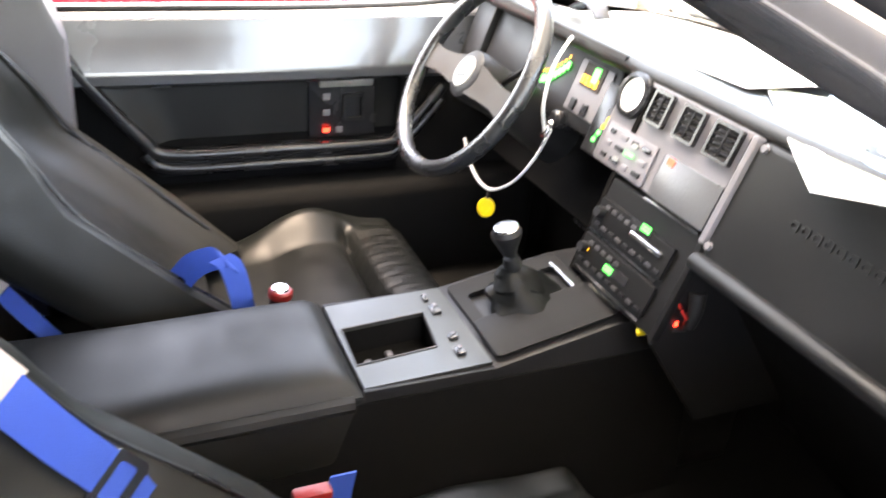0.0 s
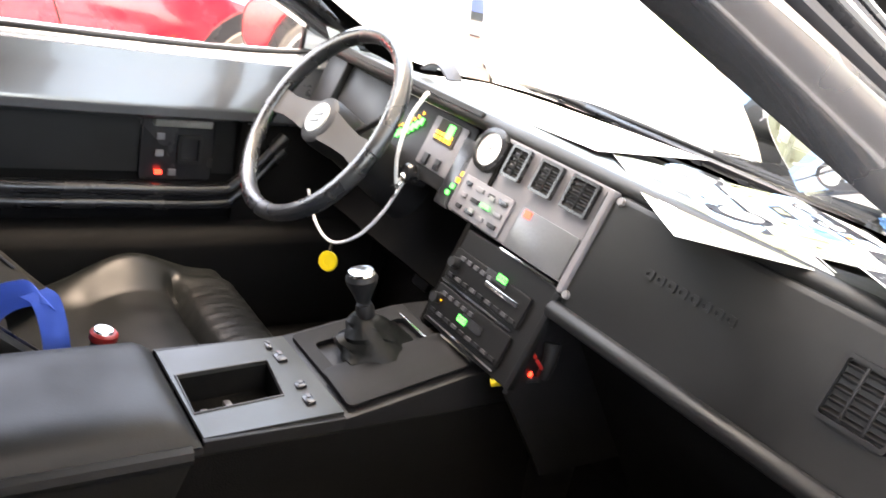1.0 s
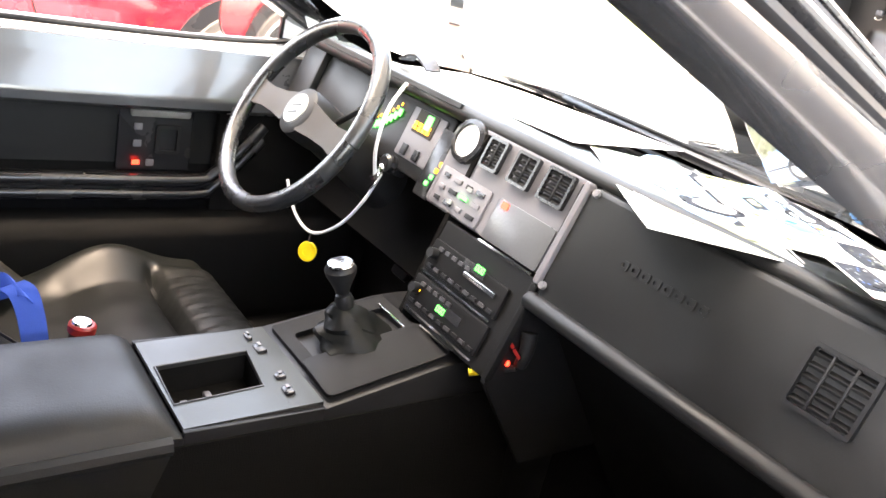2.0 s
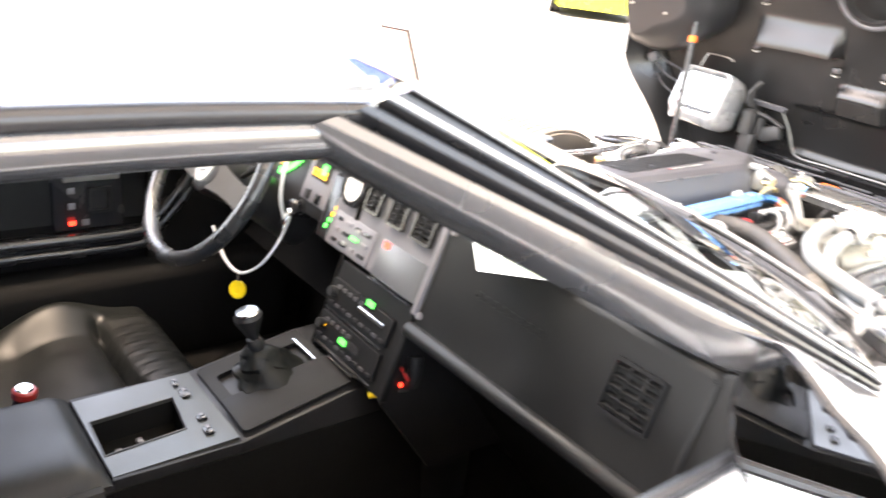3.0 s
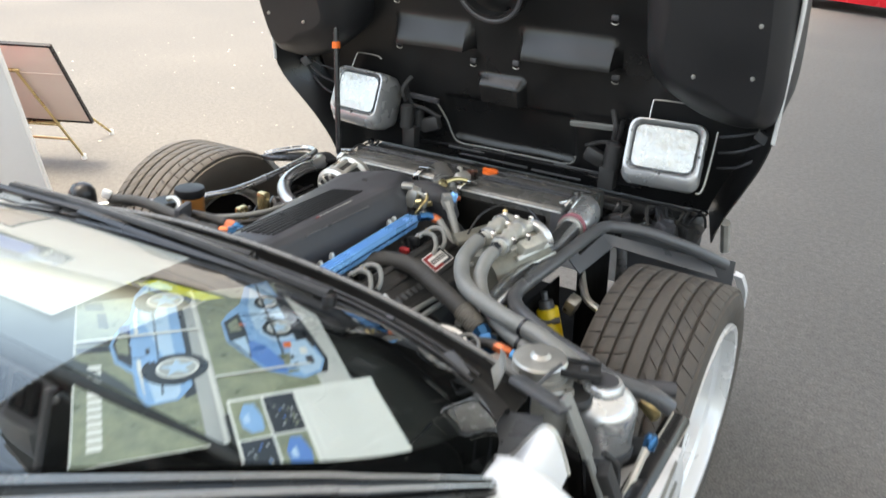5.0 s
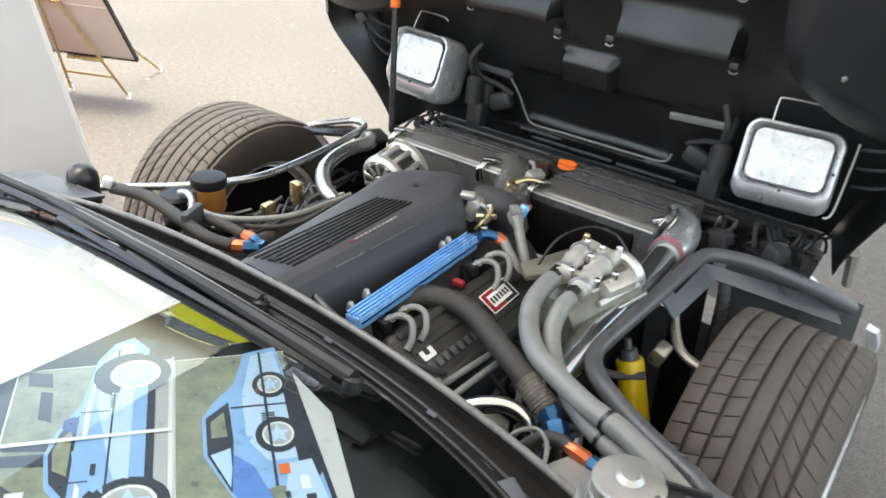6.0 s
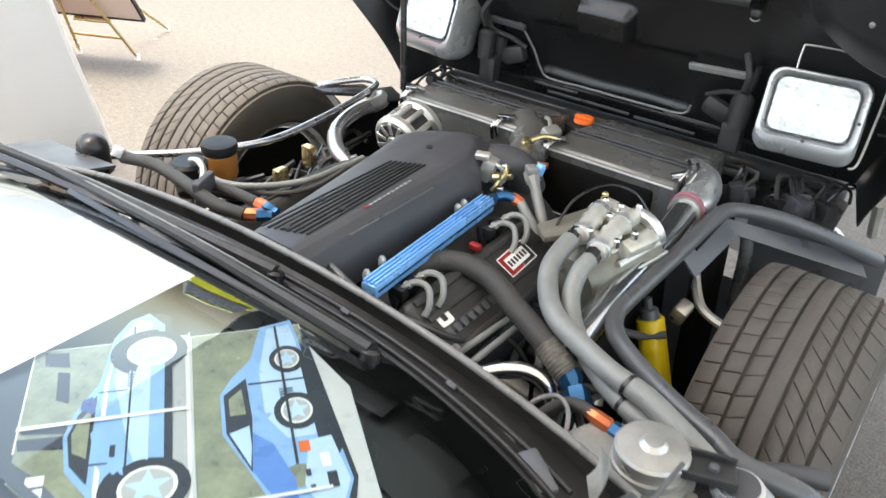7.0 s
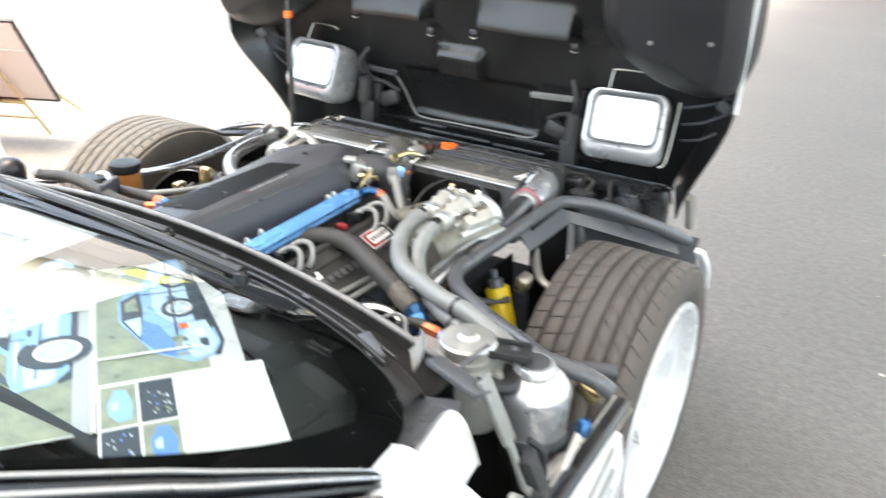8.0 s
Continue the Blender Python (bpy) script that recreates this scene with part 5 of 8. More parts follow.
part("tunnel_side", sheet(lambda u, v: (-0.115 - 0.03 * v * v, -1.93 + 0.95 * u, 0.49 - 0.27 * v), 8, 6, 0.006), CARPET, con)


def lid(u, v):
    x = -0.116 + 0.236 * u
    edge = (2 * u - 1) ** 8
    front = smooth_step(0.0, 0.05, v)
    return (x, -1.523 - 0.42 * v, 0.505 + 0.030 * (1 - edge) * front + 0.004 * math.sin(6 * v) * math.sin(math.pi * u))


part("console_lid", sheet(lid, 24, 30, 0.01), ARM, con, "grey-black leather armrest lid")
part("lid_edge", tube([(0.120, -1.535, 0.497), (0.121, -1.72, 0.496), (0.122, -1.94, 0.496)], 0.012, 8), ARM, con)
part("lid_body", prism([(-1.94, 0.38), (-1.56, 0.40), (-1.53, 0.488), (-1.94, 0.488)], "x", -0.12, 0.124, 0.008), LEATHER, con)
tilt = basis((0.003, -1.424, 0.5045), (1, 0, 0), (0, 1, 0.03))
for x in (-0.107, 0.110):
    part("bin_wall", box((x, -1.424, 0.478), (0.009, 0.19, 0.058), 0.002), BLACK, con)
rim_ = [(-0.104, -0.093), (0.104, -0.093), (0.104, 0.093), (-0.104, 0.093)]
hole_ = [(-0.037, -0.086), (0.054, -0.089), (0.046, 0.032), (-0.043, 0.044)]
part("bin_plate", turned(loft([[(x, y, 0) for x, y in rim_], [(x, y, 0.006) for x, y in rim_], [(x, y, 0.006) for x, y in hole_], [(x, y, 0.0) for x, y in hole_]], caps=False), tilt), CONSOLEGREY, con, "grey bin surround")
# Bin side and floor carry the shade of the hollow as colour.
part("bin_side", turned(loft([[(x, y, z) for x, y in hole_] for z in (0.0, -0.045)], caps=False), tilt), CABINSHADE, con)
part("bin_floor", turned(loft([[(x * 1.02, y * 1.02, z) for x, y in hole_] for z in (-0.047, -0.040)]), tilt), CABINSHADE, con)
part("bin_lip", turned(tube([(x, y, 0.0065) for x, y in hole_ + hole_[:1]], 0.0016, 6, 1), tilt), DARKKEY, con)
for x, y in ((-0.012, -0.02), (0.016, 0.008), (0.0, -0.055)):
    part("bin_clip", turned(box((x, y, -0.036), (0.014, 0.010, 0.008), 0.002), tilt), BEZEL, con)
for x, y, w, h in ((-0.074, -1.364, 0.022, 0.014), (-0.040, -1.360, 0.030, 0.026), (0.036, -1.362, 0.016, 0.026), (0.072, -1.366, 0.024, 0.024)):
    sw_ = part("console_switch", turned(plate(w + 0.006, h + 0.006, 0.003, 0.002, bevel=0.001), basis((x, y, 0.5085), (1, 0, 0), (0, 1, 0.06))), BLACK, con)
    part("rocker", turned(box((0, 0, 0.005), (w * 0.8, h * 0.55, 0.008), 0.002, rot=(10, 0, 0)), basis((x, y, 0.5085), (1, 0, 0), (0, 1, 0.06))), SATIN, sw_)
    part("rocker_mark", turned(plate(w * 0.3, h * 0.2, 0.0005, 0.0005), basis((x - w * 0.2, y, 0.519), (1, 0, 0), (0, 1, 0.1))), BEZEL, sw_)
shift_m = basis((0.002, -1.226, 0.529), (1, 0, 0), (0, 1, 0.21))
part("shift_plate", turned(plate(0.190, 0.190, 0.008, 0.006, hole=(0.118, 0.150, 0.008)), shift_m), STACKBLACK, con, "black gear lever surround")
part("shift_cover", turned(plate(0.086, 0.196, 0.003, 0.010, bevel=0.001), shift_m @ pose(0.060, 0.0, 0.010, 0, 5, 0)), STACKBLACK, con)
part("gate_line", turned(plate(0.094, 0.003, 0.002, 0.001), shift_m @ pose(-0.02, 0.076, 0.009)), CHROME, con)
boot = [[(0.0 - 0.017 * t + r * math.cos(a) * (1 + 0.10 * math.sin(5 * a + 9 * t) + 0.06 * math.sin(9 * a - 14 * t)), -1.218 - 0.03 * t + r * 1.25 * math.sin(a) * (1 + 0.10 * math.sin(4 * a - 11 * t)), 0.528 + 0.058 * t + 0.006 * math.sin(3 * a + 4 * t) * t * (1 - t) * 3) for a in (2 * math.pi * k / 24 for k in range(24))] for t, r in ((0, 0.055), (0.12, 0.056), (0.25, 0.048), (0.36, 0.046), (0.5, 0.036), (0.6, 0.035), (0.75, 0.026), (0.85, 0.024), (1.0, 0.014))]
lever = part("gear_lever", tube([(-0.010, -1.24, 0.57), (-0.014, -1.254, 0.61), (-0.017, -1.262, 0.635)], 0.0075, 10), SATIN, con, "gear lever with a leather boot and bright knob")
part("lever_boot", loft(boot), SEATLEATHER, lever)
part("lever_collar", lathe([(0, 0), (0.013, 0), (0.014, 0.012), (0.011, 0.02), (0, 0.02)], (-0.0125, -1.249, 0.586), (-0.1, -0.35, 1), 18), BLACK, lever)
part("knob", lathe([(0, -0.030), (0.010, -0.030), (0.014, -0.018), (0.022, 0.0), (0.0235, 0.008), (0.0195, 0.0145), (0, 0.016)], (-0.017, -1.264, 0.638), (-0.05, -0.25, 1), 24), BLACK, lever)
part("knob_cap", lathe([(0, 0), (0.0200, 0), (0.0175, 0.003), (0, 0.004)], (-0.0175, -1.268, 0.6535), (-0.05, -0.25, 1), 24), CHROME, lever, "bright shift pattern cap")
for k in range(3):
    part("pattern_line", box((-0.0245 + 0.007 * k, -1.2695, 0.6588), (0.0016, 0.012, 0.0008), 0.0002, rot=(14, 0, 0)), SATIN, lever)

# sport seats
def seat(xc, inner, name, label, lean=0.5, shift=0.0):
    """inner: +1 or -1, the side of the seat towards the console."""
    def back(t, k, n=40):
        z = 0.38 + 0.50 * t
        yc = -1.775 + shift - lean * (min(z, 0.66) - 0.45) - 0.35 * max(0.0, z - 0.66)
        w = 0.232 - 0.045 * smooth_step(0.45, 1.0, t) - 0.03 * smooth_step(0.25, 0.0, t)
        a = 2 * math.pi * k / n
        ca, sa = math.cos(a), math.sin(a)
        x = w * math.copysign(abs(ca) ** 0.6, ca)
        bol = smooth_step(0.42, 0.80, abs(x) / w) * (0.080 - 0.050 * smooth_step(0.62, 1.0, t))
        if sa < 0:
            y = -0.10 * abs(sa) ** 0.5
        else:
            y = (bol * (1 - smooth_step(0.86, 1.0, abs(x) / w)) + 0.03) * min(1, abs(sa) * 3.2)
            y += 0.004 * math.sin(60 * z) * smooth_step(0.5, 0.2, abs(x) / w)
        end = math.sqrt(max(0.0, 1 - max(0.0, (t - 0.86) / 0.14) ** 2))
        return Vector((xc + x * (0.55 + 0.45 * end), yc + y * (0.35 + 0.65 * end), z))
    ts = [0, 0.06, 0.14, 0.22, 0.30, 0.38, 0.46, 0.54, 0.62, 0.70, 0.78, 0.86, 0.91, 0.95, 0.98, 1.0]
    ob = part(name, loft([[back(t, k) for k in range(40)] for t in ts]), LEATHER, car, label)

    def top(u, v):
        """The cushion: u across, v from the back to the knee."""
        x = 2 * u - 1
        y = -1.72 + 0.535 * v
        out = -x * inner
        ridge = smooth_step(0.46, 0.80, abs(x)) * (1 - 0.9 * smooth_step(0.84, 1.0, abs(x)))
        hump = ridge * (0.052 * math.exp(-((y + 1.43) / 0.11) ** 2) if out > 0 else 0.022 * smooth_step(0.05, 0.25, v) * (1 - smooth_step(0.5, 0.8, v)))
        middle = smooth_step(0.74, 0.52, abs(x))
        tuck = 0.673 + 0.03 * x * x
        front = max(0.0, min(1.0, (v - tuck) / (1.0 - tuck)))
        rear = max(0.0, min(1.0, (tuck - v) / 0.30))
        mid = 0.335 + 0.045 * smooth_step(0.0, 0.62, v) - 0.022 * math.exp(-((v - tuck) / 0.02) ** 2) * middle
        mid += middle * (0.022 * math.sin(math.pi * front ** 0.7) + 0.014 * math.sin(math.pi * rear))
        mid += middle * 0.00045 * (math.sin(47 * x + 16 * v) + 0.7 * math.sin(83 * x - 21 * v) + 0.5 * math.sin(29 * x + 60 * v)) * smooth_step(0.6, 0.72, v)
        drop = 0.10 * smooth_step(0.84, 1.0, v) ** 2 + 0.16 * smooth_step(0.90, 1.0, abs(x)) ** 1.5
        return (xc + 0.240 * x, y, mid + hump - drop)
    part("cushion", sheet(top, 90, 70), SEATLEATHER, ob, "creased leather cushion with raised bolsters")
    part("seat_base", box((xc, -1.47, 0.255), (0.44, 0.50, 0.12), 0.03, 3), BLACK, ob)
    part("seam", tube([back(t, k) + Vector((0, 0.002, 0)) for t, k in ((0.10, 6), (0.3, 6), (0.5, 6), (0.7, 6), (0.86, 6))], 0.003, 6), RUBBER, ob)
    part("seam", tube([back(t, k) + Vector((0, 0.002, 0)) for t, k in ((0.10, 14), (0.3, 14), (0.5, 14), (0.7, 14), (0.86, 14))], 0.003, 6), RUBBER, ob)
    for k in range(2):
        part("seat_rivet", lathe([(0, 0), (0.004, 0), (0.003, 0.003), (0, 0.003)], (xc + inner * 0.205, -1.42 + 0.05 * k, 0.386 - 0.004 * k), (inner * 0.3, 0, 1), 10), CHROME, ob)
    return ob


driver = seat(-0.405, 1, "driver_seat", "black leather sport seat with blue harness", 1.05, 0.02)
passenger = seat(0.415, -1, "passenger_seat", "black leather sport seat with blue harness, reclined", 1.05, 0.03)


def webbing(line, across, wide, parent, mat=STRAP, label="blue harness webbing"):
    """A strap along a smooth line, wide across it."""
    pts, d = spline(line, 5), Vector(across).normalized() * wide / 2
    n = len(pts) - 1
    return part("harness_strap", sheet(lambda u, v: pts[round(u * n)] + d * (2 * v - 1), n, 2, 0.0025), mat, parent, label)


webbing([(-0.245, -1.715, 0.500), (-0.225, -1.690, 0.538), (-0.205, -1.655, 0.557), (-0.200, -1.640, 0.548)], (0.5, 0.5, -0.6), 0.042, driver)
webbing([(-0.204, -1.655, 0.557), (-0.198, -1.640, 0.545), (-0.194, -1.628, 0.500), (-0.192, -1.618, 0.425)], (-0.2, 1.0, 0.25), 0.036, driver)
webbing([(-0.215, -1.955, 0.535), (-0.214, -1.925, 0.485), (-0.213, -1.885, 0.425)], (-0.3, 0.7, 0.6), 0.026, driver)
webbing([(-0.216, -1.985, 0.590), (-0.215, -1.955, 0.537)], (-0.3, 0.7, 0.6), 0.027, driver, BOARD, "pale strap pad")
webbing([(0.282, -1.955, 0.800), (0.281, -1.925, 0.760), (0.280, -1.893, 0.712)], (-0.45, 0.6, 0.5), 0.052, passenger, BOARD, "pale strap pad")
webbing([(0.281, -1.895, 0.714), (0.280, -1.860, 0.655), (0.279, -1.820, 0.596), (0.279, -1.80, 0.555)], (-0.45, 0.6, 0.5), 0.044, passenger)
part("strap_adjuster", turned(plate(0.058, 0.040, 0.006, 0.008, bevel=0.002, hole=(0.040, 0.020, 0.004)), basis((0.284, -1.818, 0.594), (-0.45, 0.6, 0.5), (0.05, 0.6, -0.7))), CHROME, passenger, "bright strap adjuster")
webbing([(0.248, -1.585, 0.505), (0.247, -1.590, 0.470), (0.245, -1.595, 0.40)], (0.1, 1.0, 0.1), 0.03, passenger)
part("buckle_end", box((0.250, -1.622, 0.488), (0.020, 0.045, 0.014), 0.004), CLOTHRED, passenger, "red buckle end")
part("latch_disc", lathe([(0, 0), (0.020, 0), (0.020, 0.006), (0.012, 0.010), (0, 0.010)], (-0.150, -1.605, 0.470), (0.3, -0.1, 1), 20), CHROME, driver, "bright latch plate")
latch = part("belt_latch", tube([(-0.165, -1.585, 0.44), (-0.167, -1.575, 0.475), (-0.17, -1.57, 0.498)], 0.015, 12), BLACK, car, "black belt latch with a red button ring")
part("latch_ring", lathe([(0, 0), (0.019, 0), (0.019, 0.010), (0.016, 0.013), (0, 0.013)], (-0.17, -1.57, 0.495), (0.05, 0.1, 1), 20), CLOTHRED, latch)
part("latch_cap", lathe([(0, 0), (0.014, 0), (0.012, 0.003), (0, 0.003)], (-0.17, -1.57, 0.508), (0.05, 0.1, 1), 20), CHROME, latch)
part("footwell_front", sheet(lambda u, v: (-0.70 + 0.66 * u, -0.76 - 0.03 * v, 0.70 - 0.48 * v), 6, 6, 0.01), CARPET, car)
part("footwell_side", box((-0.725, -0.93, 0.45), (0.02, 0.52, 0.48), 0.005), CARPET, car)
for x in (-0.48, -0.33, -0.22):
    part("pedal", box((x, -0.80, 0.42), (0.06, 0.02, 0.09), 0.008, rot=(-25, 0, 0)), RUBBER, car)

# ---- loose things in the cabin ----
keys = thing("key_ring", "keys on a white cord with a yellow tag, in the ignition", "keys")
cord = [(-0.262, -1.066, 0.705), (-0.290, -1.075, 0.640), (-0.335, -1.09, 0.575), (-0.408, -1.10, 0.530), (-0.468, -1.11, 0.545), (-0.515, -1.115, 0.60)]
part("cord", tube(cord, 0.0032, 8), WHITECORD, keys)
part("cord", tube([(-0.262, -1.078, 0.700), (-0.250, -1.095, 0.755), (-0.252, -1.085, 0.82), (-0.262, -1.055, 0.862), (-0.268, -1.046, 0.864)], 0.0035, 8), WHITECORD, keys)
part("key_head", join(turned(plate(0.030, 0.026, 0.003, 0.010, bevel=0.001), basis((-0.262, -1.078, 0.705), (1, 0, 0.3), (-0.2, 0.3, 1))), turned(plate(0.026, 0.022, 0.003, 0.008, bevel=0.001), basis((-0.250, -1.085, 0.690), (1, -0.5, 0.1), (0.3, 0.4, 1))), tube([(-0.262, -1.07, 0.712), (-0.262, -1.045, 0.722)], 0.010, 10)), CHROME, keys, "bright keys")
part("tag_link", tube([(-0.409, -1.10, 0.529), (-0.411, -1.10, 0.517), (-0.412, -1.10, 0.510)], 0.004, 8), CHROME, keys)
part("yellow_tag", lathe([(0, -0.003), (0.0185, -0.003), (0.0205, 0), (0.0185, 0.003), (0.010, 0.003), (0.009, 0.0018), (0, 0.0018)], (-0.414, -1.10, 0.487), (0.55, -0.8, 0.25), 24), YELLOW, keys, "round yellow key tag")
part("ignition_barrel", lathe([(0, -0.03), (0.018, -0.03), (0.017, 0.012), (0.012, 0.016), (0, 0.016)], (-0.262, -1.052, 0.722), (0.1, -0.95, 0.25), 20), SATIN, car)

# printed sheets lying on the dashboard, turned by an eighth
EX, EY = Vector((-0.8, 0.6, -0.030)), Vector((-0.6, -0.8, 0.040))


def page(a, b, w, h, name, label, lift=0.0, curl=0.0, turn=0.0):
    """A sheet of paper that faces a reader in front of the car; a and b are its lower left corner along EX and EY."""
    o = a * EX + b * EY
    rot = Matrix.Rotation(radians(turn), 3, "Z")
    m = basis((o.x, o.y, 0.872 - 0.05 * (o.y + 1.1) + lift), rot @ EX, rot @ EY)
    root = thing(name, label, "leaflet", "printed sheets on the dash")
    root.matrix_world = m

    def surf(x, y, up=0.0):
        return (x, y, up + curl * (max(0.0, x / w - 0.72) / 0.28) ** 2 - 0.006 * (y / h - 0.5) + 0.0016 * math.sin(14 * x) * math.sin(11 * y))

    def block(nm, x0, x1, y0, y1, mat, up):
        part(nm, sheet(lambda u, v: surf(x0 + (x1 - x0) * u, y0 + (y1 - y0) * v, up), 10, 8, 0.0003), mat, root)

    def shape(nm, outline, mat, up, ox, oy, k, rot=0.0):
        c, s_ = math.cos(radians(rot)), math.sin(radians(rot))
        bm = bmesh.new()
        f = bm.faces.new([bm.verts.new(surf(ox + k * (c * x - s_ * y), oy + k * (s_ * x + c * y), up)) for x, y in outline])
        bmesh.ops.triangulate(bm, faces=[f])
        part(nm, bm, mat, root)
    return root, block, shape


CAR_SIDE = [(-0.53, 0.04), (-0.54, 0.15), (-0.46, 0.175), (-0.30, 0.185), (-0.20, 0.245), (-0.06, 0.262), (0.04, 0.240), (0.17, 0.180), (0.40, 0.150), (0.50, 0.10), (0.53, 0.04), (0.45, -0.012), (-0.45, -0.012)]
CAR_GLASS = [(-0.26, 0.185), (-0.18, 0.235), (-0.06, 0.250), (0.03, 0.228), (0.11, 0.182)]


def disc(r, n=20):
    return [(r * math.cos(2 * math.pi * k / n), r * math.sin(2 * math.pi * k / n)) for k in range(n)]


def star(r, n=5):
    return [((r if k % 2 == 0 else r * 0.42) * math.cos(math.pi * k / n), (r if k % 2 == 0 else r * 0.42) * math.sin(math.pi * k / n)) for k in range(2 * n)]


def printed_wheel(shape, x, y, r, squash=1.0, rot=0.0):
    """A tyre, bright rim and star spokes, seen a little from the side."""
    for nm, pts, k, mat, up in (("printed_tyre", disc(1), r, PRINTDARK, 0.0016), ("printed_rim", disc(1), 0.70 * r, PAPER, 0.0019), ("printed_well", disc(1), 0.60 * r, PRINTGREY, 0.0020), ("printed_spokes", star(1), 0.60 * r, PRINTPALE, 0.0022)):
        shape(nm, [(px, py * squash) for px, py in pts], mat, up, x, y, k, rot)


def printed_side(shape, ox, oy, k):
    """A pale blue coupe in side view, its nose along the sheet's x axis."""
    shape("printed_shadow", [(-0.50, -0.035), (0.50, -0.035), (0.53, 0.02), (0.40, 0.03), (-0.40, 0.03), (-0.53, 0.02)], PRINTDARK, 0.0007, ox, oy, k)
    shape("printed_body", CAR_SIDE, PRINTBLUE, 0.0009, ox, oy, k)
    shape("printed_flank", [(-0.52, 0.05), (-0.525, 0.12), (-0.30, 0.145), (0.15, 0.145), (0.40, 0.125), (0.50, 0.08), (0.48, 0.03), (-0.48, 0.03)], PRINTPALE, 0.0011, ox, oy, k)
    shape("printed_highlight", [(-0.50, 0.150), (-0.28, 0.168), (0.16, 0.165), (0.38, 0.138), (0.16, 0.152), (-0.28, 0.154)], PAPER, 0.0013, ox, oy, k)
    shape("printed_sill", [(-0.20, -0.010), (0.20, -0.010), (0.19, 0.022), (-0.19, 0.022)], PRINTMID, 0.0012, ox, oy, k)
    shape("printed_window", CAR_GLASS, PRINTDARK, 0.0014, ox, oy, k)
    shape("printed_pane", [(-0.16, 0.193), (-0.13, 0.232), (-0.05, 0.240), (0.00, 0.224), (0.05, 0.193)], GRASS, 0.0016, ox, oy, k)
    shape("printed_mirror", [(0.02, 0.185), (0.05, 0.225), (0.09, 0.222), (0.105, 0.195), (0.08, 0.18)], PRINTDEEP, 0.0018, ox, oy, k)
    shape("printed_handle", [(-0.17, 0.118), (-0.12, 0.118), (-0.12, 0.133), (-0.17, 0.133)], PRINTDARK, 0.0016, ox, oy, k)
    for pts in ([(-0.48, 0.088), (0.46, 0.082), (0.46, 0.088), (-0.48, 0.094)], [(-0.20, 0.02), (-0.194, 0.02), (-0.184, 0.185), (-0.19, 0.185)], [(0.115, 0.02), (0.121, 0.02), (0.125, 0.18), (0.119, 0.18)]):
        shape("printed_line", pts, PRINTDARK, 0.0015, ox, oy, k)
    for wx in (-0.305, 0.305):
        shape("printed_arch", [(x, y if y > -0.2 else -0.2) for x, y in disc(1, 24)], PRINTDARK, 0.00145, ox + wx * k, oy + 0.033 * k, 0.124 * k)
        printed_wheel(shape, ox + wx * k, oy + 0.028 * k, 0.112 * k)
    for j in range(5):
        shape("printed_louvre", [(0.135 + 0.014 * j, 0.045), (0.143 + 0.014 * j, 0.045), (0.143 + 0.014 * j, 0.098), (0.135 + 0.014 * j, 0.098)], PRINTDARK, 0.0016, ox, oy, k)


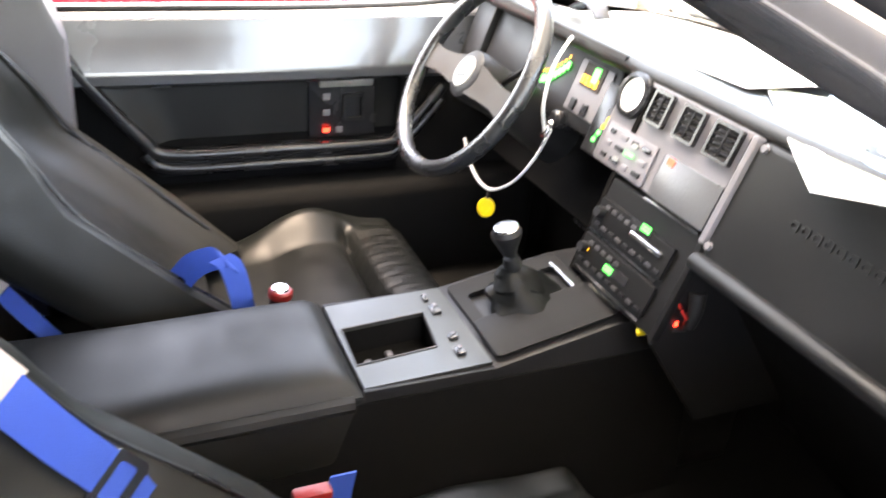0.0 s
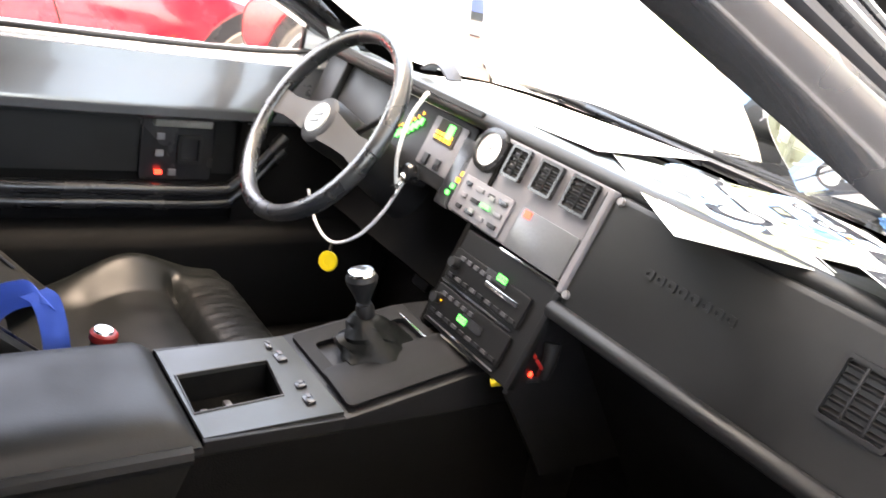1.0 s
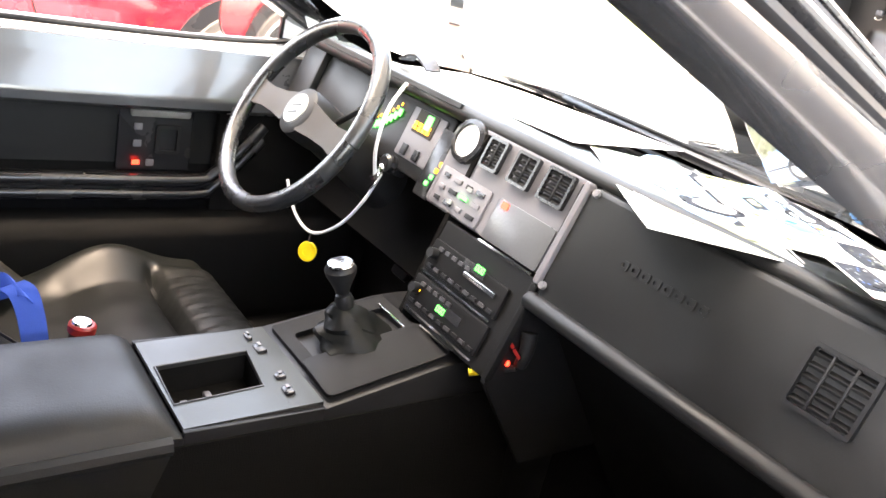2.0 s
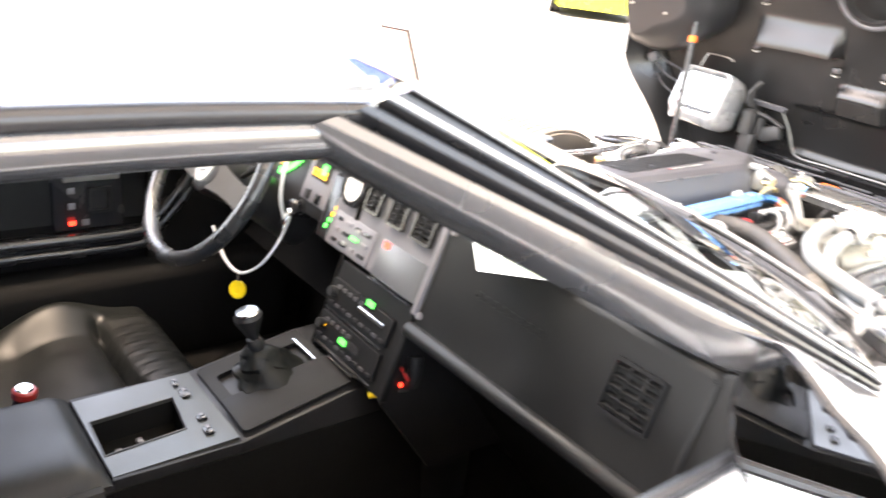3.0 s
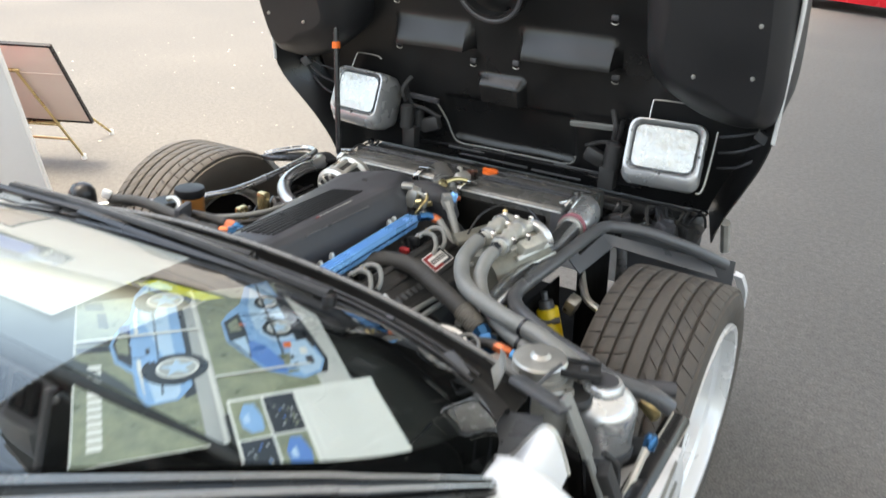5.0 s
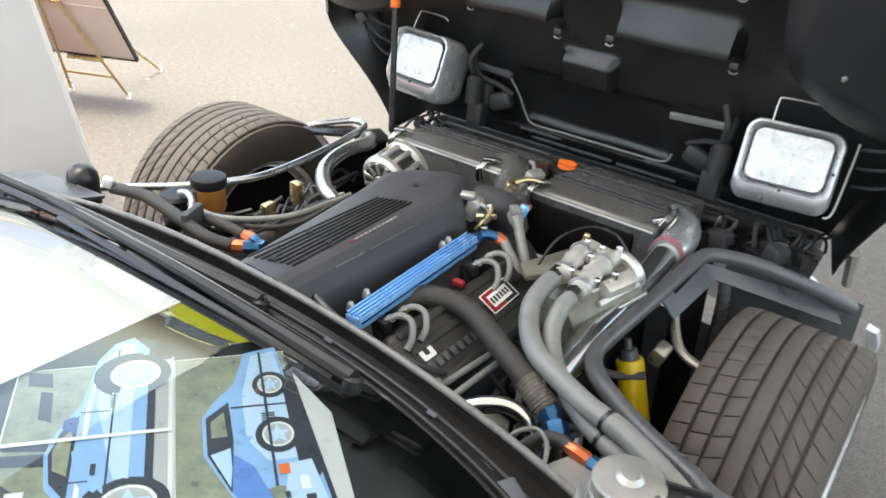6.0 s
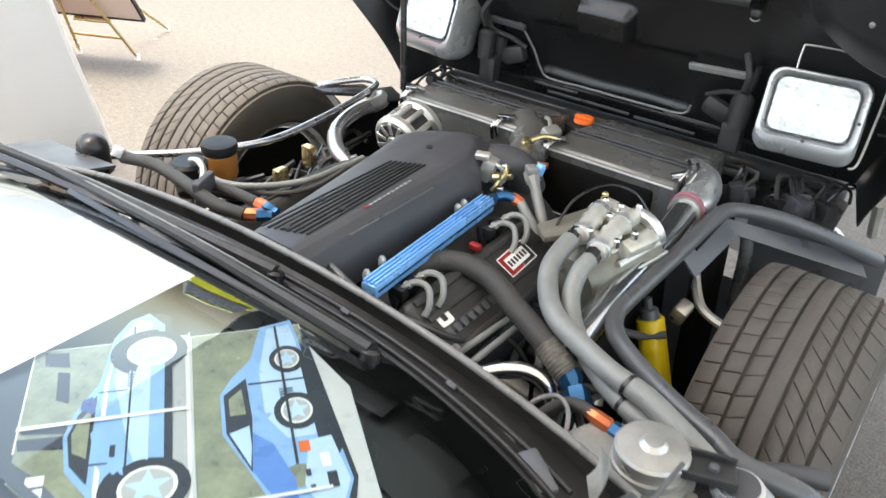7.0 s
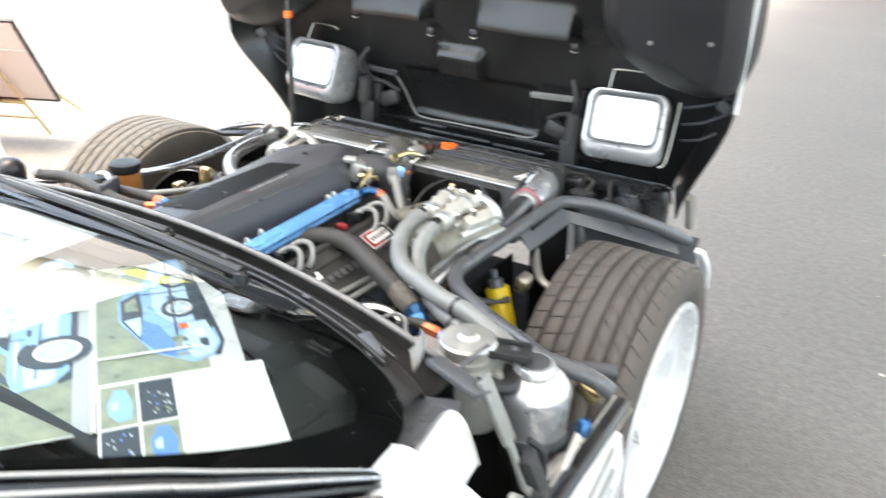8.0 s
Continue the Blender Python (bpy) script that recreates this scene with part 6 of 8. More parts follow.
def printed_nose(shape):
    """A blue coupe seen from its front corner, its nose towards the sheet's left edge."""
    def put(nm, pts, mat, up):
        shape(nm, pts, mat, up, 0.100, 0.0, 1.0)
    put("printed_shadow", [(0.024, 0.060), (0.060, 0.051), (0.30, 0.070), (0.335, 0.078), (0.30, 0.085), (0.03, 0.080)], PRINTDARK, 0.0007)
    put("printed_body", [(0.345, 0.085), (0.336, 0.124), (0.275, 0.140), (0.242, 0.165), (0.215, 0.178), (0.150, 0.178), (0.090, 0.155), (0.050, 0.140), (0.014, 0.094), (0.026, 0.068), (0.058, 0.056), (0.130, 0.062), (0.200, 0.076), (0.300, 0.080)], PRINTBLUE, 0.0009)
    put("printed_flank", [(0.335, 0.088), (0.330, 0.116), (0.250, 0.132), (0.170, 0.132), (0.130, 0.112), (0.130, 0.070), (0.200, 0.080), (0.300, 0.084)], PRINTPALE, 0.0011)
    put("printed_hood", [(0.150, 0.150), (0.090, 0.152), (0.052, 0.136), (0.030, 0.112), (0.070, 0.112), (0.125, 0.128)], PRINTMID, 0.0012)
    put("printed_bumper", [(0.125, 0.068), (0.122, 0.092), (0.060, 0.104), (0.022, 0.092), (0.030, 0.070), (0.058, 0.059)], PRINTPALE, 0.0013)
    put("printed_window", [(0.240, 0.148), (0.214, 0.174), (0.150, 0.174), (0.088, 0.152), (0.170, 0.146)], PRINTDARK, 0.0014)
    put("printed_pane", [(0.222, 0.154), (0.206, 0.169), (0.178, 0.169), (0.178, 0.152)], GRASS, 0.0016)
    put("printed_windshield", [(0.150, 0.171), (0.096, 0.153), (0.125, 0.150), (0.158, 0.150)], PRINTPALE, 0.0016)
    put("printed_line", [(0.335, 0.104), (0.335, 0.107), (0.090, 0.109), (0.090, 0.106)], PRINTDARK, 0.0015)
    put("printed_line", [(0.225, 0.082), (0.228, 0.082), (0.230, 0.146), (0.227, 0.146)], PRINTDARK, 0.0015)
    put("printed_marker", [(0.106, 0.092), (0.122, 0.092), (0.122, 0.103), (0.106, 0.103)], ORANGETAPE, 0.0018)
    put("printed_lamp", [(0.100, 0.074), (0.080, 0.074), (0.080, 0.084), (0.100, 0.084)], PAPER, 0.0018)
    put("printed_lamp", [(0.072, 0.071), (0.050, 0.071), (0.050, 0.081), (0.072, 0.081)], PRINTDARK, 0.0018)
    put("printed_intake", [(0.058, 0.094), (0.048, 0.094), (0.048, 0.099), (0.058, 0.099)], PRINTDARK, 0.0018)
    put("printed_intake", [(0.080, 0.096), (0.070, 0.096), (0.070, 0.101), (0.080, 0.101)], PRINTDARK, 0.0018)
    for x, y, r in ((0.266, 0.098, 0.026), (0.172, 0.098, 0.031)):
        printed_wheel(shape, x + 0.1, y, r, 0.80)
    for j in range(5):
        put("printed_louvre", [(0.192 + 0.0045 * j, 0.098), (0.1945 + 0.0045 * j, 0.098), (0.1945 + 0.0045 * j, 0.113), (0.192 + 0.0045 * j, 0.113)], PRINTDARK, 0.0017)


# the spread with two photographs of a pale blue car, and the text page with four small pictures
root, block, shape = page(-0.994, 0.3105, 0.45, 0.35, "photo_spread", "printed sheet with photographs of a pale blue sports car", 0.002)
block("paper", 0.0, 0.44, 0.208, 0.382, PAPER, 0.0)
block("paper", 0.06, 0.435, 0.075, 0.208, PAPER, 0.0)
shape("paper_margin", [(0.06, 0.034), (0.30, 0.034), (0.405, 0.076), (0.06, 0.076)], PRINTSILVER, 0.0004, 0, 0, 1)
block("grass_photo", 0.002, 0.438, 0.216, 0.380, GRASS, 0.0005)
block("grass_photo", 0.062, 0.433, 0.076, 0.206, GRASS, 0.0005)
block("grey_road", 0.002, 0.438, 0.214, 0.233, PRINTGREY, 0.0006)
for x0, x1, y0, y1 in ((0.262, 0.283, 0.318, 0.380), (0.286, 0.30, 0.33, 0.38), (0.335, 0.39, 0.335, 0.352), (0.40, 0.43, 0.34, 0.37)):
    shape("printed_trees", [(x0, y0), (x1, y0 + 0.004), (x1 + 0.004, y1), (x0 + 0.008, y1 - 0.003)], PRINTDARK, 0.0008, 0, 0, 1)
printed_side(shape, 0.3025, 0.241, 0.362)
printed_nose(shape)
for k in range(12):
    block("title_bar", 0.028 + 0.0172 * k, 0.0415 + 0.0172 * k, 0.347, 0.364, PAPER, 0.0012)
block("fold_line", 0.0, 0.44, 0.2075, 0.2095, PRINTSILVER, 0.0030)
block("crease", 0.298, 0.3035, 0.212, 0.382, PAPER, 0.0030)
block("crease", 0.148, 0.1525, 0.078, 0.206, PAPER, 0.0030)
root, block, shape = page(-1.127, 0.3305, 0.190, 0.188, "text_page", "white text page with four small photographs", 0.024, curl=0.004)
block("paper", 0.0, 0.188, 0.0, 0.184, PAPER, 0.0)
for i in range(2):
    for j in range(2):
        x, y = 0.098 + 0.045 * i - 0.088, 0.104 + 0.040 * j
        x = 0.022 + 0.082 * i
        block("small_photo", x, x + 0.078, y, y + 0.037, (GRASS, PRINTDARK, PRINTDARK, GRASS)[i + 2 * j], 0.0005)
        if (i + j) % 2 == 0:
            shape("small_car", [(0.010, 0.006), (0.040, 0.004), (0.068, 0.010), (0.070, 0.022), (0.046, 0.030), (0.024, 0.029), (0.008, 0.020)], (PRINTMID, PRINTDEEP, PRINTDEEP, PRINTBLUE)[i + 2 * j], 0.0010, x, y, 1)
            shape("small_window", [(0.030, 0.019), (0.050, 0.019), (0.044, 0.026), (0.032, 0.026)], PRINTPALE, 0.0013, x, y, 1)
        else:
            rnd = random.Random(5 + i)
            for k in range(16):
                a, b, w = rnd.uniform(0.006, 0.066), rnd.uniform(0.004, 0.030), rnd.uniform(0.003, 0.008)
                shape("small_engine_glint", [(a, b), (a + w, b + 0.001), (a + 0.8 * w, b + 0.003), (a, b + 0.002)], rnd.choice((PRINTGREY, PRINTSILVER, GRASS, PRINTMID)), 0.0010, x, y, 1)
for k in range(20):
    block("text_line", 0.022 + 0.0078 * k, 0.0232 + 0.0078 * k, 0.030 + 0.006 * ((k * 5) % 3), 0.092, PRINTSILVER, 0.0005)
block("text_line", 0.022, 0.17, 0.0965, 0.0975, PRINTSILVER, 0.0005)
# Added white sheet stands in for sky glare on the glass above.
root, block, shape = page(-0.431, 0.508, 0.42, 0.26, "glare_sheet", "blank white sheet on the dash, standing in for windshield glare", 0.008, turn=36.9)
block("paper", 0.0, 0.58, 0.0, 0.27, PAPER, 0.0)

# ---- the sports car: engine bay ----
eng = part("engine", prism([(-0.24, 0.35), (0.24, 0.35), (0.27, 0.60), (0.16, 0.72), (-0.16, 0.72), (-0.27, 0.60)], "y", -0.46, 0.10, 0.02), ENGINE, car, "fuel-injected V8 engine under a dark cover")


def along(pairs, x):
    """A value read off a broken line of (x, value) pairs."""
    for (a, p), (b, q) in zip(pairs, pairs[1:]):
        if x <= b:
            return p + (q - p) * max(0.0, (x - a) / (b - a))
    return pairs[-1][1]


def cover(u, v):
    """The intake cover's skin: u across, v from the firewall forward; it widens and its nose is cut off at both corners."""
    left = -0.036 - 0.092 * v
    prof = [(left - 0.020, 0.735), (left - 0.006, 0.806 - 0.016 * v), (left + 0.004, 0.826 - 0.016 * v), (left + 0.016, 0.838 - 0.012 * v), (0.0, 0.8455), (0.064, 0.844), (0.076, 0.840), (0.086, 0.830), (0.097, 0.795), (0.101, 0.742)]
    k = u * (len(prof) - 1)
    i = min(int(k), len(prof) - 2)
    p = Vector(prof[i]).lerp(Vector(prof[i + 1]), k - i)
    end = along([(-0.16, -0.06), (-0.125, -0.045), (-0.08, 0.034), (0.035, 0.062), (0.085, -0.046), (0.12, -0.062)], p.x)
    drop = 0.030 * smooth_step(0.86, 1.0, v) ** 2
    return Vector((p.x, -0.515 + (end + 0.515) * v, p.y - drop * (p.y > 0.77)))


cov = part("intake_cover", sheet(cover, 54, 36, 0.006), COVER, eng, "dark grey ribbed intake cover")
part("cover_front", sheet(lambda u, v: cover(0.05 + 0.90 * u, 1.0) + Vector((0, -0.004, -0.075 * v - 0.004)), 30, 3, 0.003), ENGINE, cov)
# Grooves drawn as raised strips, their shade put into the black.
for k in range(8):
    x = -0.012 + 0.0098 * k
    part("groove_strip", box((x - 0.001 * k, -0.345 + 0.004 * k, 0.8462), (0.0042, 0.31, 0.003), 0.0012, rot=(0, 0, 0.35 * k)), COVERBLACK, cov)
# Paler bar paints the highlight along the chamfer.
part("chamfer_highlight", box((0.0885, -0.305, 0.8285), (0.004, 0.215, 0.004), 0.0015, rot=(0, 40, 0)), FRAME, cov)
for k in range(11):
    part("raised_mark", box((0.0665 - 0.0005 * k, -0.347 + 0.0117 * k, 0.8448), (0.0036 if k % 3 else 0.0048, 0.0085, 0.0008), 0.0003), CLOTHRED if k == 0 else ALLOY, cov)
for x, y in ((-0.003, -0.377), (0.044, -0.381), (0.021, -0.479), (0.004, -0.10)):
    part("cover_bolt", lathe([(0, 0), (0.0065, 0), (0.0055, 0.004), (0, 0.004)], (x, y, 0.845), (0, 0, 1), 10), COVERBLACK, cov)
# fuel rail beside the cover
rail_m = pose(0.148, -0.270, 0.773, 0, 0, 3.4)
rail = part("fuel_rail", turned(box((0, 0, 0), (0.030, 0.355, 0.024), 0.004), rail_m), BLUE, eng, "blue anodised fuel rail")
for k in range(4):
    part("rail_fin", turned(box((-0.0110 + 0.0073 * k, 0, 0.0135), (0.0034, 0.350, 0.006), 0.001), rail_m), BLUE, rail)
part("rail_groove", turned(box((0.0155, 0, 0.002), (0.002, 0.345, 0.004), 0.0008), rail_m), DEEPBLUE, rail)
part("rail_end", turned(lathe([(0, 0), (0.012, 0), (0.012, 0.018), (0.009, 0.022), (0.009, 0.034), (0, 0.034)], (0, 0.176, 0), (0, 1, 0), 6), rail_m), DEEPBLUE, rail)
part("rail_elbow", tube([(0.135, -0.062, 0.772), (0.148, -0.048, 0.773), (0.166, -0.042, 0.770)], 0.0105, 10), DEEPBLUE, rail)
part("orange_fitting", lathe([(0, 0), (0.011, 0), (0.012, 0.006), (0.010, 0.022), (0, 0.022)], (0.158, -0.042, 0.771), (0.95, 0.10, -0.25), 8), ORANGE, rail, "orange anodised fitting")
part("fuel_line", tube([(0.176, -0.040, 0.766), (0.195, -0.050, 0.755), (0.222, -0.060, 0.735), (0.24, -0.07, 0.71)], 0.0095, 10), PIPE, rail)
for x, y in ((0.122, -0.166), (0.133, -0.385), (0.140, -0.430), (0.120, -0.145)):
    part("rail_bolt", lathe([(0, -0.006), (0.0065, -0.006), (0.0065, 0.004), (0.004, 0.009), (0, 0.009)], (x, y, 0.786), (0, 0, 1), 8), ALLOY, rail)
part("rail_tube", tube([(0.095, -0.462, 0.800), (0.135, -0.470, 0.792), (0.168, -0.462, 0.770), (0.190, -0.448, 0.745)], 0.0065, 8), FRAME, eng, "dull steel line over the rail end")
for k, y in enumerate((-0.395, -0.360, -0.150, -0.112)):
    part("injector", join(lathe([(0, 0), (0.010, 0), (0.011, 0.03), (0.008, 0.045), (0, 0.045)], (0.176, y, 0.715), (-0.3, 0, 1), 12), box((0.180, y, 0.752), (0.022, 0.018, 0.022), 0.004)), BLACK, eng)
    part("injector_wire", tube([(0.178, y, 0.756), (0.195, y + 0.016, 0.770), (0.218, y + 0.020, 0.768), (0.233, y + 0.006, 0.750), (0.234, y - 0.008, 0.735)], 0.0055, 8), PIPE, eng, "pale insulated injector lead")
    part("injector_clip", box((0.186, y + 0.010, 0.764), (0.014, 0.010, 0.008), 0.002), BRASS if k % 2 else ALLOY, eng)
part("red_clip", box((0.190, -0.205, 0.752), (0.022, 0.014, 0.012), 0.003), CLOTHRED, eng)
for s in (1, -1):
    m = basis((s * 0.235, -0.235, 0.688), (0.86, 0, -s * 0.50), (0, 1, 0))
    vc = part("valve_cover", turned(box((0, 0, 0), (0.130, 0.37, 0.075), 0.020, 3), m), VALVEBLACK, eng, "black finned valve cover with a red and white sticker" if s > 0 else "black finned valve cover")
    for k in range(4):
        part("cover_fin", turned(box((-0.048 + 0.032 * k, 0, 0.0385), (0.012, 0.33, 0.005), 0.002), m), VALVEBLACK, vc)
    for k in range(8):
        part("raised_mark", turned(box((0.020, -0.150 + 0.019 * k, 0.0415), (0.015, 0.012, 0.0016), 0.0005), m), FRAME, vc)
    for y in (-0.165, 0.165):
        part("cover_bolt", turned(lathe([(0, 0), (0.009, 0), (0.008, 0.010), (0, 0.010)], (0.045, y, 0.034), (0, 0, 1), 12), m), ALLOY, vc)
    for k in range(4):
        part("plug_lead", tube([(s * 0.27, -0.40 + 0.11 * k, 0.665), (s * 0.325, -0.39 + 0.11 * k, 0.655), (s * 0.36, -0.37 + 0.10 * k, 0.60), (s * 0.36, -0.36 + 0.10 * k, 0.52)], 0.0045, 6), ENGINE, eng)
        part("exhaust_runner", tube([(s * 0.29, -0.38 + 0.12 * k, 0.55), (s * 0.37, -0.36 + 0.11 * k, 0.52), (s * 0.41, -0.34 + 0.08 * k, 0.44)], 0.019, 10), ALLOY, eng)
# sticker: pale frame, red half, white field, dark bars
stick = basis((0.235, -0.235, 0.688), (0.86, 0, -0.50), (0, 1, 0)) @ pose(-0.010, 0.078, 0.0412, 0, 0, 3)
part("sticker", turned(plate(0.042, 0.084, 0.0008, 0.002), stick), PAPER, eng, "red and white sticker")
part("sticker_red", turned(plate(0.038, 0.040, 0.0005, 0.001), stick @ pose(0, -0.020, 0.0007)), CLOTHRED, eng)
part("sticker_dark", turned(plate(0.038, 0.038, 0.0005, 0.001), stick @ pose(0, 0.020, 0.0007)), PRINTDARK, eng)
part("sticker_field", turned(plate(0.024, 0.060, 0.0005, 0.001), stick @ pose(0, 0, 0.0011)), PAPER, eng)
for k in range(6):
    part("sticker_bar", turned(plate(0.012, 0.006, 0.0004, 0.001), stick @ pose(0, -0.024 + 0.0095 * k, 0.0015)), PRINTDARK, eng)
part("maker_plate", turned(plate(0.030, 0.030, 0.003, 0.004, bevel=0.001, hole=(0.016, 0.012, 0.003)), basis((0.247, -0.372, 0.722), (0.86, 0, -0.5), (0, 1, 0))), PAPER, eng, "small white plate on the valve cover")
part("rear_bracket", tube([(0.205, -0.425, 0.735), (0.245, -0.43, 0.742), (0.285, -0.42, 0.735), (0.30, -0.39, 0.715)], 0.006, 8), ENGINE, eng)
# throttle body and plenum elbow
thr = part("throttle_body", tube([(-0.015, 0.020, 0.770), (0.035, 0.048, 0.776), (0.074, 0.076, 0.772), (0.096, 0.096, 0.752), (0.104, 0.112, 0.71)], [0.034, 0.037], 24), COVER, eng, "dark grey throttle elbow")
part("throttle_flange", lathe([(0.0, -0.006), (0.041, -0.006), (0.041, 0.006), (0.0, 0.006)], (0.022, 0.040, 0.772), (0.8, 0.5, 0.05), 24), COVER, thr)
part("throttle_bracket", join(box((0.090, -0.024, 0.802), (0.026, 0.030, 0.048), 0.005, rot=(0, 18, 10)), box((0.104, -0.012, 0.782), (0.030, 0.022, 0.018), 0.004), box((0.082, -0.034, 0.830), (0.030, 0.020, 0.012), 0.004, rot=(10, 0, 20)), tube([(0.092, -0.035, 0.822), (0.112, -0.020, 0.812), (0.116, -0.005, 0.788), (0.108, -0.010, 0.768)], 0.005, 8)), ALLOY, eng, "cast throttle bracket")
part("throttle_lever", tube([(0.110, -0.040, 0.768), (0.118, -0.030, 0.785), (0.122, -0.010, 0.800), (0.112, 0.004, 0.806)], 0.004, 8), BRASS, eng)
for k, (y, z) in enumerate(((0.0, 0.800), (0.012, 0.776), (-0.02, 0.762), (-0.045, 0.80))):
    part("linkage_pin", lathe([(0, 0), (0.007, 0), (0.006, 0.014), (0, 0.014)], (0.104 + 0.004 * k, y, z), (1, 0.2, 0.3), 10), BRASS if k % 2 else CHROME, eng)
part("white_fitting", join(lathe([(0, 0), (0.016, 0), (0.016, 0.020), (0.012, 0.026), (0.010, 0.050), (0.007, 0.056), (0, 0.056)], (0.142, 0.050, 0.782), (0.62, -0.60, -0.30), 8), box((0.146, 0.044, 0.792), (0.030, 0.022, 0.016), 0.004, rot=(0, 0, -44)), tube([(0.176, 0.016, 0.766), (0.205, -0.014, 0.748), (0.235, -0.04, 0.72)], 0.0105, 10)), PIPE, eng, "pale hose fitting")
part("blue_fitting", lathe([(0, 0), (0.011, 0), (0.011, 0.016), (0.008, 0.022), (0, 0.022)], (0.150, 0.062, 0.778), (0.2, 0.3, 0.9), 6), BLUE, eng)
part("red_tab", box((0.108, 0.150, 0.752), (0.030, 0.016, 0.010), 0.003, rot=(0, 0, 20)), ORANGE, eng)
# compressor: ribbed drum, two cast manifolds on top, mounting ear, hose fittings
comp = part("compressor", lathe([(0, -0.118), (0.050, -0.118), (0.062, -0.098), (0.064, 0.05), (0.058, 0.070), (0.03, 0.082), (0, 0.082)], (0.362, -0.005, 0.700), (0.20, 0.95, 0.05), 32), EAR, eng, "cast aluminium compressor with two hoses")
for k in range(9):
    a = math.pi * (-0.05 + 0.13 * k)
    part("compressor_rib", box((0.362 + 0.063 * math.cos(a), -0.010, 0.700 + 0.063 * math.sin(a)), (0.012, 0.135, 0.012), 0.003, rot=(0, -math.degrees(a) + 90, -10)), ALLOY, comp)
for x, y, ln in ((0.330, -0.042, 0.125), (0.378, -0.062, 0.150)):
    line = [(x + 0.004, y - ln / 2, 0.782), (x - 0.004, y, 0.785), (x - 0.016, y + ln / 2, 0.780)]
    part("manifold_tube", tube(line, 0.0165, 14), CASTBRIGHT, comp, "bright cast manifold")
    for k in range(3):
        part("manifold_collar", lathe([(0, -0.007), (0.020, -0.007), (0.0215, 0.0), (0.020, 0.007), (0, 0.007)], Vector(line[0]).lerp(Vector(line[2]), 0.12 + 0.36 * k), (-0.16, 0.98, 0.02), 6 if k % 2 else 14), CASTBRIGHT if k % 2 else POLISHED, comp)
part("manifold_bridge", join(box((0.350, -0.010, 0.778), (0.075, 0.026, 0.022), 0.006, rot=(0, 0, -14)), box((0.340, 0.036, 0.774), (0.085, 0.030, 0.024), 0.006, rot=(0, 0, -14)), box((0.360, -0.075, 0.774), (0.050, 0.020, 0.020), 0.006, rot=(0, 0, -14)), box((0.405, -0.015, 0.752), (0.030, 0.085, 0.036), 0.008, rot=(0, 25, -14))), CASTBRIGHT, comp)
part("end_ring", lathe([(0.0, -0.008), (0.044, -0.008), (0.047, 0.0), (0.044, 0.010), (0.030, 0.014), (0, 0.012)], (0.385, 0.058, 0.742), (0.25, 0.90, 0.30), 24), POLISHED, comp)
for x, y in ((0.327, -0.108), (0.379, -0.132)):
    part("hose_fitting", lathe([(0, -0.022), (0.013, -0.022), (0.015, -0.004), (0.012, 0.002), (0.012, 0.010), (0.0155, 0.012), (0.0155, 0.032), (0, 0.032)], (x, y + 0.006, 0.784), (0.10, -0.98, -0.08), 8), CHROME, comp)
for x, y, z in ((0.318, 0.02, 0.792), (0.352, 0.010, 0.796), (0.372, 0.045, 0.788), (0.302, 0.05, 0.786), (0.353, -0.035, 0.796), (0.395, -0.09, 0.786), (0.402, -0.03, 0.776), (0.345, -0.09, 0.788)):
    part("block_bolt", lathe([(0, -0.006), (0.007, -0.006), (0.007, 0.007), (0.004, 0.010), (0, 0.010)], (x, y, z), (0.1, 0, 1), 6), BRASS if x < 0.31 else CHROME, comp)
for k in range(5):
    part("drum_bolt", lathe([(0, 0), (0.005, 0), (0.005, 0.006), (0, 0.006)], (0.345 + 0.040 * math.cos(1.2 * k), -0.120, 0.695 + 0.040 * math.sin(1.2 * k)), (-0.2, -0.95, -0.05), 6), ALLOY, comp)
part("compressor_loop", tube([(0.270, -0.080, 0.755), (0.272, -0.01, 0.795), (0.300, 0.060, 0.806), (0.345, 0.085, 0.796), (0.385, 0.07, 0.775)], 0.0026, 6), SATIN, comp)
part("compressor_ear", prism([(0.240, -0.085), (0.290, 0.058), (0.318, 0.062), (0.318, -0.055), (0.275, -0.118)], "z", 0.752, 0.764, 0.003), EAR, comp, "dull cast mounting ear")
# insulated pipes from the compressor across the wheelhouse
part("grey_hose", tube([(0.330, -0.128, 0.784), (0.331, -0.160, 0.780), (0.337, -0.205, 0.768), (0.366, -0.256, 0.758), (0.409, -0.302, 0.757), (0.466, -0.331, 0.755), (0.528, -0.356, 0.752), (0.588, -0.368, 0.748), (0.665, -0.392, 0.732), (0.71, -0.405, 0.715)], 0.0168, 16), PIPE, car, "grey insulated coolant pipe")
part("grey_hose", tube([(0.382, -0.155, 0.780), (0.381, -0.185, 0.772), (0.392, -0.228, 0.752), (0.425, -0.272, 0.734), (0.475, -0.318, 0.726), (0.525, -0.352, 0.722), (0.568, -0.372, 0.720), (0.62, -0.385, 0.712)], 0.0150, 16), PIPE, car, "grey insulated coolant pipe")
part("pipe_clamp", lathe([(0.0168, -0.003), (0.0185, -0.003), (0.0185, 0.003), (0.0168, 0.003)], (0.560, -0.363, 0.750), (0.9, -0.3, -0.06), 18), SATIN, car)
part("pipe_clamp", lathe([(0.0150, -0.003), (0.0168, -0.003), (0.0168, 0.003), (0.0150, 0.003)], (0.560, -0.369, 0.7205), (0.9, -0.4, -0.05), 18), SATIN, car)
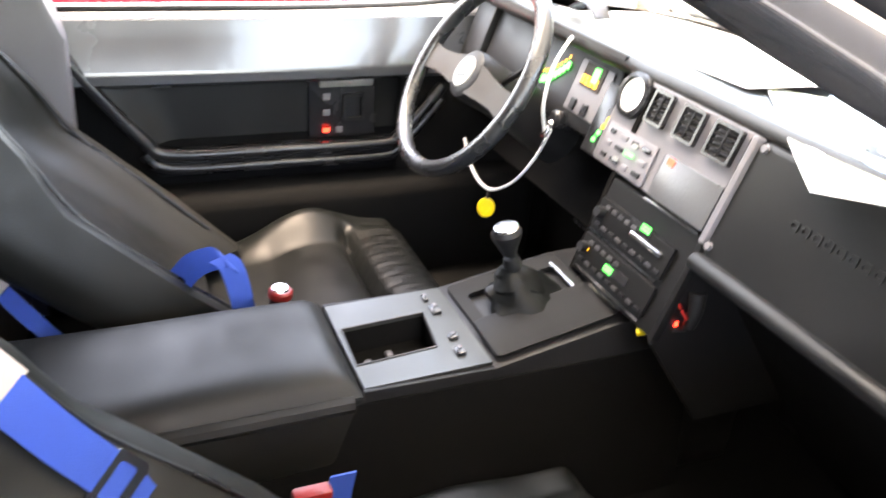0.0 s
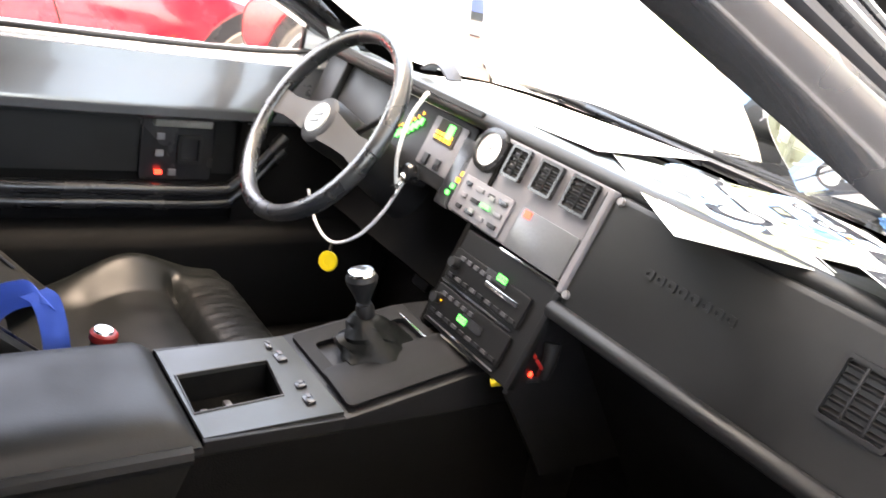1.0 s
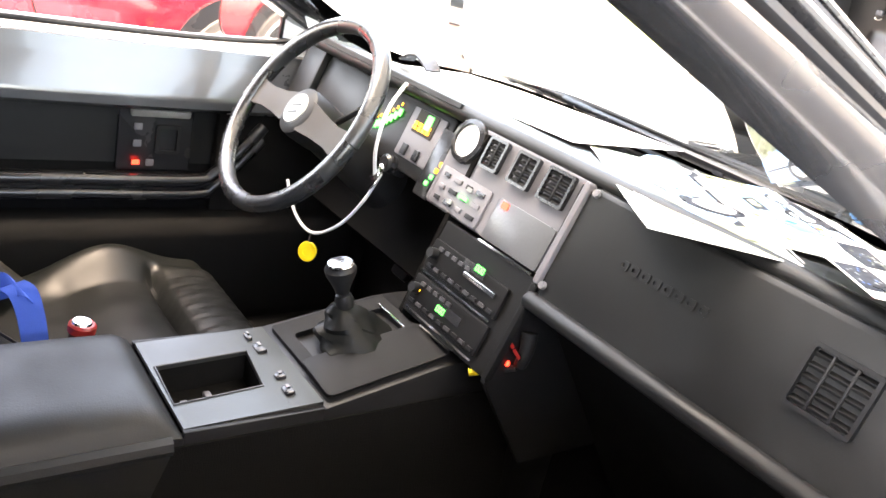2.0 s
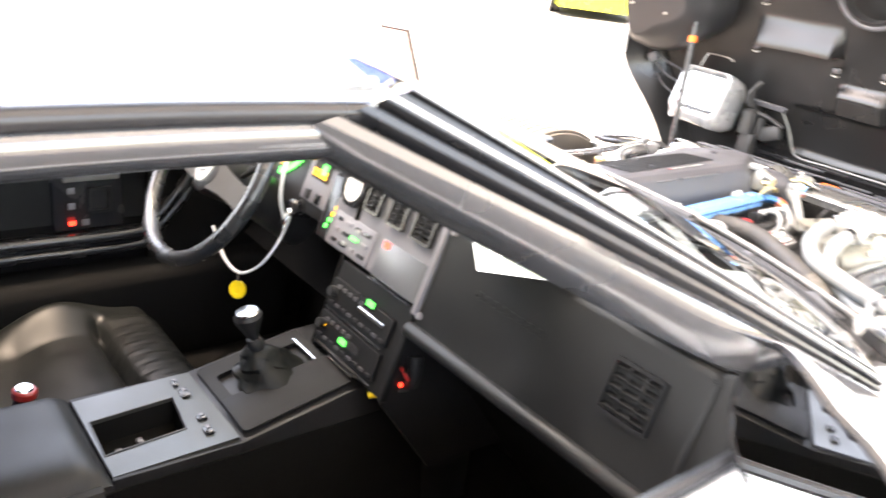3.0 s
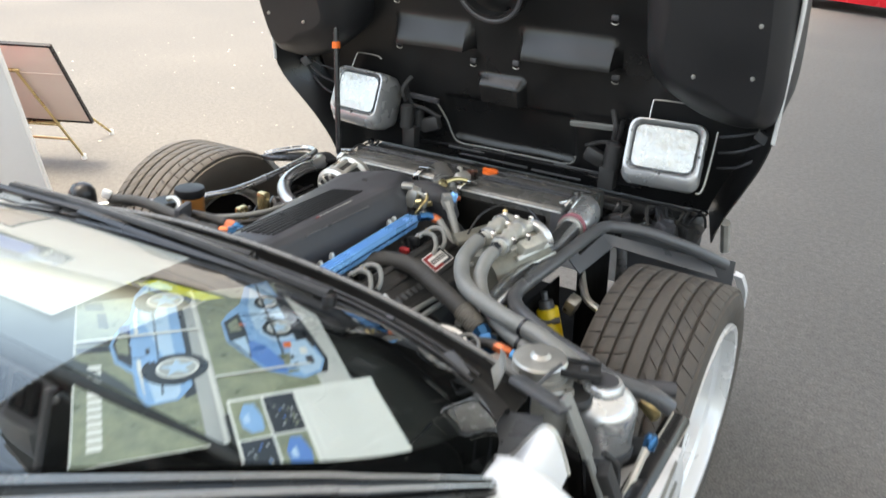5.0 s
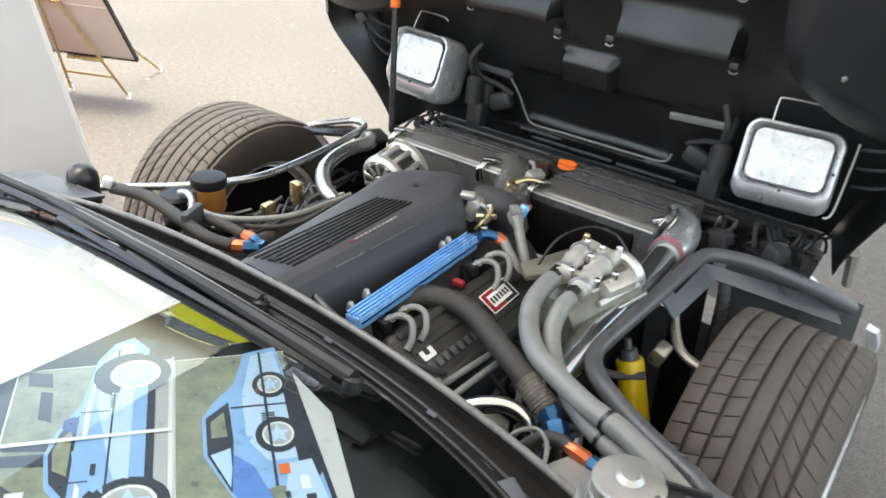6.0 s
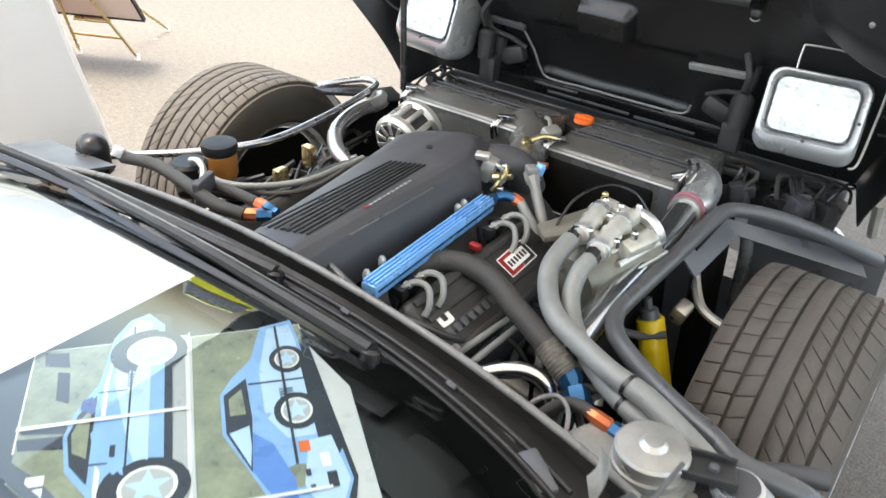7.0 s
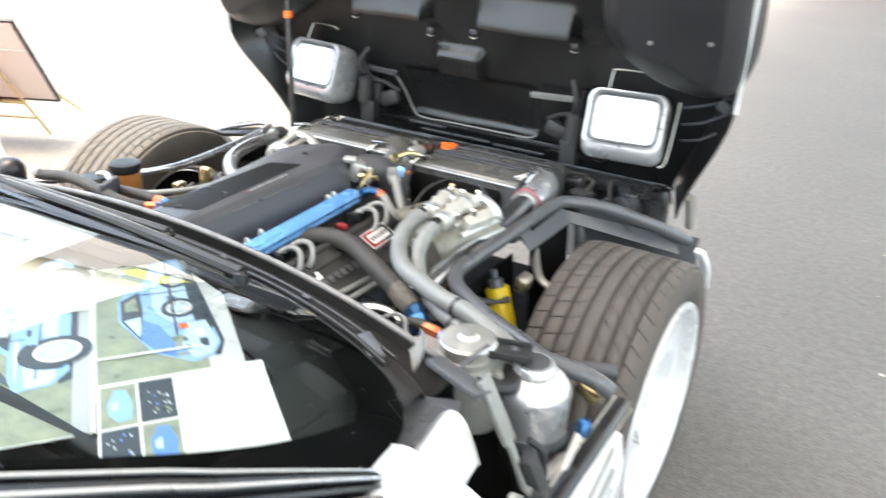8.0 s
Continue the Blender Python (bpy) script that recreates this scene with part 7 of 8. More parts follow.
# braided hose with blue and orange ends
part("braided_hose", tube([(0.130, -0.345, 0.735), (0.150, -0.308, 0.748), (0.175, -0.278, 0.752), (0.215, -0.263, 0.753), (0.267, -0.269, 0.751), (0.338, -0.304, 0.745), (0.395, -0.328, 0.735), (0.440, -0.345, 0.722)], 0.0192, 16, 14, 0.0008), HOSE, car, "dark ribbed hose with braided end")
part("braid_collar", tube([(0.415, -0.336, 0.730), (0.440, -0.346, 0.722), (0.464, -0.354, 0.712)], 0.0215, 16, 10, 0.0012), FRAYED, car, "frayed braid collar")
part("hose_end", join(lathe([(0, 0), (0.019, 0), (0.019, 0.018), (0.015, 0.024), (0.015, 0.030), (0, 0.030)], (0.460, -0.352, 0.713), (0.76, -0.50, -0.35), 8), lathe([(0, 0), (0.020, 0), (0.020, 0.022), (0.016, 0.028), (0, 0.028)], (0.486, -0.369, 0.704), (0.62, -0.66, -0.30), 6)), DEEPBLUE, car, "blue anodised hose end")
part("orange_fitting", lathe([(0, -0.010), (0.009, -0.010), (0.011, 0.0), (0.0115, 0.022), (0.009, 0.026), (0, 0.026)], (0.545, -0.432, 0.736), (0.97, -0.12, -0.08), 8), ORANGE, car, "orange anodised fitting")
part("blue_nut", lathe([(0, 0), (0.012, 0), (0.012, 0.016), (0.010, 0.018), (0.010, 0.024), (0, 0.024)], (0.572, -0.4355, 0.734), (0.97, -0.12, -0.08), 6), DEEPBLUE, car)
part("fitting_hose", tube([(0.470, -0.445, 0.70), (0.495, -0.430, 0.728), (0.520, -0.428, 0.737), (0.540, -0.431, 0.7365)], 0.0095, 10), HOSE, car)
part("pale_cable", tube([(0.464, -0.476, 0.735), (0.476, -0.462, 0.750), (0.494, -0.449, 0.755), (0.514, -0.456, 0.753), (0.528, -0.478, 0.748), (0.534, -0.50, 0.73)], 0.0034, 8), SEALGREY, car)
part("silver_duct", tube([(0.340, -0.43, 0.690), (0.377, -0.396, 0.702), (0.405, -0.376, 0.702), (0.437, -0.370, 0.692), (0.46, -0.375, 0.66)], 0.0125, 12), CHROME, car)
part("brace_bar", tube([(0.300, -0.43, 0.700), (0.318, -0.235, 0.700)], 0.0055, 8), PIPE, car)
part("brace_bar", tube([(0.328, -0.45, 0.698), (0.336, -0.255, 0.698)], 0.0055, 8), PIPE, car)
part("bright_joint", tube([(0.425, -0.292, 0.712), (0.436, -0.302, 0.708), (0.447, -0.312, 0.702)], 0.013, 10), CHROME, car)
# boost pipe and air boxes
part("boost_pipe", tube([(0.392, 0.258, 0.702), (0.396, 0.20, 0.700), (0.406, 0.056, 0.698), (0.412, -0.094, 0.698), (0.421, -0.212, 0.696), (0.428, -0.32, 0.68)], [0.030, 0.024], 20), PIPECHROME, car, "polished boost pipe")
part("pipe_elbow", tube([(0.392, 0.262, 0.703), (0.394, 0.300, 0.706), (0.385, 0.360, 0.704), (0.364, 0.410, 0.696), (0.335, 0.440, 0.686)], [0.0345, 0.046], 24), POLISHED, car, "smooth bright elbow into the air box")
part("tee_clamp", join(tube([(0.352, 0.300, 0.738), (0.358, 0.330, 0.757), (0.345, 0.362, 0.760)], 0.004, 8), tube([(0.370, 0.296, 0.738), (0.374, 0.335, 0.758), (0.362, 0.366, 0.758)], 0.004, 8), box((0.345, 0.318, 0.744), (0.036, 0.012, 0.012), 0.003, rot=(0, -15, 35))), CHROME, car, "bright pipe clamp")
part("pink_band", lathe([(0.0345, -0.006), (0.037, -0.006), (0.037, 0.006), (0.0345, 0.006)], (0.392, 0.262, 0.703), (0.06, -0.99, 0.0), 24), PINK, car)
part("pipe_clamp", lathe([(0.0315, -0.004), (0.034, -0.004), (0.034, 0.004), (0.0315, 0.004)], (0.3925, 0.248, 0.702), (0.06, -0.99, 0.0), 24), ALLOY, car)
for s in (1, -1):
    x0, x1, y0, y1 = (0.040, 0.350, 0.292, 0.610) if s > 0 else (-0.392, -0.045, 0.322, 0.560)
    bx = part("air_box", prism([(y0 + 0.01, 0.56), (y0, 0.715), (y0 + 0.006, 0.732), (y0 + 0.115, 0.728), (y1, 0.695), (y1 + 0.02, 0.56)], "x", x0, x1, 0.010, 3), BOXGREY, car, "brushed grey air box with spring clips")
    for yy, zz in ((0.098, 0.7325), (0.118, 0.7320), (0.215, 0.7165)):
        part("lid_band", box(((x0 + x1) / 2, y0 + yy, zz), (x1 - x0 - 0.012, 0.006, 0.005), 0.002, rot=(-4, 0, 0)), COVER, bx)
    part("lid_edge", tube([(x0 + 0.004, y0 - 0.002, 0.722), ((x0 + x1) / 2, y0 - 0.003, 0.7225), (x1 - 0.004, y0 - 0.002, 0.722)], 0.003, 8), ALLOY, bx)
    for x in (x0 - 0.008, x1 - 0.075) if s < 0 else (x0 - 0.004,):
        part("spring_clip", join(tube([(x, y0 - 0.006, 0.690), (x, y0 - 0.010, 0.722), (x + 0.012, y0 + 0.018, 0.740), (x + 0.030, y0 + 0.040, 0.738)], 0.005, 8), tube([(x + 0.014, y0 - 0.008, 0.700), (x + 0.012, y0 - 0.012, 0.728), (x + 0.020, y0 + 0.016, 0.742), (x + 0.042, y0 + 0.030, 0.738)], 0.004, 8), box((x + 0.016, y0 + 0.010, 0.744), (0.030, 0.014, 0.010), 0.003, rot=(0, 0, 25))), CHROME, bx, "bright spring clip")
part("box_cheek", prism([(0.292, 0.60), (0.290, 0.722), (0.315, 0.722), (0.330, 0.66), (0.330, 0.60)], "x", 0.316, 0.352, 0.006), FRAME, car, "grey end plate of the air box")
# Solid near-black box stands in for the shaded mouth of the air box.
part("filter_mouth_shade", box((0.170, 0.298, 0.640), (0.270, 0.030, 0.125), 0.006), UNDERSHADE, car)
part("box_spout", tube([(-0.09, 0.40, 0.700), (-0.035, 0.345, 0.695), (0.005, 0.270, 0.700), (0.035, 0.17, 0.715), (0.062, 0.10, 0.735)], [0.050, 0.042], 20), BOXGREY, car, "grey duct from the air box to the throttle")
part("spout_fitting", join(lathe([(0, -0.02), (0.012, -0.02), (0.013, 0.02), (0.008, 0.03), (0, 0.03)], (0.026, 0.225, 0.752), (0.5, -0.8, 0.2), 10), tube([(0.020, 0.235, 0.750), (0.040, 0.270, 0.757), (0.060, 0.295, 0.750)], 0.006, 8)), BRASS, car)
part("bright_hook", join(box((0.030, 0.325, 0.745), (0.030, 0.045, 0.026), 0.008, rot=(0, 20, -20)), tube([(0.020, 0.34, 0.745), (-0.005, 0.375, 0.750), (-0.028, 0.40, 0.742)], 0.005, 8)), ALLOY, car, "bright hook between the air boxes")
part("fill_cap", join(lathe([(0, -0.02), (0.027, -0.02), (0.027, -0.004), (0.022, 0.001), (0, 0.001)], (-0.012, 0.575, 0.690), (0, -0.1, 1), 20), box((-0.012, 0.575, 0.692), (0.052, 0.016, 0.010), 0.004)), ORANGETAPE, car, "orange fill cap")
part("cap_neck", lathe([(0, -0.06), (0.040, -0.06), (0.040, -0.015), (0, -0.015)], (-0.012, 0.562, 0.698), (0, -0.1, 1), 20), ENGINE, car)
part("top_panel", box((0, 0.665, 0.640), (0.80, 0.10, 0.020), 0.006, rot=(-8, 0, 0)), ENGINE, car, "black panel over the radiator")
# left side of the bay
ALT_C, ALT_AX = Vector((-0.265, 0.175, 0.705)), Vector((0.0, 0.979, 0.206))
alt = part("alternator", lathe([(0, -0.055), (0.050, -0.055), (0.056, -0.03), (0.056, 0.03), (0.046, 0.050), (0, 0.050)], ALT_C, ALT_AX, 24), ENGINE, eng, "cast alternator with cooling slots")
for d in (-0.040, 0.036):
    part("alternator_ring", lathe([(0.040, -0.012), (0.058, -0.012), (0.067, -0.004), (0.067, 0.008), (0.058, 0.013), (0.040, 0.013)], ALT_C + ALT_AX * d, ALT_AX, 28, False), ALLOY, alt)
for k in range(11):
    a = 2 * math.pi * k / 11
    q = Vector((math.cos(a), 0, math.sin(a)))
    q = (q - ALT_AX * q.dot(ALT_AX)).normalized()
    part("alternator_strut", turned(box((0, 0, 0), (0.060, 0.013, 0.012), 0.003), basis(ALT_C + q * 0.059 - ALT_AX * 0.002, ALT_AX, q.cross(ALT_AX))), ALLOY, alt)
    part("alternator_spoke", turned(box((0, 0, 0), (0.030, 0.010, 0.008), 0.002), basis(ALT_C + q * 0.040 - ALT_AX * 0.053, q, ALT_AX.cross(q))), ALLOY, alt)
part("alternator_bearing", lathe([(0, -0.006), (0.020, -0.006), (0.022, 0.0), (0.018, 0.006), (0, 0.006)], ALT_C - ALT_AX * 0.055, ALT_AX, 18), ALLOY, alt)
part("wheelhouse_tube", tube([(-0.86, -0.42, 0.66), (-0.748, -0.391, 0.690), (-0.631, -0.287, 0.698), (-0.564, -0.219, 0.700), (-0.508, -0.125, 0.700), (-0.482, -0.034, 0.700), (-0.490, 0.120, 0.700), (-0.512, 0.260, 0.700), (-0.533, 0.345, 0.699), (-0.556, 0.388, 0.697), (-0.605, 0.396, 0.694), (-0.655, 0.33, 0.690), (-0.680, 0.290, 0.684)], 0.0088, 14), TUBEPALE, car, "polished wheelhouse frame tube, paled for the bright ground it mirrors")
part("arch_panel", prism([(-0.540, 0.345), (-0.560, 0.384), (-0.604, 0.390), (-0.655, 0.325), (-0.690, 0.280), (-0.640, 0.275)], "z", 0.672, 0.684, 0.003), SATIN, car, "black panel at the front of the wheel arch")
part("coolant_pipe", tube([(-0.50, 0.345, 0.690), (-0.452, 0.290, 0.700), (-0.452, 0.190, 0.700), (-0.418, 0.090, 0.698), (-0.355, 0.022, 0.690), (-0.285, -0.006, 0.675), (-0.24, -0.02, 0.64)], 0.0185, 18), TUBEPALE, car, "polished coolant pipe, paled for the bright ground it mirrors")
part("pipe_bracket", box((-0.462, 0.335, 0.705), (0.085, 0.045, 0.012), 0.004, rot=(0, 0, -30)), BLACK, car)
res = part("fluid_reservoir", lathe([(0, -0.065), (0.030, -0.065), (0.034, -0.055), (0.034, -0.012), (0.026, -0.004), (0, -0.004)], (-0.424, -0.250, 0.765), (0, 0, 1), 24), AMBER, car, "amber fluid reservoir with a black cap")
part("cap", lathe([(0, -0.008), (0.036, -0.008), (0.038, 0.002), (0.036, 0.012), (0.028, 0.014), (0, 0.012)], (-0.424, -0.250, 0.765), (0, 0, 1), 28), BLACK, res)
res2 = part("brake_reservoir", lathe([(0, -0.06), (0.030, -0.06), (0.034, -0.01), (0, -0.01)], (-0.400, -0.345, 0.768), (0, 0, 1), 24), BLACK, car, "black brake reservoir")
part("cap", lathe([(0, -0.010), (0.036, -0.010), (0.037, 0.004), (0.030, 0.010), (0, 0.010)], (-0.400, -0.345, 0.768), (0, 0, 1), 28), BLACK, res2)
part("brake_booster", lathe([(0, -0.09), (0.10, -0.09), (0.115, -0.05), (0.10, 0.0), (0.04, 0.02), (0, 0.02)], (-0.42, -0.50, 0.665), (0, 1, 0), 32), ENGINE, car, "black brake booster")
part("vacuum_hose", tube([(-0.400, -0.335, 0.772), (-0.375, -0.345, 0.768), (-0.312, -0.342, 0.760), (-0.253, -0.309, 0.758), (-0.195, -0.236, 0.760), (-0.180, -0.153, 0.762), (-0.176, -0.085, 0.762)], 0.0065, 10), PIPE, car, "thin pale hose")
part("vacuum_hose", tube([(-0.300, -0.318, 0.745), (-0.225, -0.300, 0.748), (-0.170, -0.240, 0.756), (-0.158, -0.15, 0.77)], 0.005, 8), HOSE, car)
part("white_elbow", tube([(-0.385, -0.350, 0.785), (-0.360, -0.352, 0.792), (-0.335, -0.360, 0.786), (-0.325, -0.372, 0.772)], 0.0065, 10), ALLOY, car)
for (ox, oy), way in (((-0.140, -0.430), (0.75, 0.62, -0.05)), ((-0.156, -0.388), (0.85, 0.10, -0.12))):
    o, w = Vector((ox, oy, 0.790)), Vector(way).normalized()
    part("orange_fitting", lathe([(0, 0), (0.010, 0), (0.012, 0.006), (0.012, 0.022), (0, 0.022)], o, w, 8), ORANGE, car, "orange anodised fitting")
    part("blue_nut", lathe([(0, 0), (0.012, 0), (0.012, 0.012), (0.009, 0.016), (0.009, 0.028), (0, 0.028)], o + w * 0.020, w, 6), DEEPBLUE, car)
part("braided_line", tube([(-0.138, -0.430, 0.790), (-0.185, -0.446, 0.796), (-0.263, -0.440, 0.802), (-0.335, -0.428, 0.800), (-0.409, -0.417, 0.794), (-0.50, -0.42, 0.78)], 0.0125, 12, 14, 0.0006), HOSE, car)
part("braided_line", tube([(-0.156, -0.388, 0.790), (-0.205, -0.390, 0.792), (-0.254, -0.393, 0.790), (-0.300, -0.398, 0.780), (-0.34, -0.41, 0.76)], 0.0105, 12, 14, 0.0006), HOSE, car)
part("line_clip", box((-0.248, -0.425, 0.806), (0.014, 0.060, 0.034), 0.004, rot=(0, 0, 22)), COVER, car, "dark plastic line clip")
part("cowl_dome", lathe([(0.031, -0.05), (0.032, 0.0), (0.030, 0.014), (0.022, 0.026), (0.010, 0.032), (0, 0.033)], (-0.600, -0.425, 0.768), (0, 0, 1), 28), SATIN, car, "glossy black dome at the cowl end")
part("pale_clip", box((-0.50, -0.43, 0.795), (0.022, 0.014, 0.022), 0.005, rot=(0, 20, 30)), WHITECORD, car)
part("cowl_end_plate", sheet(lambda u, v: (-0.70 + 0.20 * u, -0.60 + 0.14 * v + 0.02 * u, 0.80 - 0.03 * v), 5, 4, 0.006), FRAME, car)
rnd = random.Random(11)
for k in range(26):
    x, y = rnd.uniform(-0.44, -0.28), rnd.uniform(-0.30, 0.12)
    z = rnd.uniform(0.58, 0.69)
    p = [(x + rnd.uniform(-0.03, 0.05) * j, y + rnd.uniform(-0.08, 0.07) * j, z + rnd.uniform(-0.05, 0.012) * j) for j in range(4)]
    part("loom_wire", tube(p, rnd.choice((0.004, 0.006, 0.008)), 6), rnd.choice((ENGINE, HOSE, SATIN)), eng)
for k in range(14):
    x, y = rnd.uniform(0.30, 0.46), rnd.uniform(-0.42, 0.0)
    z = rnd.uniform(0.52, 0.64)
    p = [(x + rnd.uniform(-0.05, 0.05) * j, y + rnd.uniform(-0.07, 0.07) * j, z + rnd.uniform(-0.03, 0.02) * j) for j in range(4)]
    part("loom_wire", tube(p, rnd.choice((0.004, 0.006, 0.008)), 6), rnd.choice((ENGINE, HOSE, PIPE)), eng)
part("tan_bracket", box((-0.36, -0.06, 0.70), (0.03, 0.02, 0.05), 0.004), BRASS, eng)
part("tan_bracket", box((-0.30, -0.20, 0.72), (0.02, 0.03, 0.04), 0.004), BRASS, eng)
# wheelhouse frame on the passenger side, and its twin
for s in (1, -1):
    if s > 0:
        part("wheelhouse_tube", tube([(0.83, -0.315, 0.655), (0.794, -0.330, 0.680), (0.720, -0.345, 0.694), (0.673, -0.325, 0.698), (0.603, -0.296, 0.700), (0.532, -0.257, 0.702), (0.474, -0.215, 0.704), (0.447, -0.168, 0.705), (0.443, -0.112, 0.705), (0.447, 0.04, 0.704), (0.450, 0.24, 0.703), (0.456, 0.312, 0.701), (0.482, 0.345, 0.698), (0.555, 0.378, 0.690), (0.655, 0.440, 0.650), (0.735, 0.52, 0.595)], 0.0155, 14), FRAME, car, "dark grey wheelhouse frame tube")
        part("wheelhouse_lip", sheet(lambda u, v: Vector((0.456, 0.10, 0.690)).lerp(Vector((0.462, 0.31, 0.688)), min(1, 2 * u)).lerp(Vector((0.70, 0.50, 0.605)), max(0.0, 2 * u - 1)) + Vector((0.030 * v, -0.030 * v * max(0, 2 * u - 1), -0.030 * v)), 20, 3, 0.004), FRAME, car)
    # Sheets that close the wheelhouse, coloured as dark as its shade.
    part("wheelhouse_wall", sheet(lambda u, v: (s * (0.462 + 0.02 * v), 0.15 + 0.22 * u, 0.70 - 0.46 * v), 8, 6, 0.004), UNDERSHADE, car)
    part("wheelhouse_side", sheet(lambda u, v: (s * (0.405 + 0.03 * v), -0.36 + 0.54 * u, 0.60 - 0.38 * v), 8, 6, 0.004), UNDERSHADE, car)
    part("wheelhouse_pan", box((s * 0.52, -0.02, 0.245), (0.24, 0.74, 0.01), 0.003), UNDERSHADE, car)
    part("wheelhouse_front", sheet(lambda u, v: (s * (0.49 + 0.26 * u), 0.365 + 0.20 * u + 0.05 * v, 0.692 - 0.10 * u - 0.34 * v), 8, 6, 0.004), FRAME, car, "grey wheelhouse panel")
    s > 0 and part("inner_tube", tube([(s * 0.50, 0.345, 0.655), (s * 0.51, 0.34, 0.60), (s * 0.515, 0.33, 0.48)], 0.014, 10), FRAME, car)
    shock = part("shock_absorber", lathe([(0, -0.16), (0.027, -0.16), (0.027, -0.004), (0.024, 0.0), (0, 0.0)], (s * 0.44, 0.030, 0.585), (-s * 0.35, 0.1, 1), 20), YELLOW, car, "yellow shock absorber")
    part("shock_nut", lathe([(0, 0), (0.019, 0), (0.017, 0.018), (0.008, 0.02), (0.008, 0.04), (0, 0.04)], (s * 0.44, 0.030, 0.585), (-s * 0.35, 0.1, 1), 12), FRAME, shock)
    part("shock_band", tube([(s * 0.40, -0.02, 0.565), (s * 0.44, 0.0, 0.560), (s * 0.48, 0.02, 0.57)], 0.008, 8), FRAME, shock)
    s > 0 and part("control_arm", tube([(s * 0.45, 0.20, 0.63), (s * 0.50, 0.13, 0.585), (s * 0.56, 0.12, 0.565)], 0.010, 8), ALLOY, car)
    s > 0 and part("arm_joint", box((s * 0.475, 0.10, 0.575), (0.03, 0.04, 0.045), 0.008, rot=(15, 20, 0)), ALLOY, car)
    part("inner_fender", sheet(lambda u, v: (s * (0.60 + 0.22 * u), -0.40 - 0.05 * math.sin(math.pi * u) - 0.06 * v, 0.64 - 0.42 * v), 6, 6, 0.006), ENGINE, car)
# caps, canister and fittings behind the wheel
disc_cap = part("pressure_cap", lathe([(0, -0.03), (0.040, -0.03), (0.046, -0.018), (0.047, 0.0), (0.044, 0.004), (0.018, 0.006), (0.012, 0.012), (0, 0.013)], (0.637, -0.462, 0.762), (0, 0, 1), 40), ALLOY, car, "flat round metal tank cap")
tank_line = spline([(0.520, -0.470, 0), (0.545, -0.425, 0), (0.600, -0.402, 0), (0.655, -0.398, 0), (0.690, -0.415, 0), (0.700, -0.455, 0), (0.690, -0.495, 0), (0.645, -0.515, 0), (0.570, -0.515, 0), (0.520, -0.470, 0)], 4)[:-1]
mid_ = sum(tank_line, Vector()) / len(tank_line)
part("cap_body", loft([[mid_ + (p - mid_) * k + Vector((0, 0, z)) for p in tank_line] for k, z in ((0.96, 0.62), (1.0, 0.66), (1.0, 0.705), (0.965, 0.722), (0.90, 0.730), (0.80, 0.732))]), TANK, disc_cap, "dull cast coolant tank")
part("cap_neck", lathe([(0.0, -0.05), (0.048, -0.05), (0.049, -0.02), (0.042, -0.016), (0, -0.016)], (0.637, -0.462, 0.762), (0, 0, 1), 32), TANK, disc_cap)
part("tank_well", lathe([(0, 0.0), (0.036, 0.0), (0.038, 0.010), (0.034, 0.016), (0.020, 0.012), (0, 0.012)], (0.700, -0.475, 0.712), (0, 0, 1), 24), ENGINE, disc_cap)
part("well_bolt", lathe([(0, 0), (0.008, 0), (0.007, 0.008), (0, 0.008)], (0.700, -0.475, 0.724), (0, 0, 1), 6), ALLOY, disc_cap)
can = part("canister", lathe([(0, -0.132), (0.052, -0.132), (0.059, -0.122), (0.060, -0.052), (0.0615, -0.046), (0.060, -0.037), (0.053, -0.026), (0.042, -0.017), (0.035, -0.013), (0.034, -0.003), (0.030, 0.003), (0.025, 0.004), (0, 0.004)], (0.740, -0.428, 0.736), (0.0, 0.0, 1), 36), POLISHED, car, "bright silver accumulator canister")
part("canister_cap", lathe([(0, 0), (0.025, 0), (0.024, 0.003), (0.012, 0.005), (0, 0.005)], (0.740, -0.428, 0.739), (0, 0, 1), 24), COVER, can, "dull dark cap")
bar = part("canister_bracket", turned(join(box((0, 0, 0), (0.078, 0.044, 0.006), 0.002), box((0, 0.021, 0.005), (0.078, 0.004, 0.012), 0.0015), box((0, -0.021, 0.005), (0.078, 0.004, 0.012), 0.0015), box((-0.036, 0.0, -0.012), (0.006, 0.040, 0.026), 0.002)), basis((0.698, -0.446, 0.752), (0.93, 0.36, -0.05), (-0.36, 0.93, 0))), ENGINE, car, "black channel bracket clamping the canister")
part("bracket_bolt", lathe([(0, 0), (0.007, 0), (0.006, 0.005), (0, 0.006)], (0.708, -0.440, 0.755), (0, 0, 1), 8), FRAME, bar)
part("canister_band", lathe([(0.058, -0.008), (0.061, -0.008), (0.061, 0.008), (0.058, 0.008)], (0.742, -0.428, 0.618), (0, 0, 1), 32), FRAME, can)
part("canister_base", lathe([(0, -0.09), (0.045, -0.09), (0.050, -0.02), (0.050, 0.0), (0, 0.0)], (0.742, -0.428, 0.604), (0, 0, 1), 28), ENGINE, can)
part("canister_wire", tube([(0.71, -0.47, 0.70), (0.72, -0.50, 0.68), (0.745, -0.505, 0.63), (0.76, -0.51, 0.55)], 0.004, 6), SATIN, can)
for pts_ in ([(0.673, -0.567, 0.770), (0.676, -0.52, 0.774), (0.679, -0.474, 0.772)],):
    part("cap_strap", tube(pts_, 0.0032, 6), FRAME, car, "thin dull strap over the tank cap")
part("cap_tray", box((0.685, -0.470, 0.715), (0.10, 0.05, 0.010), 0.004, rot=(4, 6, 25)), FRAME, car)
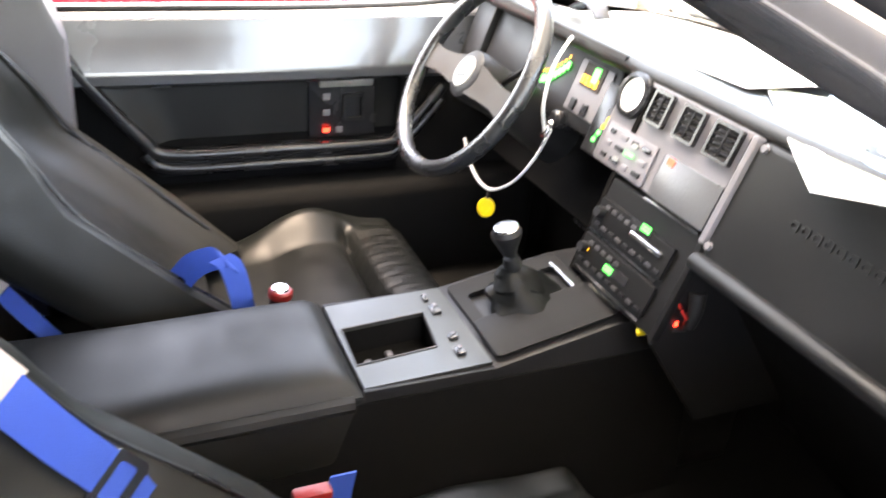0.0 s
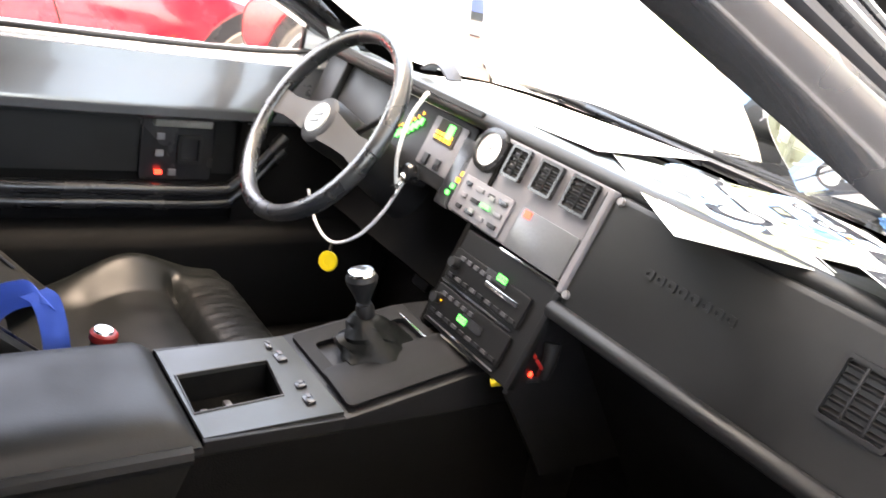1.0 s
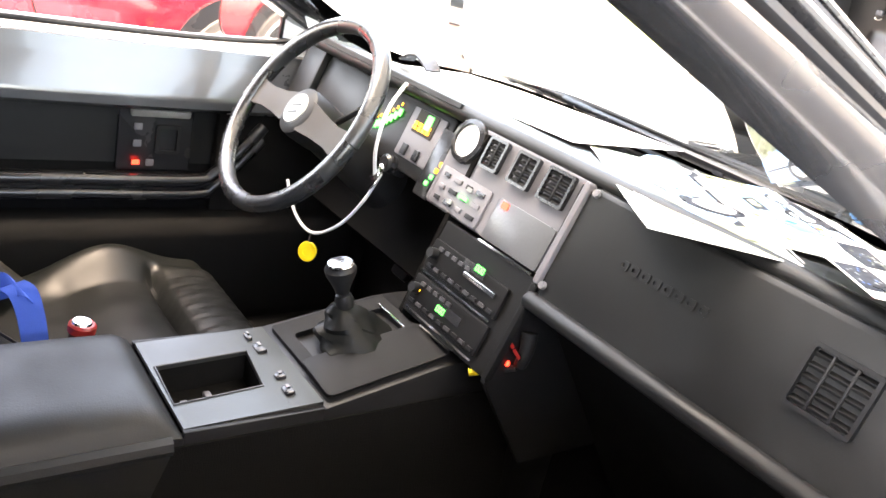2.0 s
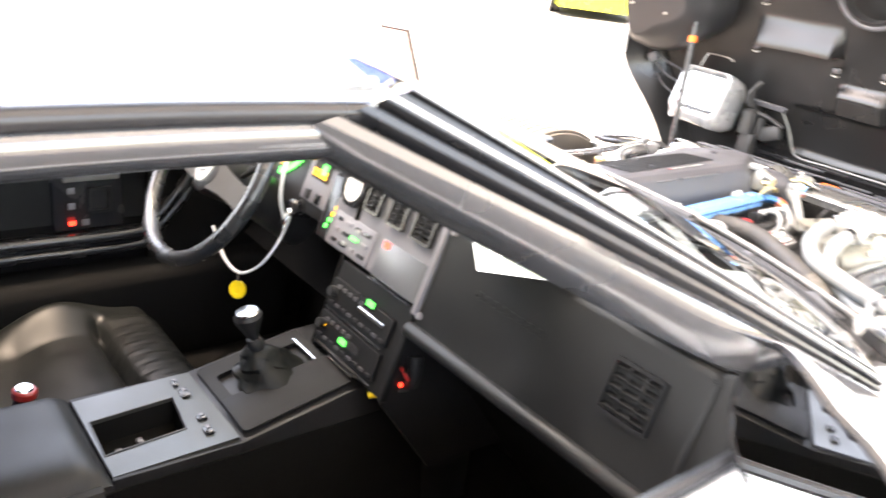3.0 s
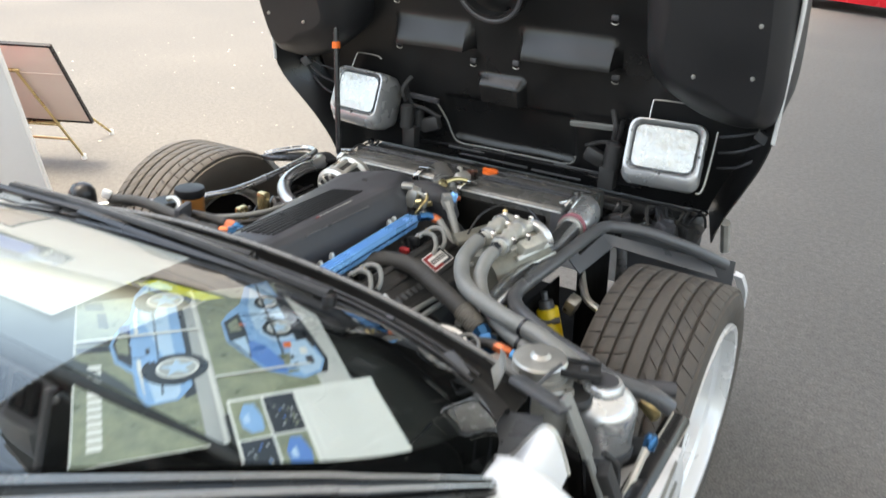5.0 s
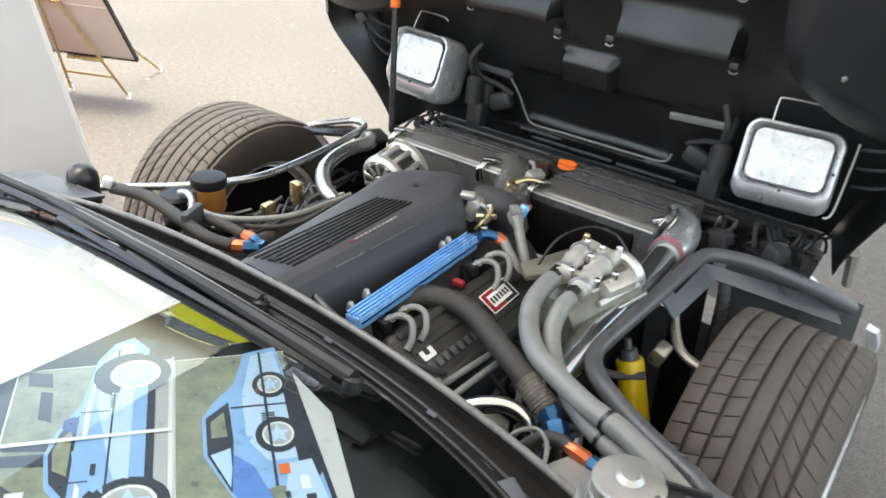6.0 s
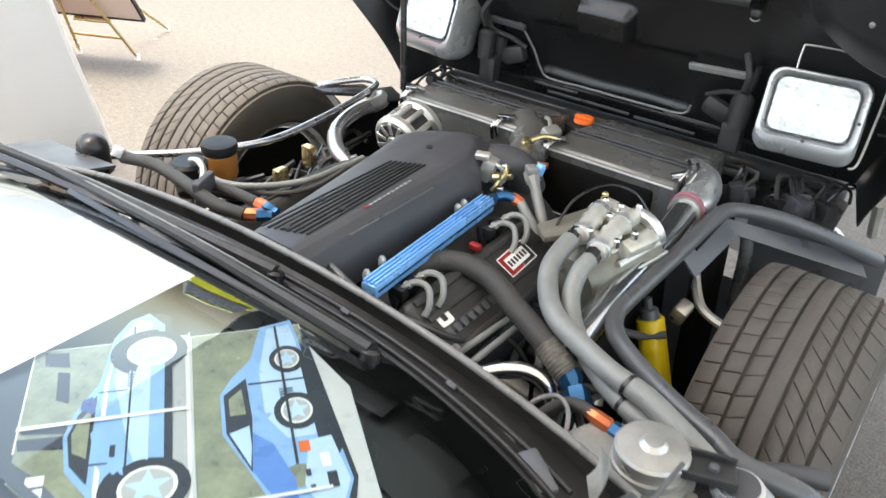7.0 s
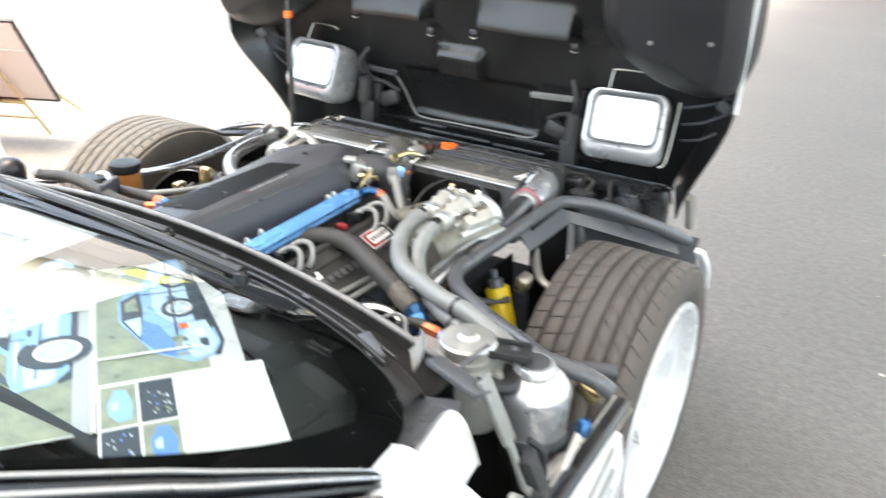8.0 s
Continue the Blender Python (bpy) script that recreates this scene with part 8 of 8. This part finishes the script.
part("rubber_hose", tube([(0.745, -0.305, 0.660), (0.775, -0.285, 0.661), (0.822, -0.262, 0.660)], 0.0145, 14), COVER, car, "grey rubber hose end")
part("brass_connector", turned(box((0, 0, 0), (0.042, 0.018, 0.018), 0.004), basis((0.795, -0.318, 0.640), (0.8, -0.4, -0.3), (0.3, 0.9, 0))), BRASS, car, "pale brass connector")
part("blue_cap", lathe([(0, 0), (0.011, 0), (0.012, 0.018), (0.008, 0.026), (0, 0.026)], (0.832, -0.440, 0.648), (0.1, 0.3, 0.9), 12), DEEPBLUE, car, "small blue cap on a thin pipe")
part("thin_pipe", tube([(0.830, -0.445, 0.650), (0.825, -0.49, 0.61), (0.815, -0.55, 0.56)], 0.007, 8), ALLOY, car)
part("ledge_bracket", box((0.81, -0.60, 0.60), (0.05, 0.04, 0.05), 0.008, rot=(20, 10, 15)), ALLOY, car)
part("bay_rail", box((0.816, -0.46, 0.572), (0.010, 0.42, 0.05), 0.003), UNDERSHADE, car)
part("bay_wall", box((0.58, -0.60, 0.44), (0.40, 0.03, 0.28), 0.01), ENGINE, car)

# ---- around the car ----
easel = thing("easel", "brass tripod easel holding a framed beige board", "easel")
m = basis((-2.992, 0.936, 0.479), (0.90, 0.44, 0), (0.22, -0.50, 0.84))
part("board", turned(plate(0.53, 0.54, 0.012, 0.004), m), BOARD, easel)
part("frame", turned(plate(0.555, 0.565, 0.018, 0.005, hole=(0.53, 0.54, 0.003)), m @ pose(0, 0, -0.003)), SATIN, easel, "black picture frame")
part("board_rail", turned(box((0, 0.085, 0.014), (0.53, 0.006, 0.006), 0.001), m), BOARD, easel)
for top, foot in (((0.025, 0.12, 0.030), (-2.950, 1.200)), ((-0.07, 0.12, 0.030), (-3.258, 1.056)), ((-0.02, 0.14, -0.02), (-3.25, 1.62))):
    a = m @ Vector(top)
    part("leg", tube([a, (foot[0], foot[1], 0.014)], 0.008, 10), BRASS, easel)
    part("rubber_foot", lathe([(0, 0), (0.014, 0), (0.012, 0.03), (0, 0.03)], (foot[0], foot[1], 0), (0, 0, 1), 12), WHITECORD, easel)
p_, q_ = (m @ Vector((0.025, 0.12, 0.030))).lerp(Vector((-2.95, 1.20, 0.014)), 0.78), (m @ Vector((-0.07, 0.12, 0.030))).lerp(Vector((-3.258, 1.056, 0.014)), 0.78)
part("crossbar", tube([p_, q_], 0.008, 8), BRASS, easel)
part("ledge", turned(box((-0.02, -0.290, 0.016), (0.20, 0.014, 0.04), 0.003), m), BRASS, easel)
part("top_clip", turned(box((-0.02, 0.115, 0.030), (0.13, 0.016, 0.014), 0.003), m), BRASS, easel)

stand = thing("sign_panel", "tall plain grey display panel standing on the asphalt", "panel")
part("panel", loft([[(-2.10, 0.46, 0.0), (-2.30, 0.13, 0.0), (-2.33, 0.15, 0.0), (-2.13, 0.48, 0.0)], [(-1.76, -0.11, 1.98), (-1.86, -0.28, 1.98), (-1.89, -0.26, 1.98), (-1.79, -0.09, 1.98)]]), PANELGREY, stand)


part("edge_trim", tube([(-2.105, 0.472, 0.0), (-1.935, 0.187, 0.99), (-1.772, -0.099, 1.98)], 0.012, 8), PAPER, stand, "pale edge strip")


def parked_car(label, paint, m, group=""):
    """A low coupe: body, glass, lamps and four alloy wheels; local y ahead."""
    root = thing("parked_car", label, "car", group)

    def sec(y):
        t = (y + 2.2) / 4.4
        w = 0.86 - 0.10 * smooth_step(0.75, 1.0, t) - 0.06 * smooth_step(0.2, 0.0, t)
        h = 0.74 + 0.06 * math.sin(math.pi * t) - 0.20 * smooth_step(0.72, 1.0, t)
        pts = [(-w + 0.04, 0.16), (-w, 0.30), (-w - 0.01, 0.50), (-w + 0.03, h - 0.06), (-w + 0.16, h), (0, h + 0.03), (w - 0.16, h), (w - 0.03, h - 0.06), (w + 0.01, 0.50), (w, 0.30), (w - 0.04, 0.16)]
        return [(x, y, z) for x, z in pts]
    ys = [-2.2, -2.15, -1.9, -1.5, -1.1, -0.6, 0.0, 0.6, 1.1, 1.5, 1.9, 2.1, 2.2]
    part("body", loft([sec(y) for y in ys]), paint, root)

    def cab(y, k):
        return [(x, y, z) for x, z in ((-0.72, 0.76), (-0.55 - 0.10 * (1 - k), 0.78 + 0.40 * k), (0, 0.80 + 0.42 * k), (0.55 + 0.10 * (1 - k), 0.78 + 0.40 * k), (0.72, 0.76))]
    part("cabin_glass", loft([cab(-1.6, 0.05), cab(-0.9, 0.92), cab(-0.5, 1.0), cab(-0.1, 0.92), cab(0.75, 0.05)]), SATIN, root, "dark cabin glass")
    part("roof", loft([[(x * 0.985, y, z + 0.012) for x, y, z in cab(y0, k)][1:4] + [(0.4, y0, 0.9), (-0.4, y0, 0.9)] for y0, k in ((-0.95, 0.90), (-0.5, 1.0), (-0.12, 0.90))]), paint, root)
    for sx in (1, -1):
        for y in (1.38, -1.30):
            part("arch", lathe([(0, -0.05), (0.37, -0.05), (0.37, 0.012), (0, 0.012)], (sx * 0.862, y, 0.33), (sx, 0, 0), 36), SATIN, root)
            w = part("wheel", lathe([(0.20, -0.18), (0.30, -0.18), (0.318, -0.15), (0.318, -0.01), (0.30, 0.022), (0.255, 0.022), (0.255, -0.02), (0, -0.02)], (sx * 0.862, y, 0.32), (sx, 0, 0), 36), TREAD, root)
            part("rim", lathe([(0.23, 0.0), (0.262, 0.0), (0.262, 0.027), (0.24, 0.020), (0.23, -0.01)], (sx * 0.862, y, 0.32), (sx, 0, 0), 36), SILVER, w, "silver rim")
            for k in range(5):
                a = 2 * math.pi * k / 5
                part("spoke", box((sx * 0.872, y + 0.11 * math.cos(a), 0.32 + 0.11 * math.sin(a)), (0.02, 0.24, 0.075), 0.006, rot=(math.degrees(a), 0, 0)), SILVER, w)
        part("door_seam", tube([(sx * 0.874, 0.55, 0.28), (sx * 0.880, 0.50, 0.50), (sx * 0.80, 0.42, 0.76)], 0.004, 6), SATIN, root)
        part("door_seam", tube([(sx * 0.874, -0.60, 0.28), (sx * 0.880, -0.62, 0.50), (sx * 0.80, -0.60, 0.77)], 0.004, 6), SATIN, root)
        part("side_lamp", box((sx * 0.80, 2.02, 0.45), (0.10, 0.10, 0.05), 0.015), ORANGETAPE, root)
        part("head_lamp", box((sx * 0.55, 2.12, 0.52), (0.30, 0.08, 0.07), 0.02), CHROME, root)
        part("door_mirror", box((sx * 0.93, 0.45, 0.84), (0.14, 0.10, 0.10), 0.04, 3), paint, root)
    root.matrix_world = m
    return root


parked_car("glossy red coupe parked beside the show car", RED, pose(-3.50, -1.70, 0, 0, 0, 0))
parked_car("red coupe parked far off on the asphalt", RED, pose(0.33, 13.6, 0, 0, 0, 62))
parked_car("yellow-green coupe parked far off on the asphalt", LIME, pose(-10.9, 11.4, 0, 0, 0, 48))
parked_car("blue coupe parked far off on the asphalt", NAVY, pose(-13.6, 9.0, 0, 0, 0, 40))
